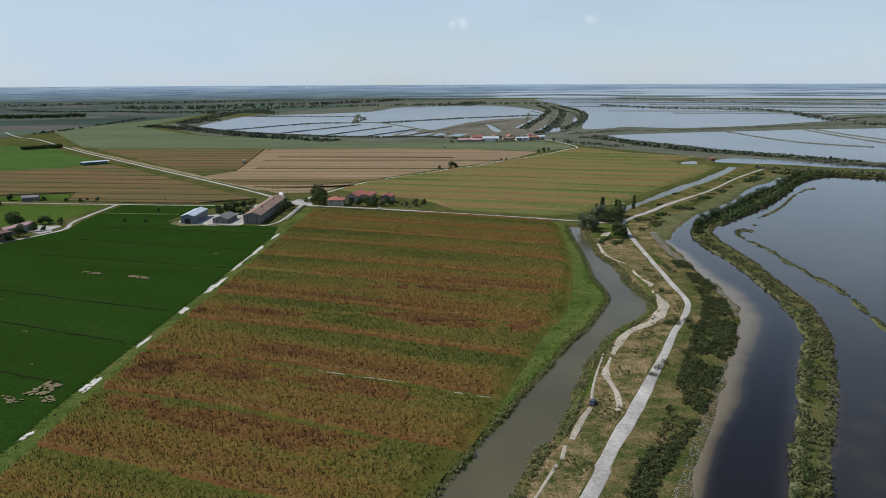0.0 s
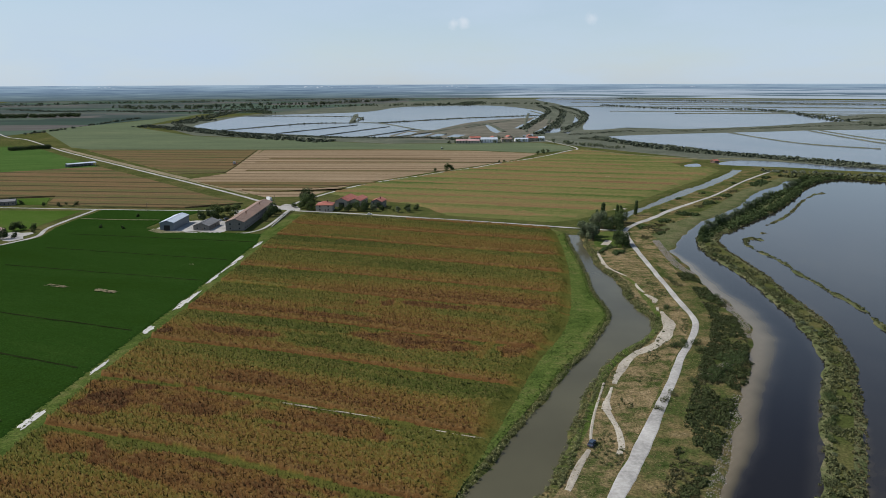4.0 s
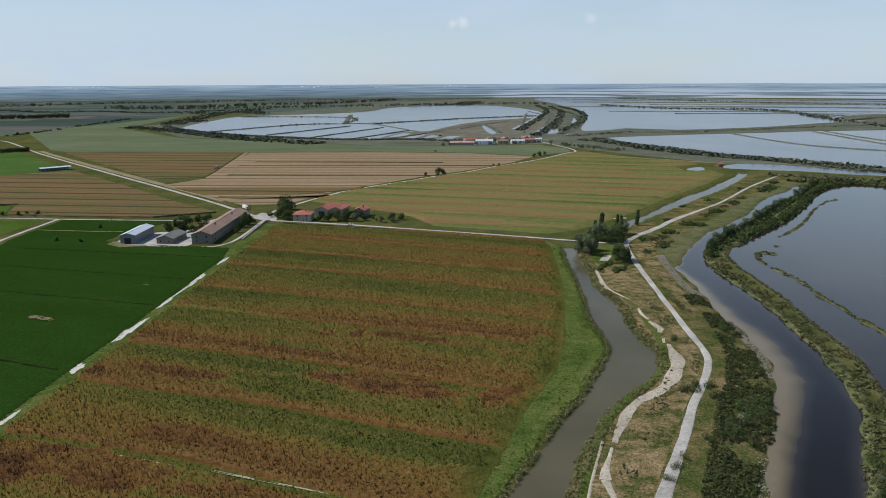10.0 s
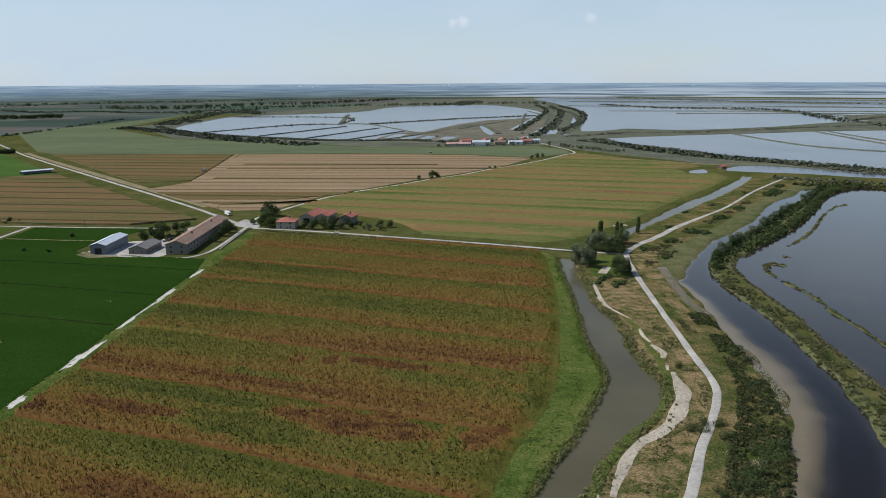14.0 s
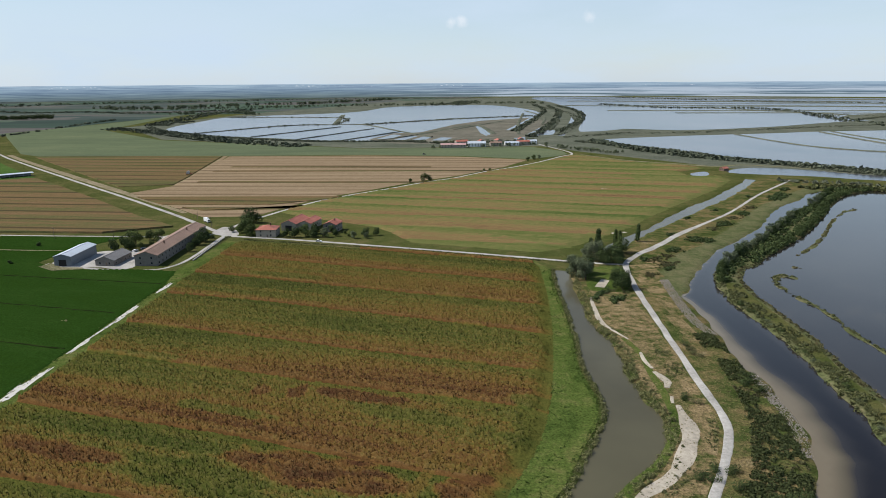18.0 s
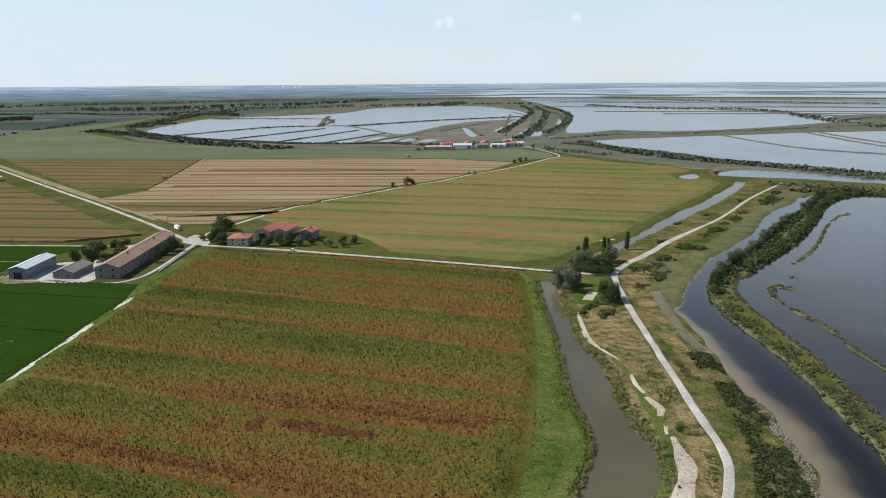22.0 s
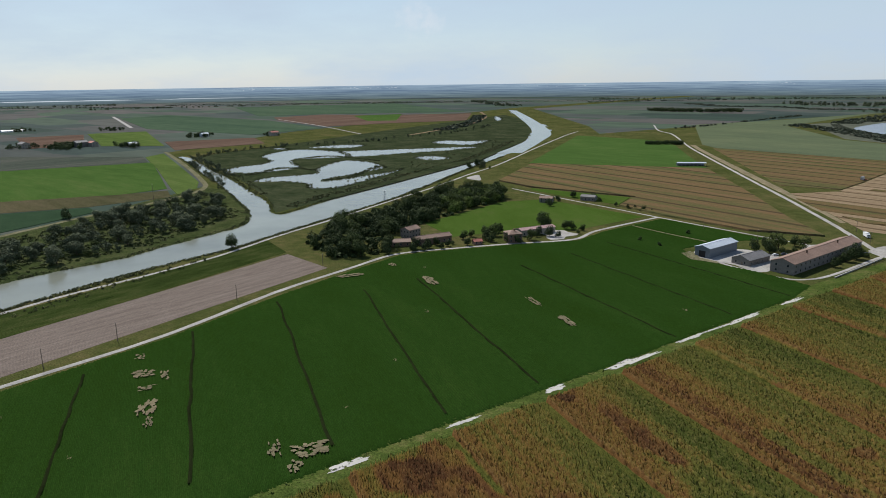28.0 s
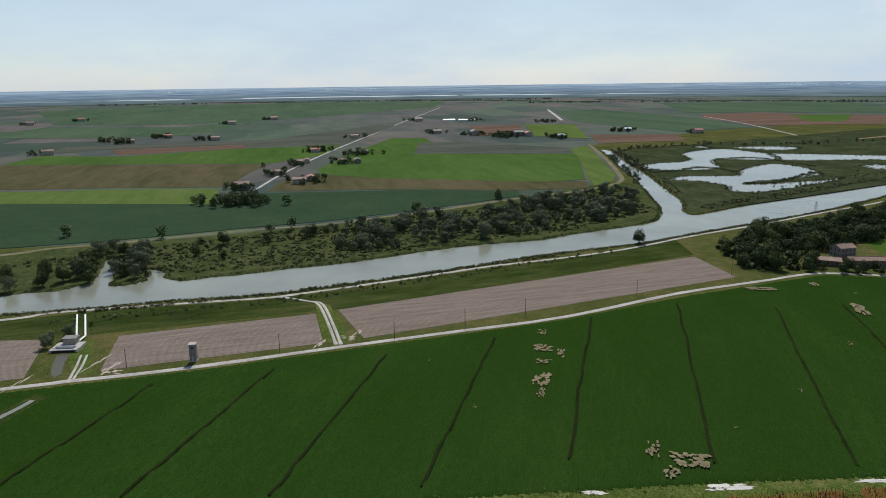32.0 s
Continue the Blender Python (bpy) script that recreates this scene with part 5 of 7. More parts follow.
def horizon_ring():
    m = bpy.data.materials.new("painted_far_haze")
    m.use_nodes = True
    t = m.node_tree
    t.nodes.clear()
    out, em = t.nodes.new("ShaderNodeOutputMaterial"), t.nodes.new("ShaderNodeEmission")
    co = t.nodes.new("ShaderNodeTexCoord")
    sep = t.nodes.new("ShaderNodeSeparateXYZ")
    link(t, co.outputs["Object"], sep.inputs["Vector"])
    # self-lit wall: distance haze painted as blue that pales upwards
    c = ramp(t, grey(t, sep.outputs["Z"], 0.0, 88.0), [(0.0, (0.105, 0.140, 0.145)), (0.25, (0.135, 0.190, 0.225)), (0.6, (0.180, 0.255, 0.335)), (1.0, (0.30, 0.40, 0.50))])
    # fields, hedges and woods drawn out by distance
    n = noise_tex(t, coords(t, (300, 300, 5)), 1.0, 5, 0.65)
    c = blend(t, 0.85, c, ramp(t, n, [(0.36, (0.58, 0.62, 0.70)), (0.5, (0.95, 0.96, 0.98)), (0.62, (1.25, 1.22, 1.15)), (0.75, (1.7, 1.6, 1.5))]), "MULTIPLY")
    # the outer lagoon's water, painted with sky gleam, and reed banks in the north-east
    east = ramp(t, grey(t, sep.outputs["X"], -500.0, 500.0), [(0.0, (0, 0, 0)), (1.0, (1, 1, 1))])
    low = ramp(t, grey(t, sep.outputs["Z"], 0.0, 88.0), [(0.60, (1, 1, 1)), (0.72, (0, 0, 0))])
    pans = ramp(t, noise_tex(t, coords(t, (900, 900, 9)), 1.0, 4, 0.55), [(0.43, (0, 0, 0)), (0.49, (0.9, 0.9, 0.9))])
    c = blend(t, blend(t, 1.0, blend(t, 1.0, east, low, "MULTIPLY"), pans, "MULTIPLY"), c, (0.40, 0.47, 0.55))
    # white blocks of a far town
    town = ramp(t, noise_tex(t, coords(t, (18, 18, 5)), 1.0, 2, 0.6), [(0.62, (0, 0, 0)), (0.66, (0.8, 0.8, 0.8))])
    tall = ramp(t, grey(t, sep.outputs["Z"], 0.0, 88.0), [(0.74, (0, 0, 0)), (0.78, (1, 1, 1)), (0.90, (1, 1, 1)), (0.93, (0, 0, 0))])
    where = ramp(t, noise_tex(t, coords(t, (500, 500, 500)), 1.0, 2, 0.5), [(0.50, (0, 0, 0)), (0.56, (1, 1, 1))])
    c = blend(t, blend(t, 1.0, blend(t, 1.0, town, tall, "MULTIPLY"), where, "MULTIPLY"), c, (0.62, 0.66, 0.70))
    # a far river's shine, painted as a bright band in the west
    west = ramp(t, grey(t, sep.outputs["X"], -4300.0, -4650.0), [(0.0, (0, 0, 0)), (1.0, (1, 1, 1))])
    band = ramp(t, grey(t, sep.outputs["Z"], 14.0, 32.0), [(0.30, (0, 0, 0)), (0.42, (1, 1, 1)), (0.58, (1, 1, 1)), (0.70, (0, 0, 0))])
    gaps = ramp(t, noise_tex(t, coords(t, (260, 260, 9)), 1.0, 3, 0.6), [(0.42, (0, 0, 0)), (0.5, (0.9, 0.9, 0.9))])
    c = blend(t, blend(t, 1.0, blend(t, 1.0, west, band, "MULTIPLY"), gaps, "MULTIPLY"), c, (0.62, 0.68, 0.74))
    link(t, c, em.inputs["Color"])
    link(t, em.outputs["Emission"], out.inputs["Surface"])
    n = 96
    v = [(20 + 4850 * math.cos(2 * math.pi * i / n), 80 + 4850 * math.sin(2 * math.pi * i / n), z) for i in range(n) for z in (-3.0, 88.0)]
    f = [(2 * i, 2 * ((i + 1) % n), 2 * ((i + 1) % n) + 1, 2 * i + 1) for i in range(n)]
    return tagged(arrays("backdrop", v, f, m), "glowing backdrop painted with hazy blue distance", "backdrop", kind="structure")


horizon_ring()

# ---- plants ----


def leaf_cloud(rng, blobs, count, size, flat=0.7):
    """Small leaf clumps round the shells of several blobs: corners and faces."""
    w = np.array([b[3] * b[3] for b in blobs])
    pick = rng.choice(len(blobs), count, p=w / w.sum())
    c = np.array([b[:3] for b in blobs])[pick]
    r = np.array([[b[3], b[3], b[4]] for b in blobs])[pick]
    d = rng.normal(size=(count, 3))
    d /= np.linalg.norm(d, axis=1)[:, None]
    p = c + d * r * rng.uniform(0.68, 1.06, (count, 1))
    n = d * (1.0, 1.0, 1.15) + (0, 0, 0.35) + rng.normal(0, 0.45, (count, 3))
    n /= np.linalg.norm(n, axis=1)[:, None]
    a = np.cross(n, rng.normal(size=(count, 3)))
    a /= np.linalg.norm(a, axis=1)[:, None]
    b = np.cross(n, a)
    s = rng.uniform(0.6, 1.3, (count, 1)) * size
    k = s * rng.uniform(0.5, 0.9, (count, 1))
    v = np.stack([p - a * s, p - b * k + n * 0.15 * s, p + a * s, p + b * k - n * 0.15 * s], 1).reshape(-1, 3)
    return v, np.arange(count * 4).reshape(-1, 4)


def stem(bm, a, b, r0, r1, n=6):
    a, b = Vector(a), Vector(b)
    q = (b - a).to_track_quat("Z", "Y").to_matrix()
    rings = [[bm.verts.new(p + q @ Vector((r * math.cos(2 * math.pi * i / n), r * math.sin(2 * math.pi * i / n), 0))) for i in range(n)] for p, r in ((a, r0), (b, r1))]
    for i in range(n):
        bm.faces.new((rings[0][i], rings[0][(i + 1) % n], rings[1][(i + 1) % n], rings[1][i]))
    bm.faces.new(rings[1])


def make_tree(kind, h, seed, leaf, name="tree", label="leafy tree", count=2400, size=0.185):
    rng = np.random.default_rng(seed)
    top = new(name)
    bm = bmesh.new()
    lean = rng.normal(0, 0.03, 2) * h
    stem(bm, (0, 0, -0.3), (lean[0], lean[1], h * 0.5), h * 0.028, h * 0.016)
    blobs = []
    if kind == "column":
        for k in range(6):
            z = h * (0.16 + 0.145 * k)
            blobs.append((lean[0] * k / 5, lean[1] * k / 5, z, h * (0.13 - 0.012 * abs(k - 2)), h * 0.13))
        stem(bm, (lean[0], lean[1], h * 0.5), (lean[0], lean[1], h * 0.9), h * 0.016, h * 0.006)
    elif kind == "bush":
        for k in range(6):
            a = rng.uniform(0, 6.28)
            blobs.append((h * 0.5 * math.cos(a), h * 0.5 * math.sin(a), h * rng.uniform(0.25, 0.55), h * rng.uniform(0.35, 0.55), h * rng.uniform(0.3, 0.42)))
        for k in range(3):
            stem(bm, (0, 0, 0), blobs[k][:3], h * 0.03, h * 0.01, 5)
    else:
        blobs.append((lean[0], lean[1], h * 0.52, h * 0.30, h * 0.40))
        for k in range(8):
            a = k * 0.785 + rng.uniform(-0.4, 0.4)
            r, z = h * rng.uniform(0.16, 0.30), h * rng.uniform(0.20, 0.78)
            blobs.append((lean[0] + r * math.cos(a), lean[1] + r * math.sin(a), z, h * rng.uniform(0.15, 0.23), h * rng.uniform(0.14, 0.20)))
            if k % 2 == 0:
                stem(bm, (lean[0] * 0.7, lean[1] * 0.7, h * 0.34), blobs[-1][:3], h * 0.012, h * 0.004, 5)
    part("trunk", bm, BARK, top)
    v, f = leaf_cloud(rng, blobs, count, size * h / 7)
    v[:, 2] = np.maximum(v[:, 2], 0.05)
    arrays("crown", v, f, leaf, top)
    return tagged(top, label, name if name in ("tree", "bush", "poplar") else "tree")


def place(x, y, s=1.0, turn=0.0, z=None, sz=None):
    g = float(ground_z(np.array([x]), np.array([y]))[0]) if z is None else z
    return Matrix.Translation((x, y, g)) @ Matrix.Rotation(turn, 4, "Z") @ Matrix.Diagonal((s, s, sz or s, 1))


TREES = [make_tree("round", 7, 11, LEAF, label="round leafy green tree"), make_tree("round", 7, 12, LEAF_DARK, label="dense dark green leafy tree"), make_tree("round", 7, 13, LEAF_GREY, label="soft grey-green leafy willow tree"), make_tree("round", 7, 14, LEAF, label="broad leafy green tree")]
POPLARS = [make_tree("column", 9, 21, LEAF_DARK, "poplar", "slender dark green columnar poplar"), make_tree("column", 9, 22, LEAF, "poplar", "slender green columnar poplar")]
BUSHES = [make_tree("bush", 2.2, 31, SCRUB, "bush", "low dense green shrub", 800, 0.34), make_tree("bush", 2.2, 32, LEAF_DARK, "bush", "low dark green shrub", 800, 0.34), make_tree("bush", 2.2, 33, LEAF_GREY, "bush", "low silvery grey shrub", 800, 0.34)]
used = {}


def plant(kinds, x, y, h, rng, group, which=None, squash=1.0):
    """Stands one of the built plants at (x, y); the first use moves the built one itself."""
    k = kinds[int(rng.integers(len(kinds)))] if which is None else kinds[which]
    base = {id(t): 7.0 for t in TREES} | {id(t): 9.0 for t in POPLARS} | {id(t): 2.2 for t in BUSHES}
    s = h / base[id(k)]
    m = place(x, y, s, float(rng.uniform(0, 6.28)), sz=s * squash)
    if id(k) not in used:
        used[id(k)] = True
        k.matrix_basis = m
        k["group"] = group
        return k
    ob = copy_thing(k, m)
    ob["group"] = group
    return ob


rng = np.random.default_rng(7)
# trees round the picnic place at the bend
for x, y, h, kinds, w in ((126, 571, 9, POPLARS, 0), (131, 572, 10, POPLARS, 0), (133, 569, 8, POPLARS, 1), (150, 603, 8, POPLARS, 1), (153, 600, 7, POPLARS, 0), (167, 608, 7.5, POPLARS, 0),
                          (121, 560, 6.5, TREES, 2), (126, 556, 7, TREES, 2), (134, 560, 6.5, TREES, 1), (139, 556, 6, TREES, 1), (143, 566, 6.5, TREES, 3), (130, 549, 6, TREES, 1), (138, 548, 5.5, TREES, 1), (148, 575, 6, TREES, 3),
                          (108, 520, 6.5, TREES, 2), (112, 513, 6.5, TREES, 2), (115, 525, 6, TREES, 1), (110, 530, 5.5, TREES, 1),
                          (127, 503, 6, TREES, 1), (128, 494, 6, TREES, 1), (131, 499, 4.5, TREES, 1)):
    plant(kinds, x, y, h * (1.5 if kinds is TREES else 1.3), rng, "trees at the bend", w)
for x, y, h, w in ((104, 308, 2.4, 1), (105.5, 311, 2.0, 1), (134, 402, 2.2, 0), (158, 560, 2.2, 0), (168, 612, 2.5, 0), (122, 490, 2.0, 0), (128, 487, 2.2, 0), (118, 487, 1.8, 0)):
    plant(BUSHES, x, y, h, rng, "bushes beside the track", w)

# tree row on the long island
for x, y in smooth_line(ISLAND_L[18:-1], 6.5):
    plant([TREES[0], TREES[2], TREES[1]], x + rng.uniform(1.5, 3.0), y - rng.uniform(0, 1.5), rng.uniform(3.8, 6.4), rng, "trees on the lagoon island")
for x, y in smooth_line(ISLAND_L[2:18], 4):
    if rng.random() < 0.7:
        plant([BUSHES[0], BUSHES[2], BUSHES[1]], x + rng.uniform(2.0, 4.5), y - rng.uniform(0, 2), rng.uniform(1.5, 3.3), rng, "bushes on the lagoon island")

# woods along the far river bank and by the farmsteads
WOOD_NORTH = [(-520, 100), (-532, 112), (-575, 240), (-660, 350), (-690, 396), (-640, 408), (-560, 378), (-515, 338), (-484, 284), (-460, 209), (-428, 130), (-455, 108)]


def tree_belt(name, spots, hs, leaf, label, seed, count=150):
    """Trees too many to count, as one mesh: stems and crowns of leaf clumps."""
    r = np.random.default_rng(seed)
    vs, fs, k = [], [], 0
    zs = ground_z(spots[:, 0], spots[:, 1])
    for (x, y), z in zip(spots, zs):
        h = r.uniform(*hs)
        blobs = [(x, y, z + h * 0.46, h * 0.34, h * 0.42)]
        for a in r.uniform(0, 6.28, 4):
            blobs.append((x + h * 0.24 * math.cos(a), y + h * 0.24 * math.sin(a), z + h * r.uniform(0.2, 0.75), h * 0.22, h * 0.19))
        v, f = leaf_cloud(r, blobs, count, h * (0.05 if count > 200 else 0.078))
        w = h * 0.02
        v = np.vstack([v, [(x - w, y, z), (x + w, y, z), (x, y + w, z), (x, y, z + h * 0.6)]])
        n = len(v)
        vs.append(v)
        fs.append(np.vstack([f, [(n - 4, n - 3, n - 2, n - 1)]]) + k)
        k += len(v)
    return tagged(arrays(name, np.vstack(vs), np.vstack(fs), leaf), label, "trees", kind="stuff")


far_crowns = random_in(WOOD_NORTH, 240, rng)
tree_belt("riverside_woods", far_crowns[80:][near_dist(LEVEE_LINE, far_crowns[80:, 0], far_crowns[80:, 1], 40.0) > 20], (6.0, 10.5), LEAF_GREY, "dense grey-green riverside willow wood", 41, 420)
for x, y in far_crowns[:80]:
    if near_dist(LEVEE_LINE, np.array([x]), np.array([y]), 40.0)[0] > 16 + 10 * rng.random():
        plant([TREES[2], TREES[2], TREES[0]], x, y, rng.uniform(7, 12), rng, "woods on the river bank", squash=0.85)
WOOD_SOUTH = [(-356, 367), (-350, 395), (-352, 408), (-372, 408), (-394, 440), (-407, 468), (-425, 520), (-441, 555), (-446, 600), (-505, 650), (-530, 645), (-513, 560), (-485, 500), (-440, 408), (-410, 374)]
SUNNY_WOOD = [(-424, 520), (-441, 555), (-446, 600), (-498, 645), (-512, 620), (-475, 547)]


def clear_of_houses(spots):
    return spots[[all(math.hypot(x - a, y - b) > r for a, b, r in ((-383, 438, 12), (-360, 432, 15), (-369, 419, 11), (-352, 446, 14))) for x, y in spots]]


for x, y in clear_of_houses(random_in(WOOD_SOUTH, 45, rng)):
    plant([TREES[0], TREES[1], TREES[3]], x, y, rng.uniform(8, 13), rng, "wood beside the farmsteads")
tree_belt("farm_wood", clear_of_houses(random_in(WOOD_SOUTH, 230, rng)), (6, 12), LEAF_DARK, "dense dark green wood beside the farmsteads", 42, 420)
tree_belt("sunny_wood", random_in(SUNNY_WOOD, 80, rng), (8, 12), SUNNY_LEAF, "bright yellow-green tree crowns of the wood", 48, 420)
for x, y, h, k in ((-349, 478, 5, 1), (-347, 490, 6, 1), (-344, 496, 5, 0), (-346, 504, 6, 1), (-312, 503, 7, 3), (-306, 525, 4, 1), (-309, 530, 4, 0), (-345, 548, 8, 1), (-322, 550, 6, 1), (-318, 553, 6, 1), (-309, 556, 5, 0), (-318, 486, 6, 1), (-311, 489, 5, 1), (-340, 418, 5, 1), (-338, 426, 4, 1), (-344, 408, 6, 0), (-334, 438, 4, 1), (-337, 446, 4, 1), (-400, 616, 6, 1), (-408, 622, 5, 1), (-418, 668, 6, 1), (-385, 668, 4, 1), (-330, 660, 4, 1), (-323, 662, 4, 0), (-340, 662, 3, 1), (-250, 604, 3, 1), (-241, 556, 2.5, 1),
                   (-478, 14, 9, 0), (-473, 31, 9, 1), (-476, 62, 6, 1), (-500, 74, 9, 0), (-494, 94, 8, 1), (-488, 88, 7, 2), (-548, 196, 9, 1), (-640, 262, 8, 1), (-593, 178, 5, 1), (-665, 745, 8, 1), (-678, 770, 9, 1), (-686, 786, 8, 1), (-420, -16, 9, 2), (-428, -8, 8, 2), (-414, -24, 9, 1), (-402, -20, 7, 2), (-446, -30, 9, 1), (-438, -22, 8, 0), (-456, -18, 8, 1), (-410, -10, 6, 2)):
    plant(TREES, x, y, h, rng, "trees beside farms and river", k)
for x, y, h in ((-433, 328, 9), (-366, -66, 7), (-375, -52, 8), (-384, -44, 9), (-394, -34, 10), (-398, -60, 9), (-408, -45, 8), (-392, -80, 8), (-380, -28, 7), (-388, -4, 7), (-394, 2, 8), (-400, -12, 7), (-404, 6, 8), (-410, -4, 9), (-650, 752, 9), (-653, 759, 8), (-647, 765, 7), (-430, 40, 5), (-440, 20, 6)):
    plant([TREES[2], TREES[1], TREES[0]], x, y, h, rng, "trees on the river bank")
for x, y, h in ((-392, -37, 9), (-418, -43, 10), (-432, -46, 8), (-446, -45, 9), (-460, -42, 8), (-444, -17, 9), (-393, -12, 7), (-414, -17, 6), (-416, -11, 6), (-404, -38, 8), (-452, -22, 7)):
    plant([TREES[2], TREES[1]], x, y, h, rng, "trees at the creek")
# trees round the farms
for x, y, h, k in ((-192, 592, 8, 1), (-188, 600, 9, 1), (-182, 592, 9, 1), (-183, 606, 11, 3), (-177, 598, 9, 0), (-172, 606, 8, 0), (-172, 618, 9, 3), (-180, 622, 8, 1), (-141, 628, 11, 0), (-139, 617, 10, 1), (-140, 606, 9, 1), (-141, 596, 8, 0), (-139, 587, 6, 1), (-136, 626, 7, 0),
                   (-128, 648, 11, 0), (-121, 645, 14, 0), (-115, 639, 13, 3), (-118, 653, 12, 1), (-111, 634, 9, 3), (-128, 688, 9, 1), (-121, 683, 13, 1),
                   (-84, 630, 9, 1), (-77, 628, 11, 1), (-70, 631, 12, 3), (-63, 629, 11, 1), (-56, 628, 9, 2), (-64, 640, 12, 1), (-51, 640, 9, 1), (-78, 640, 10, 0), (-48, 632, 7, 1), (-33, 624, 7, 2), (-26, 632, 9, 1), (-18, 634, 8, 1), (-38, 630, 7, 0), (-25, 624, 6, 2), (-42, 640, 8, 0),
                   (-331, 472, 7, 0), (-334, 480, 8, 1), (-327, 478, 7, 1), (-340, 492, 9, 3), (-317, 514, 9, 0), (-312, 522, 8, 1), (-304, 545, 7, 0), (-346, 468, 7, 1), (-341, 432, 7, 1), (-345, 442, 6, 1), (-352, 414, 9, 0), (-338, 545, 12, 1), (-345, 424, 8, 1), (-356, 408, 9, 1), (-339, 452, 6, 0), (-348, 402, 8, 1), (-362, 412, 9, 3), (-310, 556, 5, 1), (-330, 458, 6, 1), (-322, 520, 6, 2),
                   (-412, 640, 6, 1), (-398, 676, 6, 1), (-420, 642, 7, 0), (-330, 655, 4, 0), (-345, 658, 4, 1), (-360, 660, 4, 1), (-260, 560, 3, 1)):
    plant(TREES, x, y, h * (0.62 if x > -100 else 0.85), rng, "trees round the farms", k)
# trees beside the village road
for x, y, h in ((10, 912, 8), (16, 918, 6), (83, 1003, 6), (90, 1008, 6), (150, 1110, 5), (160, 1122, 6), (170, 1134, 5), (-5, 905, 4)):
    plant(TREES, x, y, h, rng, "trees beside the village road")


def scatter(name, spots, size, leaf, label, category, count=10, seed=5, tall=1.0, blade=0.5):
    """Many small plants as one mesh of leaf clumps."""
    r = np.random.default_rng(seed)
    vs, fs, k = [], [], 0
    hs = ground_z(spots[:, 0], spots[:, 1])
    for (x, y), z in zip(spots, hs):
        s = r.uniform(*size)
        v, f = leaf_cloud(r, [(x, y, z + s * 0.4 * tall, s * 0.6, s * 0.5 * tall)], count, s * blade)
        v[:, 2] = np.maximum(v[:, 2], z - 0.05)
        vs.append(v)
        fs.append(f + k)
        k += len(v)
    return tagged(arrays(name, np.vstack(vs), np.vstack(fs), leaf), label, category, kind="stuff")


def off_track(spots):
    return spots[near_dist(TRACK, spots[:, 0], spots[:, 1]) > 3.0]


def along(line, count, rng, spread=(0.0, 2.0)):
    p = smooth_line(line, 3.0)
    i = rng.integers(0, len(p) - 1, count)
    d = p[i + 1] - p[i]
    n = np.stack([-d[:, 1], d[:, 0]], 1) / np.maximum(np.linalg.norm(d, axis=1), 1e-6)[:, None]
    return p[i] + d * rng.uniform(0, 1, (count, 1)) + n * rng.uniform(*spread, (count, 1))


scatter("canal_reeds", np.vstack([along(CANAL_L, 1100, rng, (-0.3, 1.6)), along(CANAL_R[::-1], 1700, rng, (-4.0, 0.3))]), (0.6, 1.3), REED, "reed fringe on the canal banks", "reeds", 26, 5, 1.3, 0.2)
SCRUB_BAND = [(142, 426), (141, 406), (141, 390), (138, 372), (136, 357), (130, 336), (121, 313), (113, 300), (107, 287), (100, 272), (89, 248), (80, 228), (74, 216), (64, 197), (56, 184), (50, 172), (28, 125), (44, 125), (58, 172), (66, 184), (74, 196), (84, 211), (94, 228), (104, 248), (114, 266), (122, 276), (130, 292), (136, 309), (139, 320), (145, 345), (148, 360), (148, 372), (148, 382), (150, 406), (151, 425)]


def patches(spots, size, keep, seed):
    """Keeps the spots where a broad random pattern is high."""
    n = value_noise(spots[:, 0] / size, spots[:, 1] / size, seed)
    return spots[n > keep]


scatter("levee_scrub", patches(random_in(SCRUB_BAND, 3300, rng), 9.0, 0.32, 71), (0.6, 1.9), DARK_SCRUB, "dense dark green scrub on the levee slope", "scrub", 36, 6, 0.8, 0.2)
scatter("levee_brush", patches(random_in(SCRUB_BAND, 2600, rng), 7.0, 0.55, 72), (0.4, 1.2), SHORE, "dry brown brush on the levee slope", "scrub", 22, 61, 0.7, 0.28)
scatter("levee_sprigs", off_track(np.vstack([patches(along([(128, 405), (124, 361), (116, 330), (100, 300), (76, 252), (56, 212), (34, 168)], 1500, rng, (-9, 1)), 11.0, 0.62, 73), patches(along([(110, 480), (106, 420), (104, 345), (86, 305), (60, 262), (44, 222), (24, 180)], 1500, rng, (-6, 2)), 10.0, 0.55, 74)])), (0.3, 1.0), SCRUB, "scattered green shrubs in the levee grass", "scrub", 14, 62, 0.8, 0.3)
for x, y, h, w in ((109, 313, 2.5, 1), (107.5, 308, 2.3, 1), (114.5, 311, 2.8, 1), (113, 304, 3.0, 1), (123, 292, 4.2, 1), (120, 288, 4.0, 1), (126, 297, 3.8, 1), (111, 278, 3.8, 1), (115, 282, 3.8, 1), (107, 274, 3.2, 1), (118, 295, 3.2, 1), (99, 272, 2.4, 1), (117, 360, 2.4, 1), (119.5, 356, 2.2, 0), (133.5, 411, 2.5, 1), (134.5, 406, 2.0, 1), (136, 399, 1.8, 0), (88, 262, 2.2, 0), (84, 256, 2.2, 0), (80, 250, 2.0, 0), (143, 372, 3.0, 1), (146, 366, 3.0, 1), (147, 377, 2.6, 1)):
    plant(BUSHES, x, y, h, rng, "large bushes on the levee", w)
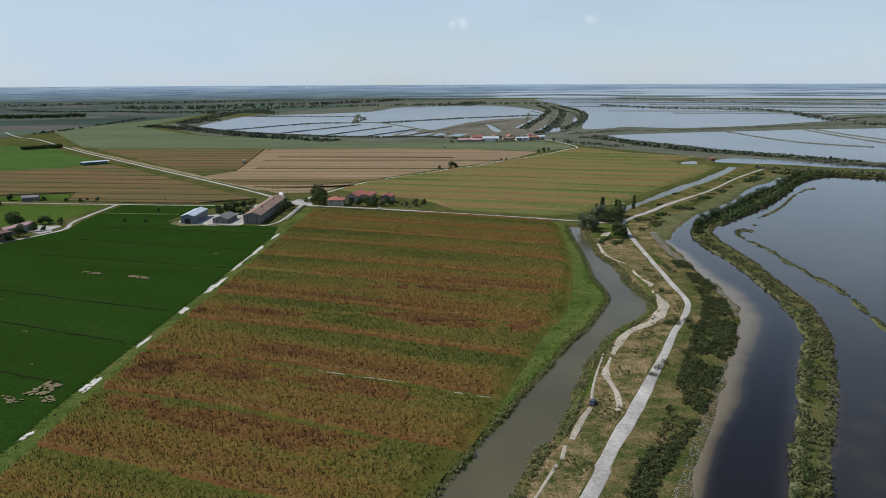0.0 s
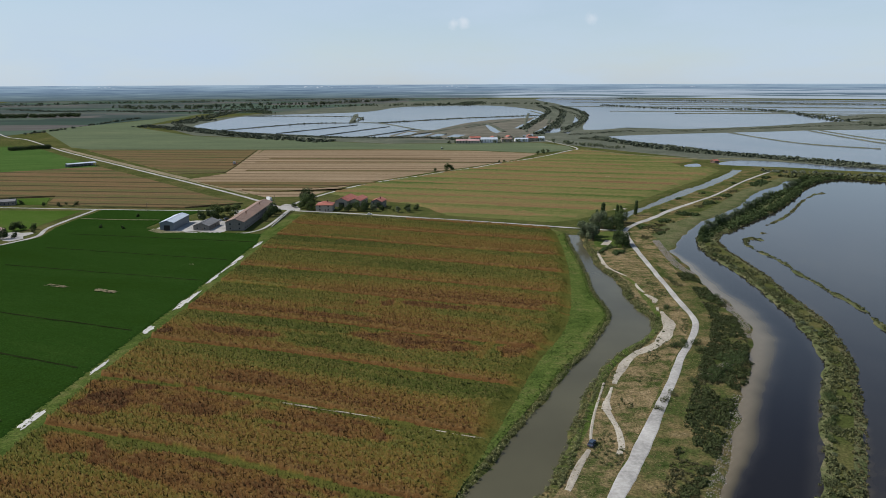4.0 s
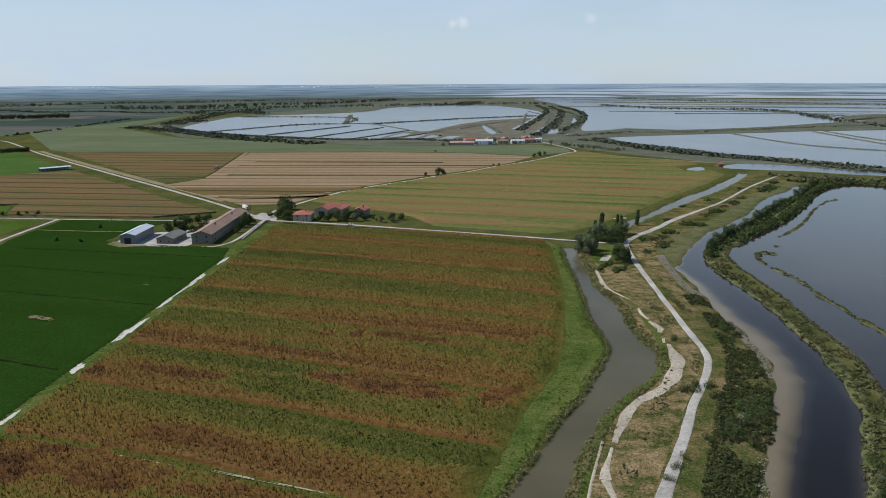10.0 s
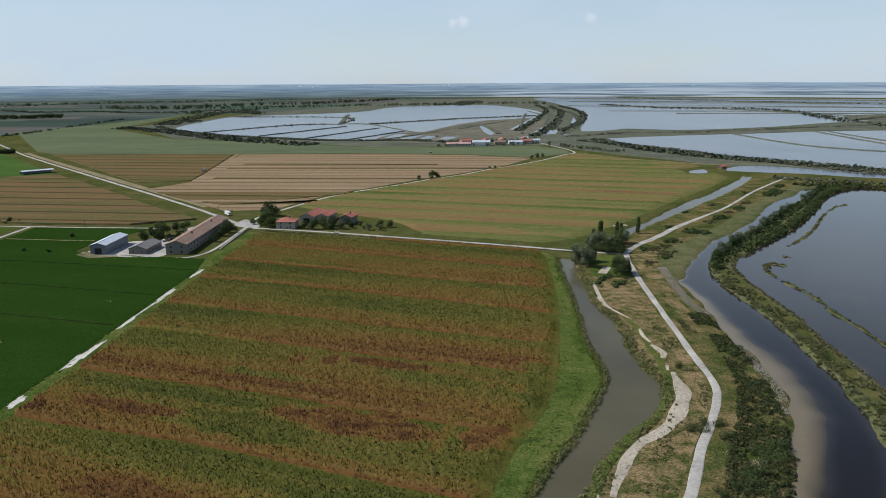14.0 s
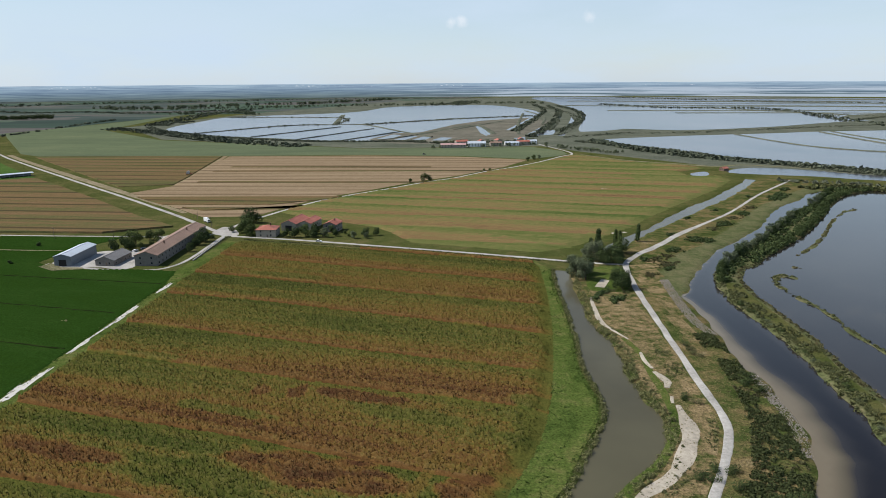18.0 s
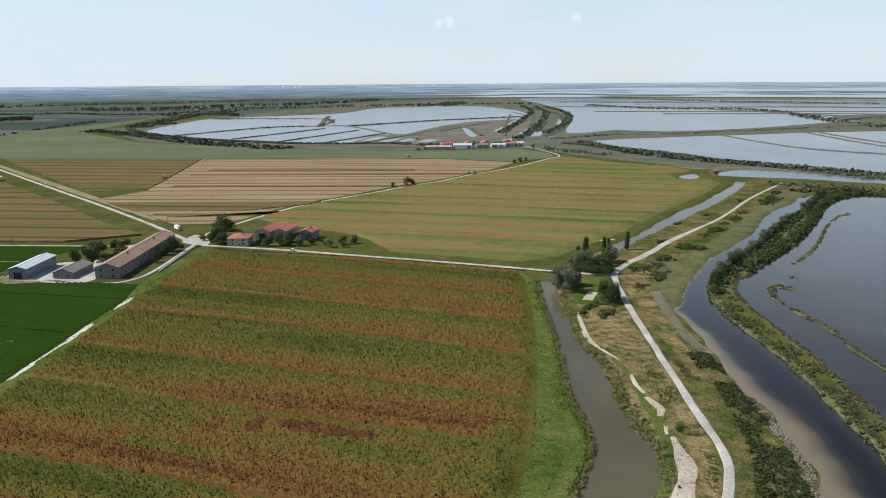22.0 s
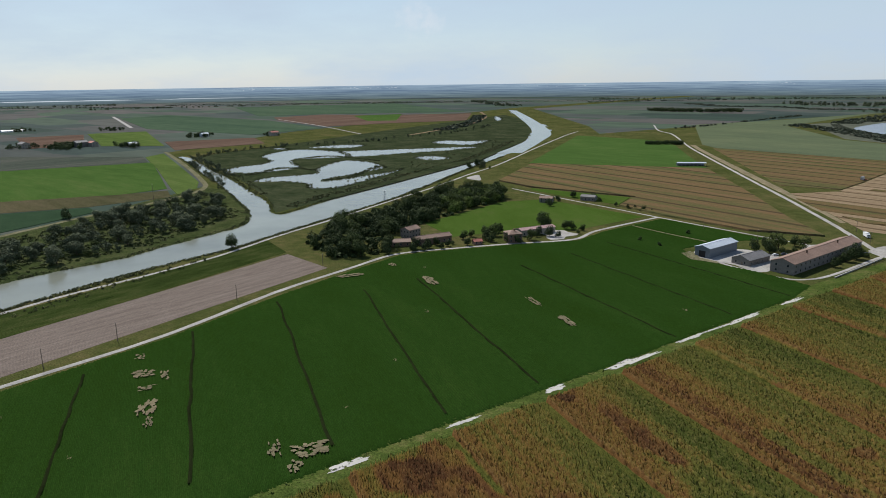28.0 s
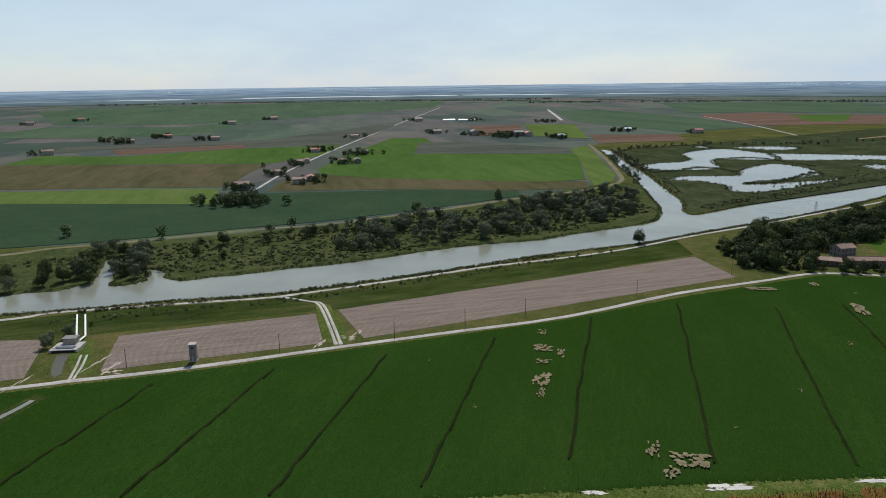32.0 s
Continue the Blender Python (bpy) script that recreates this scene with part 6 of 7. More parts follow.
def clumps(spots, rng):
    """Plants packed inside small ovals drawn out along the levee."""
    out = []
    for x, y, a, b in spots:
        n = int(a * b * 0.9) + 6
        q = rng.normal(0, 0.5, (n, 2)) * (a, b)
        c, t = math.cos(radians(55)), math.sin(radians(55))
        out.append(np.stack([x + q[:, 0] * c - q[:, 1] * t, y + q[:, 0] * t + q[:, 1] * c], 1))
    return np.vstack(out)


scatter("levee_bushes", clumps(((208, 612, 9, 5), (216, 607, 7, 4), (184, 582, 8, 4), (249, 665, 10, 5), (283, 707, 8, 5), (266, 724, 6, 2), (357, 799, 16, 7), (345, 784, 14, 6), (324, 794, 5, 2), (157, 556, 3, 2), (166, 535, 4, 3), (423, 898, 9, 4), (114, 485, 9, 2.5), (121, 475, 6, 3), (196, 628, 4, 2), (230, 690, 4, 2), (380, 838, 9, 4)), rng), (1.2, 2.6), LEAF_DARK, "dark scrub patches on the marsh bank", "scrub", 34, 7, 0.8, 0.24)
scatter("levee_brown_brush", clumps(((165, 556, 8, 5), (168, 545, 9, 5), (152, 522, 6, 4), (175, 566, 6, 4), (236, 650, 8, 4), (268, 690, 7, 4), (300, 735, 9, 4)), rng), (0.8, 1.8), SHORE, "brown brush on the levee slope", "scrub", 26, 77, 0.7, 0.26)
scatter("island_scrub", np.vstack([along(ISLAND_L[1:], 900, rng, (-4, 0.5)), patches(along(ISLAND_L[2:19], 1500, rng, (-11, -2)), 8.0, 0.45, 78)]), (0.6, 1.7), SCRUB, "green scrub along the lagoon island", "scrub", 26, 8, 0.9, 0.26)
scatter("island_shore_scrub", along(ISLAND_R[:-1], 1500, rng, (-3.5, 0.3)), (0.5, 1.3), SHORE, "olive and brown shore scrub on the lagoon island", "scrub", 20, 18, 0.8, 0.28)
scatter("island_wood_scrub", np.vstack([along(ISLAND_L[18:], 700, rng, (-10, -1)), along(ISLAND_R[:11], 700, rng, (-10, -0.5))]), (1.2, 3.0), LEAF_DARK, "undergrowth of the island trees", "scrub", 24, 19, 1.0, 0.26)
tree_belt("island_trees", along(ISLAND_R[:10], 170, rng, (-7, -1.5)), (2.6, 4.6), LEAF_DARK, "dense dark trees on the island arm", 49, 420)
scatter("islet_scrub", np.vstack([along(CHAIN, 300, rng, (-1.0, 1.0)), along(CHAIN[:4], 60, rng, (-2.5, 2.5))]), (0.5, 1.4), SCRUB, "scrub on thin islets", "scrub", 22, 9, 0.7, 0.28)
scatter("spit_brush", np.vstack([along(SPIT, 260, rng, (-1.0, 1.0)), random_in([(241, 536), (246, 536), (248, 542), (243, 542)], 16, rng)]), (0.5, 1.3), SHORE, "dead brown brush on a thin spit", "scrub", 20, 99, 0.6, 0.28)
scatter("river_reeds", np.vstack([along(RIVER_S[:18], 5200, rng, (-6.5, 0.3)), along(RIVER_N[5:], 3600, rng, (-4, 0.5))]), (0.5, 1.4), BANK_REED, "reeds along the river banks", "reeds", 16, 10, 0.9, 0.24)
thicket_spots = random_in([(-430, -104), (-468, -26), (-529, 105), (-600, 255), (-690, 385), (-560, 395), (-480, 286), (-455, 209), (-415, 118), (-390, 17)], 3000, rng)
thicket_spots = thicket_spots[~inside(grown(river_poly, 2.0), thicket_spots[:, 0], thicket_spots[:, 1])]
thicket_spots = thicket_spots[near_dist(LEVEE_LINE, thicket_spots[:, 0], thicket_spots[:, 1]) > 5]
scatter("bank_thicket", thicket_spots, (1.0, 3.4), THICKET, "dense thicket under the river trees", "scrub", 26, 12, 0.35, 0.22)
scatter("wood_undergrowth", random_in(WOOD_SOUTH, 800, rng), (1.5, 3.5), LEAF_DARK, "undergrowth of the farm wood", "scrub", 14, 13)
scatter("pond_reeds", np.vstack([along(q + [q[0]], 40 + 24 * len(q), rng, (-3.5, 3.5)) for q in POND_RINGS] + [along(q, n, rng, (-5, 5)) for q, n in (([(-833, 478), (-810, 507), (-849, 569), (-788, 589)], 260), ([(-703, 549), (-705, 590), (-776, 677)], 260), ([(-935, 628), (-943, 690), (-880, 705), (-826, 709)], 260), ([(-1000, 743), (-930, 720), (-900, 700)], 120))]), (1.0, 2.4), BANK_REED, "dark reeds round the wetland ponds", "reeds", 22, 63, 0.6, 0.22)
scatter("fen_thicket", np.vstack([along([(-552, 440), (-575, 470), (-640, 600), (-745, 815), (-930, 1090)], 900, rng, (0, 14)), along([(-640, 450), (-800, 488), (-1080, 545), (-1150, 720)], 500, rng, (-2, 14)), random_in([(-560, 470), (-640, 600), (-730, 800), (-920, 1080), (-1000, 1060), (-800, 760), (-640, 500)], 300, rng)]), (1.0, 2.4), SCRUB, "reed fringe of the wetland", "scrub", 22, 14, 0.8, 0.24)
tree_belt("wetland_trees", np.vstack([along([(-1090, 540), (-1160, 700), (-1130, 860), (-1180, 1100), (-1300, 1350)], 90, rng, (-16, 16)), along([(-800, 482), (-960, 515), (-1090, 535)], 30, rng, (2, 16)), along([(-700, 432), (-760, 450), (-1000, 500)], 40, rng, (0, 10))]), (4, 8), LEAF_GREY, "willows round the wetland ponds", 43)
DYKES = [([(-642, 2364), (-278, 2289), (-245, 1959)], 120), ([(-172, 1952), (63, 2189), (311, 2353)], 260), ([(-508, 1672), (-368, 1925), (-245, 1959)], 60), ([(272, 1506), (404, 1598), (523, 1603), (704, 1671), (972, 1777), (1400, 1900)], 600), ([(277, 1417), (398, 1226), (437, 1106), (491, 1026), (546, 943), (680, 850), (1000, 690)], 1700), ([(426, 3083), (454, 2566), (399, 2067), (312, 1705), (267, 1578)], 500), ([(345, 2067), (270, 1720)], 150),
         ([(-700, 1900), (-628, 1780), (-527, 1660), (-410, 1560), (-205, 1450), (0, 1440)], 1300), ([(680, 3800), (1250, 3650), (2000, 3150)], 300), ([(1150, 2040), (1400, 2200), (1900, 2250)], 700), ([(560, 3200), (1000, 2900), (1180, 2500), (1300, 2120)], 300),
         ([(400, 900), (470, 870), (560, 815), (700, 740)], 320), ([(-20, 1420), (60, 1400), (190, 1420)], 200)]
scatter("dyke_scrub", np.vstack([along(l, c, rng, (-9, 9)) for l, c in DYKES]), (1.6, 4.2), FAR_SCRUB, "scrub and reeds on distant dykes, greyed by painted haze", "scrub", 13, 15, 0.8, 0.38)
# grey leaf on the avenue as painted haze, paler than near trees
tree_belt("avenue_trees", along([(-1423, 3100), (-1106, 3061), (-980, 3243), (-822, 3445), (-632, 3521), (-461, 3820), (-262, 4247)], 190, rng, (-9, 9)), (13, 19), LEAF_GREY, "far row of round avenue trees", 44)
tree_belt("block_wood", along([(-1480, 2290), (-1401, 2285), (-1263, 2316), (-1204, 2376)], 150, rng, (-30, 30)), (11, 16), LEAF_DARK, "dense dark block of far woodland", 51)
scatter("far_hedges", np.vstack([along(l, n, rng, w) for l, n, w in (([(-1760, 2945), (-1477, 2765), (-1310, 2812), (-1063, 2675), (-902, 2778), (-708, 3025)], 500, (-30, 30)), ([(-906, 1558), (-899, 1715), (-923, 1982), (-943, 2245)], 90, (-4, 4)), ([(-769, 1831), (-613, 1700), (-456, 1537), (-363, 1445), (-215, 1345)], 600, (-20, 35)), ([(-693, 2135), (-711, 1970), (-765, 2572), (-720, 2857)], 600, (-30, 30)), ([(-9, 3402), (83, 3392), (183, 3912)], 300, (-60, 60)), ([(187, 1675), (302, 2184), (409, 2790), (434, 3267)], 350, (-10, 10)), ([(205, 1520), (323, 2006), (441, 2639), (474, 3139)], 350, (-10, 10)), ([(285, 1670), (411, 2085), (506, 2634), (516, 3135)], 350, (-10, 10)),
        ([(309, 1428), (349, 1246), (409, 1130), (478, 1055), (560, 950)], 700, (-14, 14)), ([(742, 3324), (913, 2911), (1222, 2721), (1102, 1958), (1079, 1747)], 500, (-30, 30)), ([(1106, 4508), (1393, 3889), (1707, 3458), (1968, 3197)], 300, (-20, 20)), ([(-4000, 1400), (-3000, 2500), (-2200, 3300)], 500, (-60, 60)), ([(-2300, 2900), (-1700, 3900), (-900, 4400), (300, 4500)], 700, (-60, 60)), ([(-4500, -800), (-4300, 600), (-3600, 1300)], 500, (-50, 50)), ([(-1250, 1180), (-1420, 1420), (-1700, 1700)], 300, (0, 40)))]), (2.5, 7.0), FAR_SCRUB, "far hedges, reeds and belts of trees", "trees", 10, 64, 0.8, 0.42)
# far belts also get the grey leaf to paint in haze
tree_belt("far_woods", np.vstack([along([(-1300, 3000), (-900, 3060), (-300, 3300), (200, 3500), (500, 3450)], 260, rng, (-60, 60)), along([(-900, 2560), (-700, 2620), (-600, 2500)], 60, rng, (-30, 30)), along([(-2600, 3300), (-1900, 3700), (-1000, 4200)], 160, rng, (-40, 40)), along([(-2200, 2300), (-2900, 2700)], 120, rng, (-50, 50)), along([(-3600, 900), (-3300, 1900), (-2900, 2600)], 160, rng, (-40, 40)), along([(-4300, -1500), (-4400, -300), (-4300, 1200)], 200, rng, (-60, 60))]), (8, 14), LEAF_GREY, "far belts of woodland, greyed by painted haze", 45)
tree_belt("field_hedge", along([(-712, 1190), (-668, 1232)], 60, rng, (-6, 6)), (6, 9), LEAF_DARK, "dense dark hedge block beside the road", 46)
tree_belt("farm_groves", np.vstack([np.array([(x + dx, y + dy) for x, y, n in ((-745, -10, 5), (-880, 0, 4), (-800, 52, 4), (-985, 95, 5), (-975, 25, 4), (-1180, 45, 14), (-1110, 115, 9), (-1464, 95, 4), (-1490, -215, 9), (-1580, -335, 12), (-1430, -370, 8), (-1500, -420, 8), (-1225, -435, 4), (-2090, -300, 12), (-2310, -210, 8), (-2090, 255, 10), (-1560, 270, 6), (-1480, 350, 8), (-1450, 415, 26), (-1365, 505, 14), (-1515, 690, 14), (-1425, 815, 6), (-2230, -925, 10), (-2430, -850, 10), (-1400, 400, 10), (-1900, 606, 8), (-2060, 420, 8), (-658, 5, 14), (-651, 22, 8), (-662, -8, 8)) for dx, dy in rng.normal(0, 13, (n * 2, 2))]), np.array([(-631, 262), (-583, 177), (-523, 74), (-516, -96), (-500, -20), (-510, 60)])]), (7, 13), LEAF_DARK, "dark groves round the far farmhouses", 47)
tree_belt("village_trees", np.vstack([along([(10, 1310), (60, 1325), (130, 1340), (190, 1365)], 40, rng, (-14, 2)), along([(20, 1380), (110, 1400), (200, 1420)], 60, rng, (-16, 16)), along([(200, 1330), (250, 1260), (300, 1200)], 40, rng, (-10, 10))]), (4, 8), LEAF_GREY, "grey-green trees round the village", 50)
scatter("north_shore_scrub", along([(404, 836), (440, 848), (470, 832), (520, 795), (700, 695)], 500, rng, (-2, 14)), (1.5, 4.0), SCRUB, "scrub on the lagoon's far shore", "scrub", 12, 16)
scatter("rough_grass", off_track(np.vstack([random_in([(0, 105), (34, 190), (58, 265), (104, 325), (109, 420), (128, 485), (130, 421), (117, 332), (77, 253), (36, 169), (8, 105)], 5000, rng), along([(36, 160), (61, 215), (106, 304), (126, 361), (138, 476)], 3000, rng, (-14, -2))])), (0.18, 0.4), TUFT, "rough dry grass tufts on the levee", "grass", 5, 17, 0.8, 0.5)

scatter("verge_weeds", np.vstack([along([(x - 2.5, y) for x, y in CANAL_L[1:]], 1300, rng, (-1.0, 1.6)), patches(along(MAIZE_EDGE, 1600, rng, (-9.0, 2.0)), 9.0, 0.5, 75)]), (0.3, 0.75), WEED, "tall green weeds between maize and canal", "weeds", 10, 20, 0.8, 0.32)
scatter("margin_weeds", along([(-135.5, 150), (-133, 285), (-129, 370), (-126, 459), (-123, 520), (-117, 605)], 500, rng, (-2.0, 2.0)), (0.3, 0.8), WEED, "green weeds on the field margin", "weeds", 8, 21, 0.9, 0.3)
scatter("lane_hedge", np.vstack([along([(112, 549), (91, 557), (-2, 590), (-84, 613), (-112, 622)], 900, rng, (-2.0, 0.6)), along([(-128.8, 562), (-127, 600), (-126, 634)], 160, rng, (-1.5, 1.5))]), (0.35, 0.95), SCRUB, "low scrubby hedge along the lane", "scrub", 14, 22, 0.9, 0.3)
scatter("levee_shrubs", np.vstack([along([(-318, -20), (-330, 60), (-350, 120), (-385, 215), (-420, 300)], 200, rng, (-14, -3)), along([(-318, -10), (-334, 70), (-372, 180), (-402, 262)], 260, rng, (2.0, 4.5))]), (0.6, 2.0), SCRUB, "scattered shrubs on the river levee", "scrub", 18, 23, 0.9, 0.28)

# ---- buildings ----


def striped(name, col, pitch, rough=0.7, metal=0.0, var=0.3, turn=0.0):
    """Roof covering with ribs or tile courses."""
    m, t, b = material(name, rough, 0.3, metal)
    n, n2 = noise_tex(t, coords(t), 0.9, 5, 0.7), noise_tex(t, coords(t), 0.12, 3, 0.5)
    c = ramp(t, blend(t, 0.5, n, n2), [(0.3, tuple(k * (1 - var) for k in col)), (0.7, tuple(min(1, k * (1 + var)) for k in col))])
    w = t.nodes.new("ShaderNodeTexWave")
    w.bands_direction = "Y"
    w.inputs["Scale"].default_value = 0.314
    link(t, coords(t, (pitch, pitch, pitch), turn), w.inputs["Vector"])
    c = blend(t, 0.35, c, ramp(t, w.outputs["Fac"], [(0.0, (0.6, 0.6, 0.6)), (1.0, (1.2, 1.2, 1.2))]), "MULTIPLY")
    link(t, c, b.inputs["Base Color"])
    bump(t, b, w.outputs["Fac"], 0.5, 0.08)
    return m


RED_TILE = striped("red_roof_tiles", (0.36, 0.125, 0.085), 0.5)
OLD_TILE = striped("weathered_roof_tiles", (0.24, 0.155, 0.11), 0.5)
GREY_ROOF = striped("grey_fibre_cement_roof", (0.178, 0.170, 0.162), 0.9)
STEEL_ROOF = striped("pale_steel_roof", (0.55, 0.59, 0.62), 0.6, 0.45, 0.2, 0.08)
PINK_ROOF = striped("faded_pink_roof", (0.40, 0.25, 0.23), 0.8)
PLASTER = plain("pale_plaster", (0.340, 0.302, 0.242), 0.9, 0.2, 0, 0.15, 2.0)
GREY_PLASTER = plain("stained_grey_plaster", (0.203, 0.183, 0.160), 0.9, 0.2, 0, 0.3, 2.0)
BRICK_WALL = plain("weathered_brick", (0.180, 0.116, 0.083), 0.9, 0.2, 0, 0.3, 1.2)
STEEL_WALL = striped("blue_grey_steel_cladding", (0.19, 0.215, 0.24), 0.4, 0.5, 0.3, 0.1)
DARK = plain("dark_opening", (0.018, 0.018, 0.018), 0.6, 0.3, 0, 0.3, 1.0)
GLASS = plain("window_glass", (0.025, 0.03, 0.035), 0.08, 0.5, 0, 0.1, 1.0)
FRAME = plain("window_frame", (0.24, 0.22, 0.19), 0.6, 0.3, 0, 0.1, 0.5)
WOOD = plain("grey_wood", (0.16, 0.125, 0.095), 0.9, 0.15, 0, 0.3, 0.5)
CONCRETE = plain("concrete", (0.36, 0.34, 0.31), 0.9, 0.2, 0, 0.2, 0.8)
STEEL = plain("galvanised_steel", (0.38, 0.39, 0.40), 0.45, 0.5, 0.6, 0.15, 0.4)
WHITE = plain("white_paint", (0.75, 0.75, 0.73), 0.5, 0.4, 0, 0.06, 1.0)
RUBBER = plain("black_rubber", (0.02, 0.02, 0.02), 0.8, 0.2, 0, 0.2, 0.3)
BLUE_CAR = plain("dark_blue_car_paint", (0.05, 0.07, 0.10), 0.25, 0.5, 0.2, 0.1, 1.0)
GREEN_PAINT = plain("dark_green_paint", (0.03, 0.07, 0.03), 0.4, 0.4, 0, 0.15, 0.5)


def box(bm, x0, x1, y0, y1, z0, z1, bevel=0.0):
    r = bmesh.ops.create_cube(bm, size=1.0, matrix=Matrix.Translation(((x0 + x1) / 2, (y0 + y1) / 2, (z0 + z1) / 2)) @ Matrix.Diagonal((x1 - x0, y1 - y0, z1 - z0, 1)))
    if bevel:
        es = list({e for v in r["verts"] for e in v.link_edges})
        bmesh.ops.bevel(bm, geom=es, offset=bevel, segments=2, affect="EDGES", profile=0.5)


def boxes(name, mat, parent, *dims, label="", bevel=0.0):
    bm = bmesh.new()
    for d in dims:
        box(bm, *d, bevel)
    return part(name, bm, mat, parent, label)


def prism(name, mat, parent, outline, a0, a1, plane="xz", label=""):
    """A plan outline pushed through from a0 to a1."""
    bm = bmesh.new()
    put = (lambda u, v, w: (u, w, v)) if plane == "xz" else (lambda u, v, w: (w, u, v))
    lo, hi = [bm.verts.new(put(u, v, a0)) for u, v in outline], [bm.verts.new(put(u, v, a1)) for u, v in outline]
    n = len(outline)
    bm.faces.new(lo)
    bm.faces.new(hi[::-1])
    for i in range(n):
        bm.faces.new((lo[i], hi[i], hi[(i + 1) % n], lo[(i + 1) % n]))
    bmesh.ops.recalc_face_normals(bm, faces=bm.faces)
    return part(name, bm, mat, parent, label)


def house(name, label, x, y, w, l, eave, rise, turn=0.0, wall=None, roof=None, rows=2, every=3.2, chimney=0, door=True, open_sides=False, category="house", hip=0.0, overhang=0.45, big_door=False, window=(0.95, 1.3)):
    """A gabled or hipped building, ridge along its length l, corner at its local origin; windows with frames and panes, doors, roof slopes."""
    wall, roof = wall or PLASTER, roof or RED_TILE
    top = new(name)
    top.matrix_basis = Matrix.Translation((x, y, 0.0)) @ Matrix.Rotation(radians(turn), 4, "Z")
    t = 0.35
    slope = rise / (w / 2)
    if open_sides:
        for px in (0.0, w - 0.3):
            for k in range(int(l // 5) + 1):
                boxes("post", STEEL, top, (px, px + 0.3, min(k * 5.0, l - 0.3), min(k * 5.0, l - 0.3) + 0.3, -0.2, eave))
        boxes("back_wall", wall, top, (0.0, t, 0.3, l - 0.3, -0.2, eave * 0.9))
    else:
        gable = [(0, -0.2), (w, -0.2), (w, eave), (w / 2, eave + rise * (1 - hip)), (0, eave)] if hip < 1 else [(0, -0.2), (w, -0.2), (w, eave), (0, eave)]
        prism("gable_wall", wall, top, gable, 0.0, t)
        prism("gable_wall", wall, top, gable, l - t, l)
        boxes("side_wall", wall, top, (0, t, t, l - t, -0.2, eave))
        boxes("side_wall", wall, top, (w - t, w, t, l - t, -0.2, eave))
    o = overhang
    if hip >= 1:
        bm = bmesh.new()
        d = min(w / 2, l / 2 - 0.5)
        p = [(-o, -o, eave - o * slope), (w + o, -o, eave - o * slope), (w + o, l + o, eave - o * slope), (-o, l + o, eave - o * slope), (w / 2, d, eave + rise), (w / 2, l - d, eave + rise)]
        for lift in (0.0, 0.22):
            v = [bm.verts.new((a, b, c + lift)) for a, b, c in p]
            for f in ((0, 1, 4), (1, 2, 5, 4), (2, 3, 5), (3, 0, 4, 5)):
                bm.faces.new([v[i] for i in f])
        part("roof", bm, roof, top)
        boxes("ridge_cap", roof, top, (w / 2 - 0.15, w / 2 + 0.15, d - 0.1, l - d + 0.1, eave + rise + 0.16, eave + rise + 0.32))
    else:
        for sgn in (-1, 1):
            e = -o if sgn < 0 else w + o
            prism("roof_slope", roof, top, [(w / 2, eave + rise), (w / 2, eave + rise + 0.24), (e, eave - o * slope + 0.24), (e, eave - o * slope)], -o, l + o)
        boxes("ridge_cap", roof, top, (w / 2 - 0.2, w / 2 + 0.2, -o, l + o, eave + rise + 0.14, eave + rise + 0.34))
    if not open_sides:
        floor_h = eave / rows
        ww, wh = window

        def win(axis_, at, along_, z):
            f = boxes("window", FRAME, top, *( ((along_ - ww / 2 - 0.1, along_ + ww / 2 + 0.1, at - 0.05, at + 0.05, z - 0.1, z + wh + 0.1),) if axis_ == "y" else ((at - 0.05, at + 0.05, along_ - ww / 2 - 0.1, along_ + ww / 2 + 0.1, z - 0.1, z + wh + 0.1),) ))
            pane = boxes("pane", GLASS, f, *( ((along_ - ww / 2, along_ + ww / 2, at - 0.07, at + 0.07, z, z + wh),) if axis_ == "y" else ((at - 0.07, at + 0.07, along_ - ww / 2, along_ + ww / 2, z, z + wh),) ))
            return pane
        for r in range(rows):
            z = r * floor_h + min(1.0, floor_h * 0.35)
            for at in (0.0, l):
                for k in range(max(1, int(w // every))):
                    u = w * (k + 0.5) / max(1, int(w // every))
                    if not (big_door and r == 0 and at == 0.0):
                        win("y", at, u, z)
            for at in (0.0, w):
                n = max(1, int(l // every))
                for k in range(n):
                    win("x", at, l * (k + 0.5) / n, z)
        if big_door:
            boxes("barn_door", DARK, top, (w * 0.28, w * 0.72, -0.06, 0.06, 0, min(eave * 0.75, 4.2)))
        elif door:
            boxes("door", WOOD, top, (w * 0.5 - 0.5 + 1.1, w * 0.5 + 0.5 + 1.1, -0.08, 0.05, 0, 2.1))
    for k in range(chimney):
        cy = l * (k + 0.6) / (chimney + 0.2)
        boxes("chimney", BRICK_WALL, top, (w * 0.62, w * 0.62 + 0.7, cy, cy + 0.7, eave, eave + rise + 1.3), (w * 0.62 - 0.1, w * 0.62 + 0.8, cy - 0.1, cy + 0.8, eave + rise + 1.3, eave + rise + 1.45))
    return tagged(top, label, category)


# the barns
house("long_barn", "long weathered brick barn with brown tiled roof", -160, 550, 14, 92, 6.6, 2.4, 0, GREY_PLASTER, OLD_TILE, 2, 5.5, 2, False, category="barn", window=(1.1, 1.3))
house("steel_barn", "tall blue-grey steel barn with pale roof", -210, 550, 10.5, 33, 6.2, 1.5, 0, STEEL_WALL, STEEL_ROOF, 1, 12, 0, False, category="barn", big_door=True, window=(0.1, 0.1))
house("low_barn", "low old barn with a grey sagging roof", -185, 551, 12, 22, 3.6, 2.3, -4, GREY_PLASTER, GREY_ROOF, 1, 5.0, 0, True, category="barn")
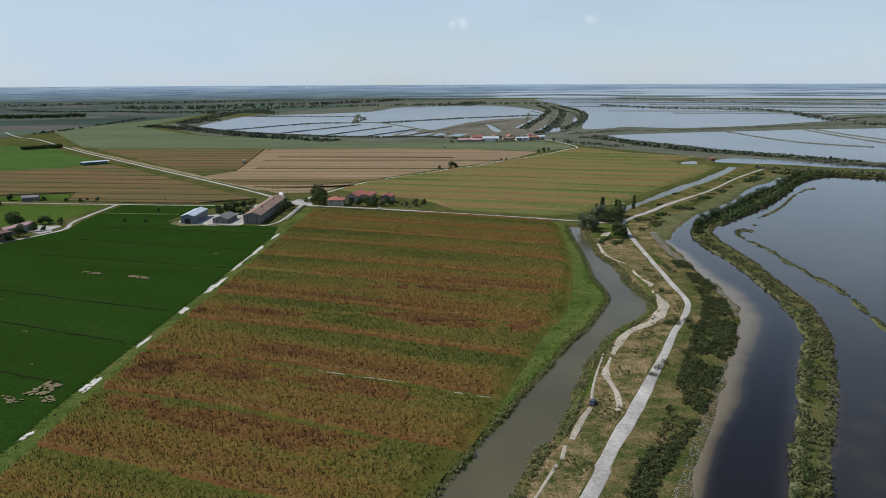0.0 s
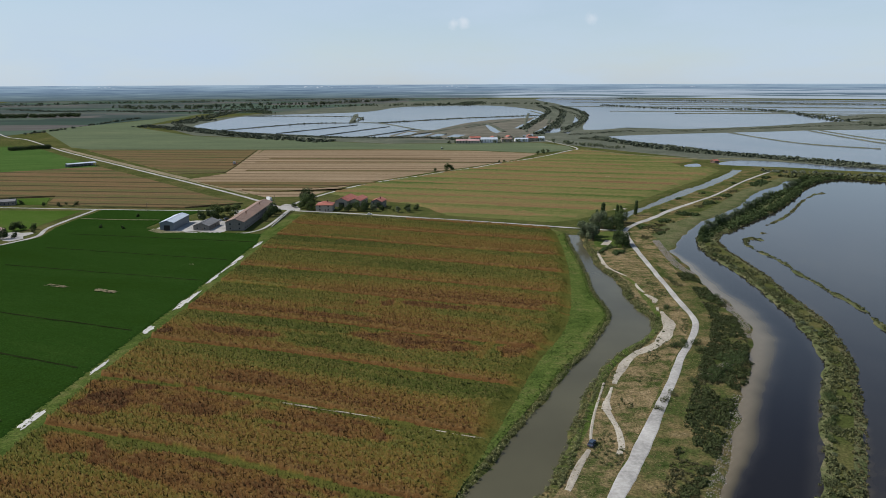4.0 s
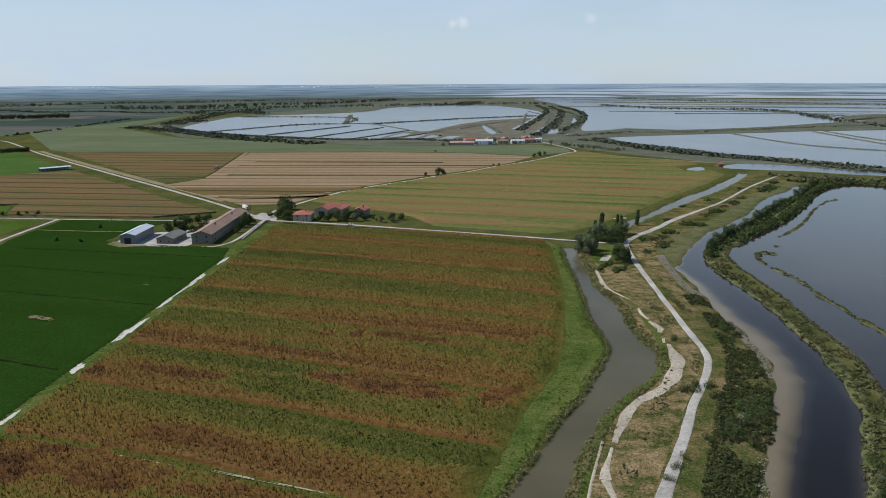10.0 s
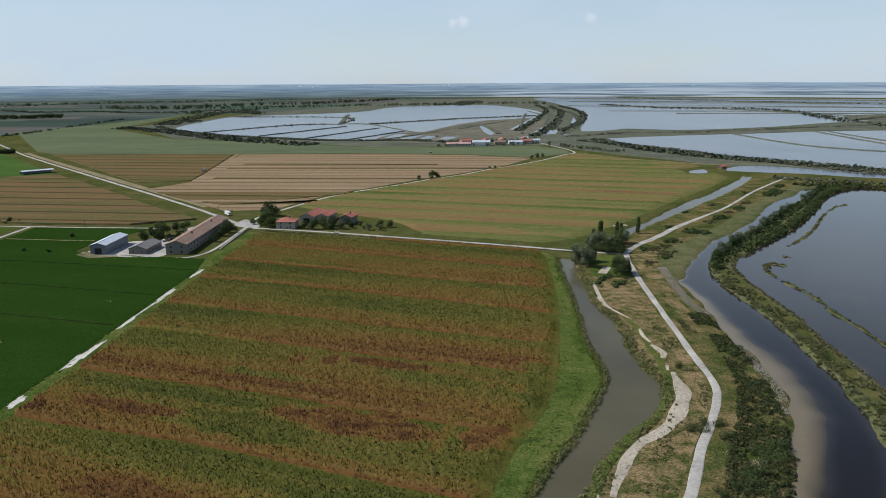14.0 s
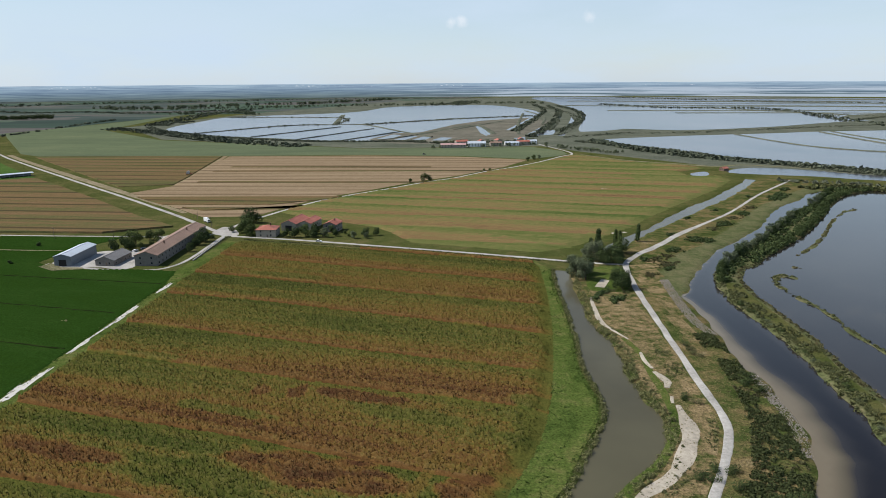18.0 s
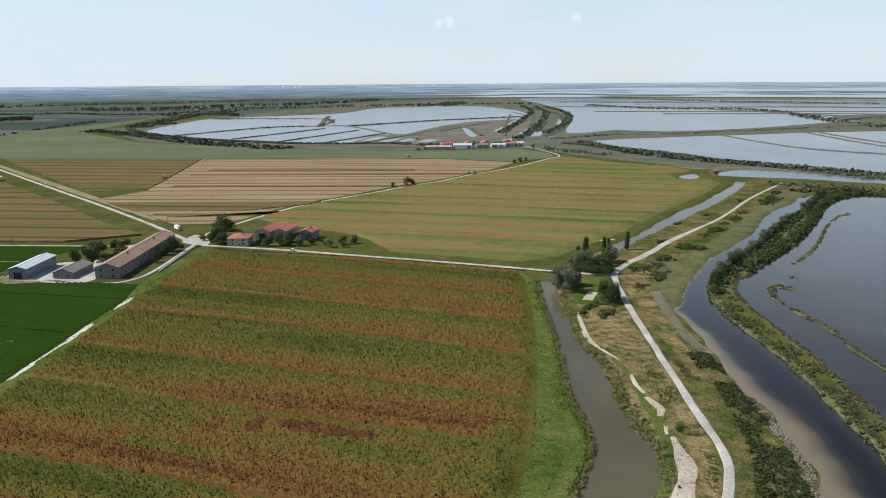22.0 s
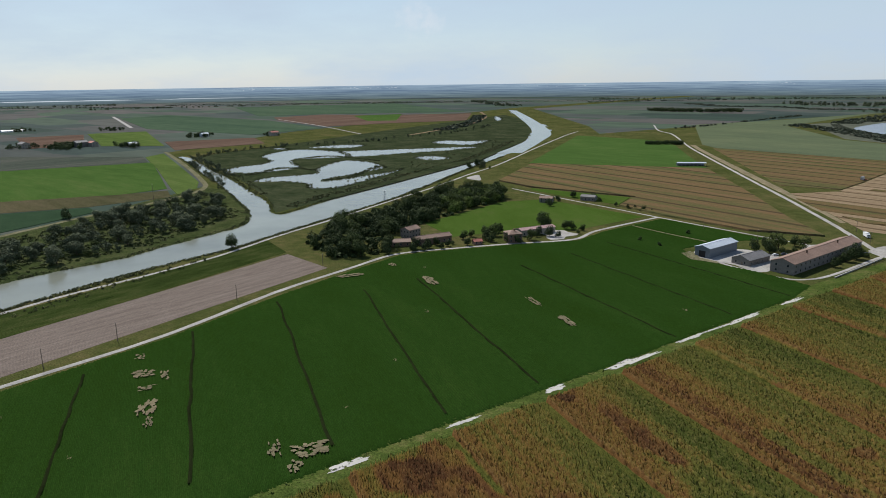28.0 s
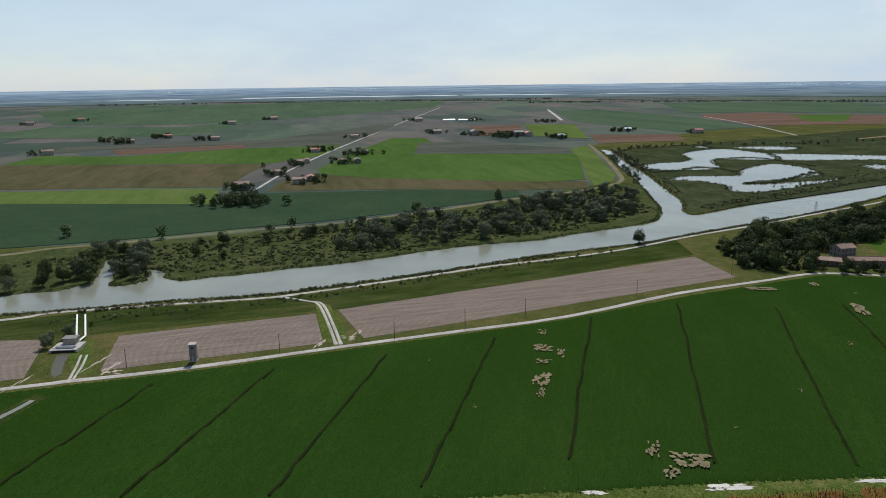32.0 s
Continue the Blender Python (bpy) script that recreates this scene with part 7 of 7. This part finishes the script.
# red-roofed farm at the junction
house("farmhouse", "pale two-storey farmhouse with red hipped roof", -105.5, 629, 14.5, 14, 5.6, 2.3, 0, PLASTER, RED_TILE, 2, 6.0, 1, hip=1.0)
house("red_barn", "pale barn with red tiled roof and dark door", -92, 652, 12, 26, 5.6, 2.6, -12, PLASTER, RED_TILE, 1, 6, 0, False, big_door=True, category="barn")
house("red_barn", "lower pale barn wing with red tiled roof", -79.5, 655, 10, 22, 5.2, 2.0, -12, PLASTER, RED_TILE, 1, 6, 0, False, category="barn")
house("red_house", "tall farmhouse with orange-red tiled roof", -59, 646, 10, 14, 6.0, 2.0, -12, GREY_PLASTER, RED_TILE, 2, 3.4, 1)
# farmsteads along the west road
house("brick_farmhouse", "square brown brick farmhouse with hipped tile roof", -326, 489, 12, 10, 6.4, 1.9, -25, BRICK_WALL, OLD_TILE, 2, 3.2, 1, hip=1.0)
house("long_shed", "long open shed with faded pink roof", -333, 508, 8, 30, 4.4, 1.0, -12, PLASTER, PINK_ROOF, 1, 5, 0, False, category="shed")
house("ruined_house", "old two-storey house with brown tiled roof", -383, 438, 9, 12, 6.2, 1.8, 10, GREY_PLASTER, OLD_TILE, 2, 3.0, 0)
house("ruined_barn", "long derelict brown-roofed barn by the wood", -360, 432, 8, 28, 4.2, 1.6, -8, BRICK_WALL, OLD_TILE, 1, 4.0, 0, False, category="barn")
house("low_shed", "low outbuilding with brown tiled roof", -369, 419, 9, 14, 3.2, 1.4, -30, BRICK_WALL, OLD_TILE, 1, 4.0, 0, category="shed")
house("small_shed", "small red-roofed brick shed by the road", -332, 464, 5, 6, 2.4, 1.2, -20, BRICK_WALL, RED_TILE, 1, 3.0, 0, category="shed")
house("meadow_house", "small grey stone house at the meadow's edge", -424, 630, 8, 12, 4.2, 1.6, -60, GREY_PLASTER, OLD_TILE, 2, 3.5, 0)
house("meadow_house", "small grey house beside the lane", -405, 668, 8, 14, 3.8, 1.5, -70, GREY_PLASTER, GREY_ROOF, 1, 3.5, 0)
house("open_shed", "long open field shed with a white roof", -499, 962, 10, 36, 4.2, 0.8, -45, STEEL_WALL, STEEL_ROOF, open_sides=True, category="shed")
house("canal_hut", "small orange brick hut beside the canal", 372, 992, 7, 9, 3.0, 1.6, -60, BRICK_WALL, RED_TILE, 1, 3.0, 0, category="hut")

# village by the salt pans
for k, (x, y, w, l, e, r, turn, wl, rf, lab) in enumerate(((28, 1322, 16, 42, 5.0, 2.5, -88, PLASTER, PINK_ROOF, "long village store with dusky pink roof"), (52, 1362, 12, 22, 6.5, 2.5, -70, PLASTER, RED_TILE, "village house with red roof"), (74, 1338, 14, 30, 6.0, 3.0, -88, WHITE, STEEL_ROOF, "white village hall with pale roof"),
                                                          (96, 1366, 10, 14, 6.0, 2.2, 10, PLASTER, RED_TILE, "village house with red roof"), (112, 1350, 10, 20, 5.0, 2.0, -80, PLASTER, OLD_TILE, "village house with brown roof"), (128, 1380, 10, 16, 6.0, 2.2, 15, PLASTER, RED_TILE, "village house with red roof"),
                                                          (138, 1352, 12, 24, 5.0, 2.0, -85, WHITE, STEEL_ROOF, "white shed at the village edge"), (160, 1362, 10, 22, 6.0, 2.2, -85, PLASTER, RED_TILE, "village house with red roof"), (168, 1400, 10, 14, 6.5, 2.2, 0, PLASTER, RED_TILE, "tall village house with red roof"), (180, 1378, 10, 16, 5.5, 2.0, -80, WHITE, STEEL_ROOF, "white shed at the village edge"))):
    house("village_house", lab + " beside the pans", x, y, w, l, e, r, turn, wl, rf, 2, 5.0, 0, False)["group"] = "houses of the village"

# farmhouses of the far plain
for k, (x, y, turn, rf, wl, big) in enumerate(((-755, -16, 8, OLD_TILE, GREY_PLASTER, 1.2), (-873, 7, 8, OLD_TILE, PLASTER, 1.0), (-788, 44, 8, OLD_TILE, PLASTER, 1.1), (-800, 60, 98, RED_TILE, GREY_PLASTER, 1.0), (-989, 85, 8, OLD_TILE, PLASTER, 1.0), (-983, 110, 98, GREY_ROOF, GREY_PLASTER, 1.0), (-985, 20, 8, OLD_TILE, PLASTER, 1.1), (-1000, 36, 98, OLD_TILE, PLASTER, 0.9), (-1166, 30, 8, RED_TILE, PLASTER, 1.1), (-1120, 112, 8, GREY_ROOF, GREY_PLASTER, 1.0), (-1464, 85, 8, OLD_TILE, PLASTER, 1.2), (-1480, -206, 20, OLD_TILE, PLASTER, 1.2), (-1568, -327, 20, RED_TILE, GREY_PLASTER, 1.2), (-1440, -365, 20, OLD_TILE, PLASTER, 1.2), (-1219, -428, 20, OLD_TILE, PLASTER, 1.3), (-2060, -290, 20, OLD_TILE, PLASTER, 1.6), (-2300, -205, 20, RED_TILE, PLASTER, 1.6), (-2070, 250, 8, OLD_TILE, PLASTER, 1.6),
                                                (-1551, 265, 12, OLD_TILE, PLASTER, 1.3), (-1470, 345, 100, GREY_ROOF, PLASTER, 1.6), (-1440, 425, 12, GREY_ROOF, GREY_PLASTER, 1.6), (-1415, 452, 100, RED_TILE, PLASTER, 1.4), (-1362, 500, 12, STEEL_ROOF, PLASTER, 1.2), (-1510, 690, 12, STEEL_ROOF, WHITE, 1.2), (-1420, 810, 12, RED_TILE, PLASTER, 1.4), (-2220, -920, 20, OLD_TILE, PLASTER, 1.6), (-2420, -850, 20, RED_TILE, PLASTER, 1.6))):
    house("far_farmhouse", "small farmhouse on the far plain beside trees", x, y, 9 * big, 14 * big, 5.5 * big, 2.0 * big, turn, wl, rf, 2, 4.5, 0, False)["group"] = "farmhouses of the far plain"
for x, y, l in ((-2085, 335, 36), (-2068, 380, 55)):
    house("greenhouse", "long white plastic greenhouse on the far plain", x, y, 12, l, 3.0, 2.0, 10, WHITE, WHITE, 1, 9, 0, False, category="greenhouse")

# ---- poles, pylon, tower, pump ----


def utility_pole(x, y, h=8.5):
    top = new("utility_pole")
    top.location = (x, y, 0)
    bm = bmesh.new()
    stem(bm, (0, 0, -0.3), (0, 0, h), 0.17, 0.11, 8)
    part("pole", bm, WOOD, top)
    boxes("crossarm", WOOD, top, (-0.9, 0.9, -0.07, 0.07, h - 0.7, h - 0.55))
    for k in (-0.8, 0.0, 0.8):
        boxes("insulator", CONCRETE, top, (k - 0.06, k + 0.06, -0.06, 0.06, h - 0.55 if k else h, h - 0.3 if k else h + 0.25))
    return tagged(top, "thin weathered wooden utility pole beside the road", "utility pole", "utility poles beside the road")


for x, y in ((-263, 151), (-253, 101), (-290, 217), (-314, 283), (-345, 352), (-243, 40), (-338, 425), (-277, 185), (-204, 618), (-252, 628), (-150, 667), (-172, 700)):
    utility_pole(x, y)
utility_pole(-691, 351, 16)


def lattice_pylon(x, y, h, w=2.2):
    top = new("lattice_pylon")
    top.location = (x, y, float(ground_z(np.array([x]), np.array([y]))[0]))
    for sx in (-1, 1):
        for sy in (-1, 1):
            bm = bmesh.new()
            stem(bm, (sx * w / 2, sy * w / 2, 0), (sx * 0.3, sy * 0.3, h), 0.10, 0.08, 4)
            part("leg", bm, STEEL, top)
    for k in range(6):
        z0, z1 = h * k / 6, h * (k + 1) / 6
        r0, r1 = w / 2 + (0.3 - w / 2) * k / 6, w / 2 + (0.3 - w / 2) * (k + 1) / 6
        for a, b in (((-1, -1), (1, -1)), ((1, -1), (1, 1)), ((1, 1), (-1, 1)), ((-1, 1), (-1, -1))):
            bm = bmesh.new()
            stem(bm, (a[0] * r0, a[1] * r0, z0), (b[0] * r1, b[1] * r1, z1), 0.05, 0.05, 4)
            part("brace", bm, STEEL, top)
    boxes("platform", STEEL, top, (-0.9, 0.9, -0.9, 0.9, h, h + 0.15))
    return tagged(top, "grey steel lattice pylon at the river bank", "pylon")


lattice_pylon(-527, 520, 10)

tower = new("transformer_tower")
tower.location = (-247.5, 66, 0)
boxes("shaft", GREY_PLASTER, tower, (-1.3, 1.3, -1.3, 1.3, -0.2, 7.6))
boxes("plinth", CONCRETE, tower, (-1.5, 1.5, -1.5, 1.5, -0.1, 0.5))
boxes("roof", CONCRETE, tower, (-1.6, 1.6, -1.6, 1.6, 7.6, 7.9), label="pale concrete cap")
boxes("door", STEEL, tower, (1.28, 1.36, -0.5, 0.5, 0.5, 2.5))
boxes("vent", DARK, tower, (1.28, 1.34, -0.4, 0.4, 5.8, 6.6))
boxes("vent", DARK, tower, (-0.4, 0.4, -1.36, -1.28, 5.8, 6.6))
tagged(tower, "tall narrow grey brick transformer tower by the road", "tower")

pump = new("pump_station")
pump.location = (-269, 6, 0)
boxes("basin", CONCRETE, pump, (-5, 5, -6, 6, -0.3, 1.2))
boxes("basin_mouth", DARK, pump, (4.9, 5.15, -5, 5, -0.3, 0.9))
boxes("pump_house", PLASTER, pump, (-6.5, -2.5, -3.0, 2.5, 1.2, 3.6), label="pale flat-roofed pump house")
boxes("house_roof", GREY_ROOF, pump, (-6.9, -2.1, -3.4, 2.9, 3.6, 3.85))
boxes("trash_rack", STEEL, pump, *[(1.5 + 0.3 * k, 1.6 + 0.3 * k, -4, 4, 1.2, 2.0) for k in range(6)])
boxes("railing", STEEL, pump, (4.8, 4.9, -6, 6, 2.1, 2.2), *[(4.8, 4.9, -6 + 2 * k, -5.9 + 2 * k, 1.2, 2.15) for k in range(7)])
for k in (-2.0, 2.0):
    bm = bmesh.new()
    stem(bm, (-5, k, 0.9), (-14, k, 0.8), 0.45, 0.45, 10)
    stem(bm, (-14, k, 0.8), (-47, k - 13, 0.45), 0.45, 0.45, 10)
    part("pipe", bm, WHITE, pump, "white painted delivery pipe")
tagged(pump, "concrete pump station with white pipes to the river levee", "pump station")
sheet("pump_channel", smooth_line([(-264, 9), (-250, 12), (-240, 15.5), (-236, 14), (-240, 11), (-250, 7.5), (-264, 4)], 4, True), 0.06, CANAL, "stony outlet ditch below the pump", "water")
ribbon("ditch_bank", [(-218, 18), (-212, 15), (-196, 9), (-175, 0)], 7.5, LEVEE, "dark grassy banks of a ditch", "grass", 0.58, ragged=0.4)
ribbon("ditch_water", [(-214, 16), (-208, 14), (-196, 9), (-175, 0)], 2.2, RIVER, "narrow pale ditch", "water", 0.66)
sheet("pump_lawn", [(-275, 5), (-279, 13), (-257, 21), (-240, 27), (-236, 22), (-252, 13)], 0.05, VERGE, "green grass plot beside the pump", "grass")
ribbon("pump_track", [(-233, 21), (-246, 18.5), (-260, 15)], 0.7, GRAVEL, "wheel rut to the pump")
ribbon("pump_track", [(-233, 22.5), (-247, 20.5), (-260, 17.5)], 0.7, GRAVEL, "wheel rut to the pump")
for x, y, h, k in ((-270, -4, 5, 2), (-284, 0, 5, 2), (-278, -6, 4, 2), (-300, 4, 4, 0)):
    plant(TREES, x, y, h, rng, "trees at the pump", k)

# ---- vehicles ----


def wheel(parent, x, y, r=0.33, w=0.22):
    bm = bmesh.new()
    bmesh.ops.create_cone(bm, cap_ends=True, segments=14, radius1=r, radius2=r, depth=w, matrix=Matrix.Translation((x, y, r)) @ Matrix.Rotation(math.pi / 2, 4, "X"))
    tyre = part("wheel", bm, RUBBER, parent)
    bm = bmesh.new()
    bmesh.ops.create_cone(bm, cap_ends=True, segments=12, radius1=r * 0.55, radius2=r * 0.55, depth=w + 0.03, matrix=Matrix.Translation((x, y, r)) @ Matrix.Rotation(math.pi / 2, 4, "X"))
    part("rim", bm, STEEL, tyre)


def car(x, y, turn, paint, label):
    top = new("car")
    top.matrix_basis = Matrix.Translation((x, y, 0.06)) @ Matrix.Rotation(radians(turn), 4, "Z")
    prism("body", paint, top, [(-2.1, 0.3), (2.1, 0.3), (2.1, 0.75), (1.9, 0.9), (1.0, 0.98), (-1.9, 1.0), (-2.1, 0.8)], -0.85, 0.85)
    prism("cabin", GLASS, top, [(-1.75, 0.98), (0.95, 0.96), (0.35, 1.42), (-1.45, 1.44)], -0.72, 0.72, label="dark glazed cabin")
    boxes("roof", paint, top, (-1.4, 0.3, -0.7, 0.7, 1.42, 1.5), bevel=0.03)
    for k in (-0.6, 0.6):
        boxes("headlight", WHITE, top, (2.06, 2.13, k - 0.18, k + 0.18, 0.6, 0.74))
        boxes("tail_light", RED_TILE, top, (-2.13, -2.06, k - 0.15, k + 0.15, 0.65, 0.8))
    for wx in (-1.3, 1.3):
        for wy in (-0.8, 0.8):
            wheel(top, wx, wy)
    return tagged(top, label, "car")


car(52, 226, 62, BLUE_CAR, "dark blue hatchback parked on the grass track")
car(-57, 613.5, -14, WHITE, "small white car on the gravel lane")
car(-176, 588, 70, WHITE, "white car parked in the farmyard")
car(-173, 594, 60, BLUE_CAR, "dark car parked in the farmyard")

lorry = new("lorry")
lorry.matrix_basis = Matrix.Translation((-160, 687, 0.1)) @ Matrix.Rotation(radians(-50), 4, "Z")
boxes("cargo_box", WHITE, lorry, (-4.0, 2.0, -1.2, 1.2, 0.9, 3.4))
boxes("cab", WHITE, lorry, (2.2, 4.0, -1.1, 1.1, 0.6, 2.7), bevel=0.12)
boxes("windscreen", GLASS, lorry, (3.96, 4.04, -0.95, 0.95, 1.6, 2.4))
boxes("chassis", RUBBER, lorry, (-4.0, 4.0, -0.5, 0.5, 0.55, 0.9))
for wx in (-3.0, -1.8, 3.0):
    for wy in (-1.0, 1.0):
        wheel(lorry, wx, wy, 0.48, 0.3)
tagged(lorry, "white box lorry parked beside the junction", "lorry")


def tractor(x, y, turn, label, paint, name="tractor"):
    top = new(name)
    top.matrix_basis = Matrix.Translation((x, y, 0.1)) @ Matrix.Rotation(radians(turn), 4, "Z")
    boxes("bonnet", paint, top, (0.3, 2.4, -0.5, 0.5, 0.9, 1.8), bevel=0.1)
    boxes("cab", GLASS, top, (-1.2, 0.4, -0.8, 0.8, 1.0, 2.7))
    boxes("cab_roof", WHITE, top, (-1.35, 0.5, -0.9, 0.9, 2.7, 2.9))
    boxes("exhaust", RUBBER, top, (0.9, 1.0, 0.35, 0.45, 1.8, 2.9))
    for wx, r in ((-0.9, 0.85), (1.8, 0.55)):
        for wy in (-0.95, 0.95):
            wheel(top, wx, wy, r, 0.45)
    return tagged(top, label, "tractor")


tractor(-195, 597, 30, "dark green tractor with white cab roof in the farmyard", GREEN_PAINT)
tractor(3, 1199, 0, "small dark tractor working on the stubble", GREEN_PAINT)

comb = new("combine_harvester")
comb.matrix_basis = Matrix.Translation((-280, 985, 0.2)) @ Matrix.Rotation(radians(100), 4, "Z")
boxes("hull", STEEL, comb, (-4, 2.2, -1.5, 1.5, 1.2, 3.8), bevel=0.15)
boxes("cab", GLASS, comb, (2.2, 3.8, -1.2, 1.2, 1.6, 3.6))
boxes("grain_tank", CONCRETE, comb, (-2.5, 1.5, -1.3, 1.3, 3.8, 4.5))
boxes("header", RED_TILE, comb, (4.2, 5.8, -3.2, 3.2, 0.3, 1.2))
boxes("feeder", STEEL, comb, (3.4, 4.6, -0.6, 0.6, 0.5, 1.7))
for wx, r in ((1.8, 0.95), (-3.0, 0.6)):
    for wy in (-1.5, 1.5):
        wheel(comb, wx, wy, r, 0.6)
tagged(comb, "grey combine harvester at the edge of the brown field", "combine harvester")

# low wall along the barn lane, picnic pad, rocks
wall = new("low_wall")
boxes("footing", CONCRETE, wall, (-128.6, -127.8, 562, 628, -0.2, 0.35))
boxes("coping", CONCRETE, wall, (-128.5, -127.9, 562, 628, 0.35, 0.75))
tagged(wall, "low crumbling pale wall along the barn lane", "wall")
sheet("picnic_pad", [(114, 499), (121, 514), (125, 511), (119, 497)], 0.09, SAND, "pale gravel pad under the trees", "ground")
sheet("picnic_lawn", smooth_line([(111, 493), (114, 520), (122, 540), (136, 540), (138, 520), (130, 492)], 5, True), 0.055, VERGE, "mown lawn under the trees", "grass")


def rock_bank(name, spots, size, label, seed):
    """Loose pale stones and shells along a shore as one mesh."""
    r = np.random.default_rng(seed)
    base = np.array([(1, 0, 0), (-0.5, 0.87, 0), (-0.5, -0.87, 0), (0, 0, 0.8), (0.1, 0.1, -0.5)])
    tri = np.array([(0, 1, 3), (1, 2, 3), (2, 0, 3), (1, 0, 4), (2, 1, 4), (0, 2, 4)])
    z = ground_z(spots[:, 0], spots[:, 1])
    vs, fs = [], []
    for k, ((x, y), h) in enumerate(zip(spots, z)):
        a, s = r.uniform(0, 6.28), r.uniform(*size)
        q = base * s * r.uniform(0.6, 1.3, base.shape)
        vs.append(np.stack([x + q[:, 0] * math.cos(a) - q[:, 1] * math.sin(a), y + q[:, 0] * math.sin(a) + q[:, 1] * math.cos(a), h + q[:, 2] + s * 0.2], 1))
        fs.append(tri + 5 * k)
    return tagged(arrays(name, np.vstack(vs), np.vstack(fs), STONE), label, "rocks", kind="stuff")


STONE = plain("pale_stone", (0.24, 0.215, 0.185), 0.95, 0.1, 0, 0.3, 0.7)
rock_bank("shore_rocks", np.vstack([along([(58, 160), (70, 181), (82, 204), (97, 232), (112, 262)], 1600, rng, (-3.5, 1.5)), along([(140, 320), (145, 336), (148, 356), (149, 372)], 900, rng, (-2.5, 2.0)), along([(151, 424), (149, 440), (150, 456), (152, 478), (156, 512)], 2200, rng, (-2.5, 2.5)), along([(147, 355), (150, 381)], 400, rng, (-2, 2)), along([(105, 278), (112, 284), (120, 290)], 250, rng, (-2, 2))]), (0.12, 0.38), "pale broken stones along the lagoon shore", 91)
rock_bank("mud_debris", np.vstack([along([(84, 195), (102, 232), (124, 270)], 40, rng, (-8, -3))]), (0.25, 0.5), "white debris on the tidal mud", 92)
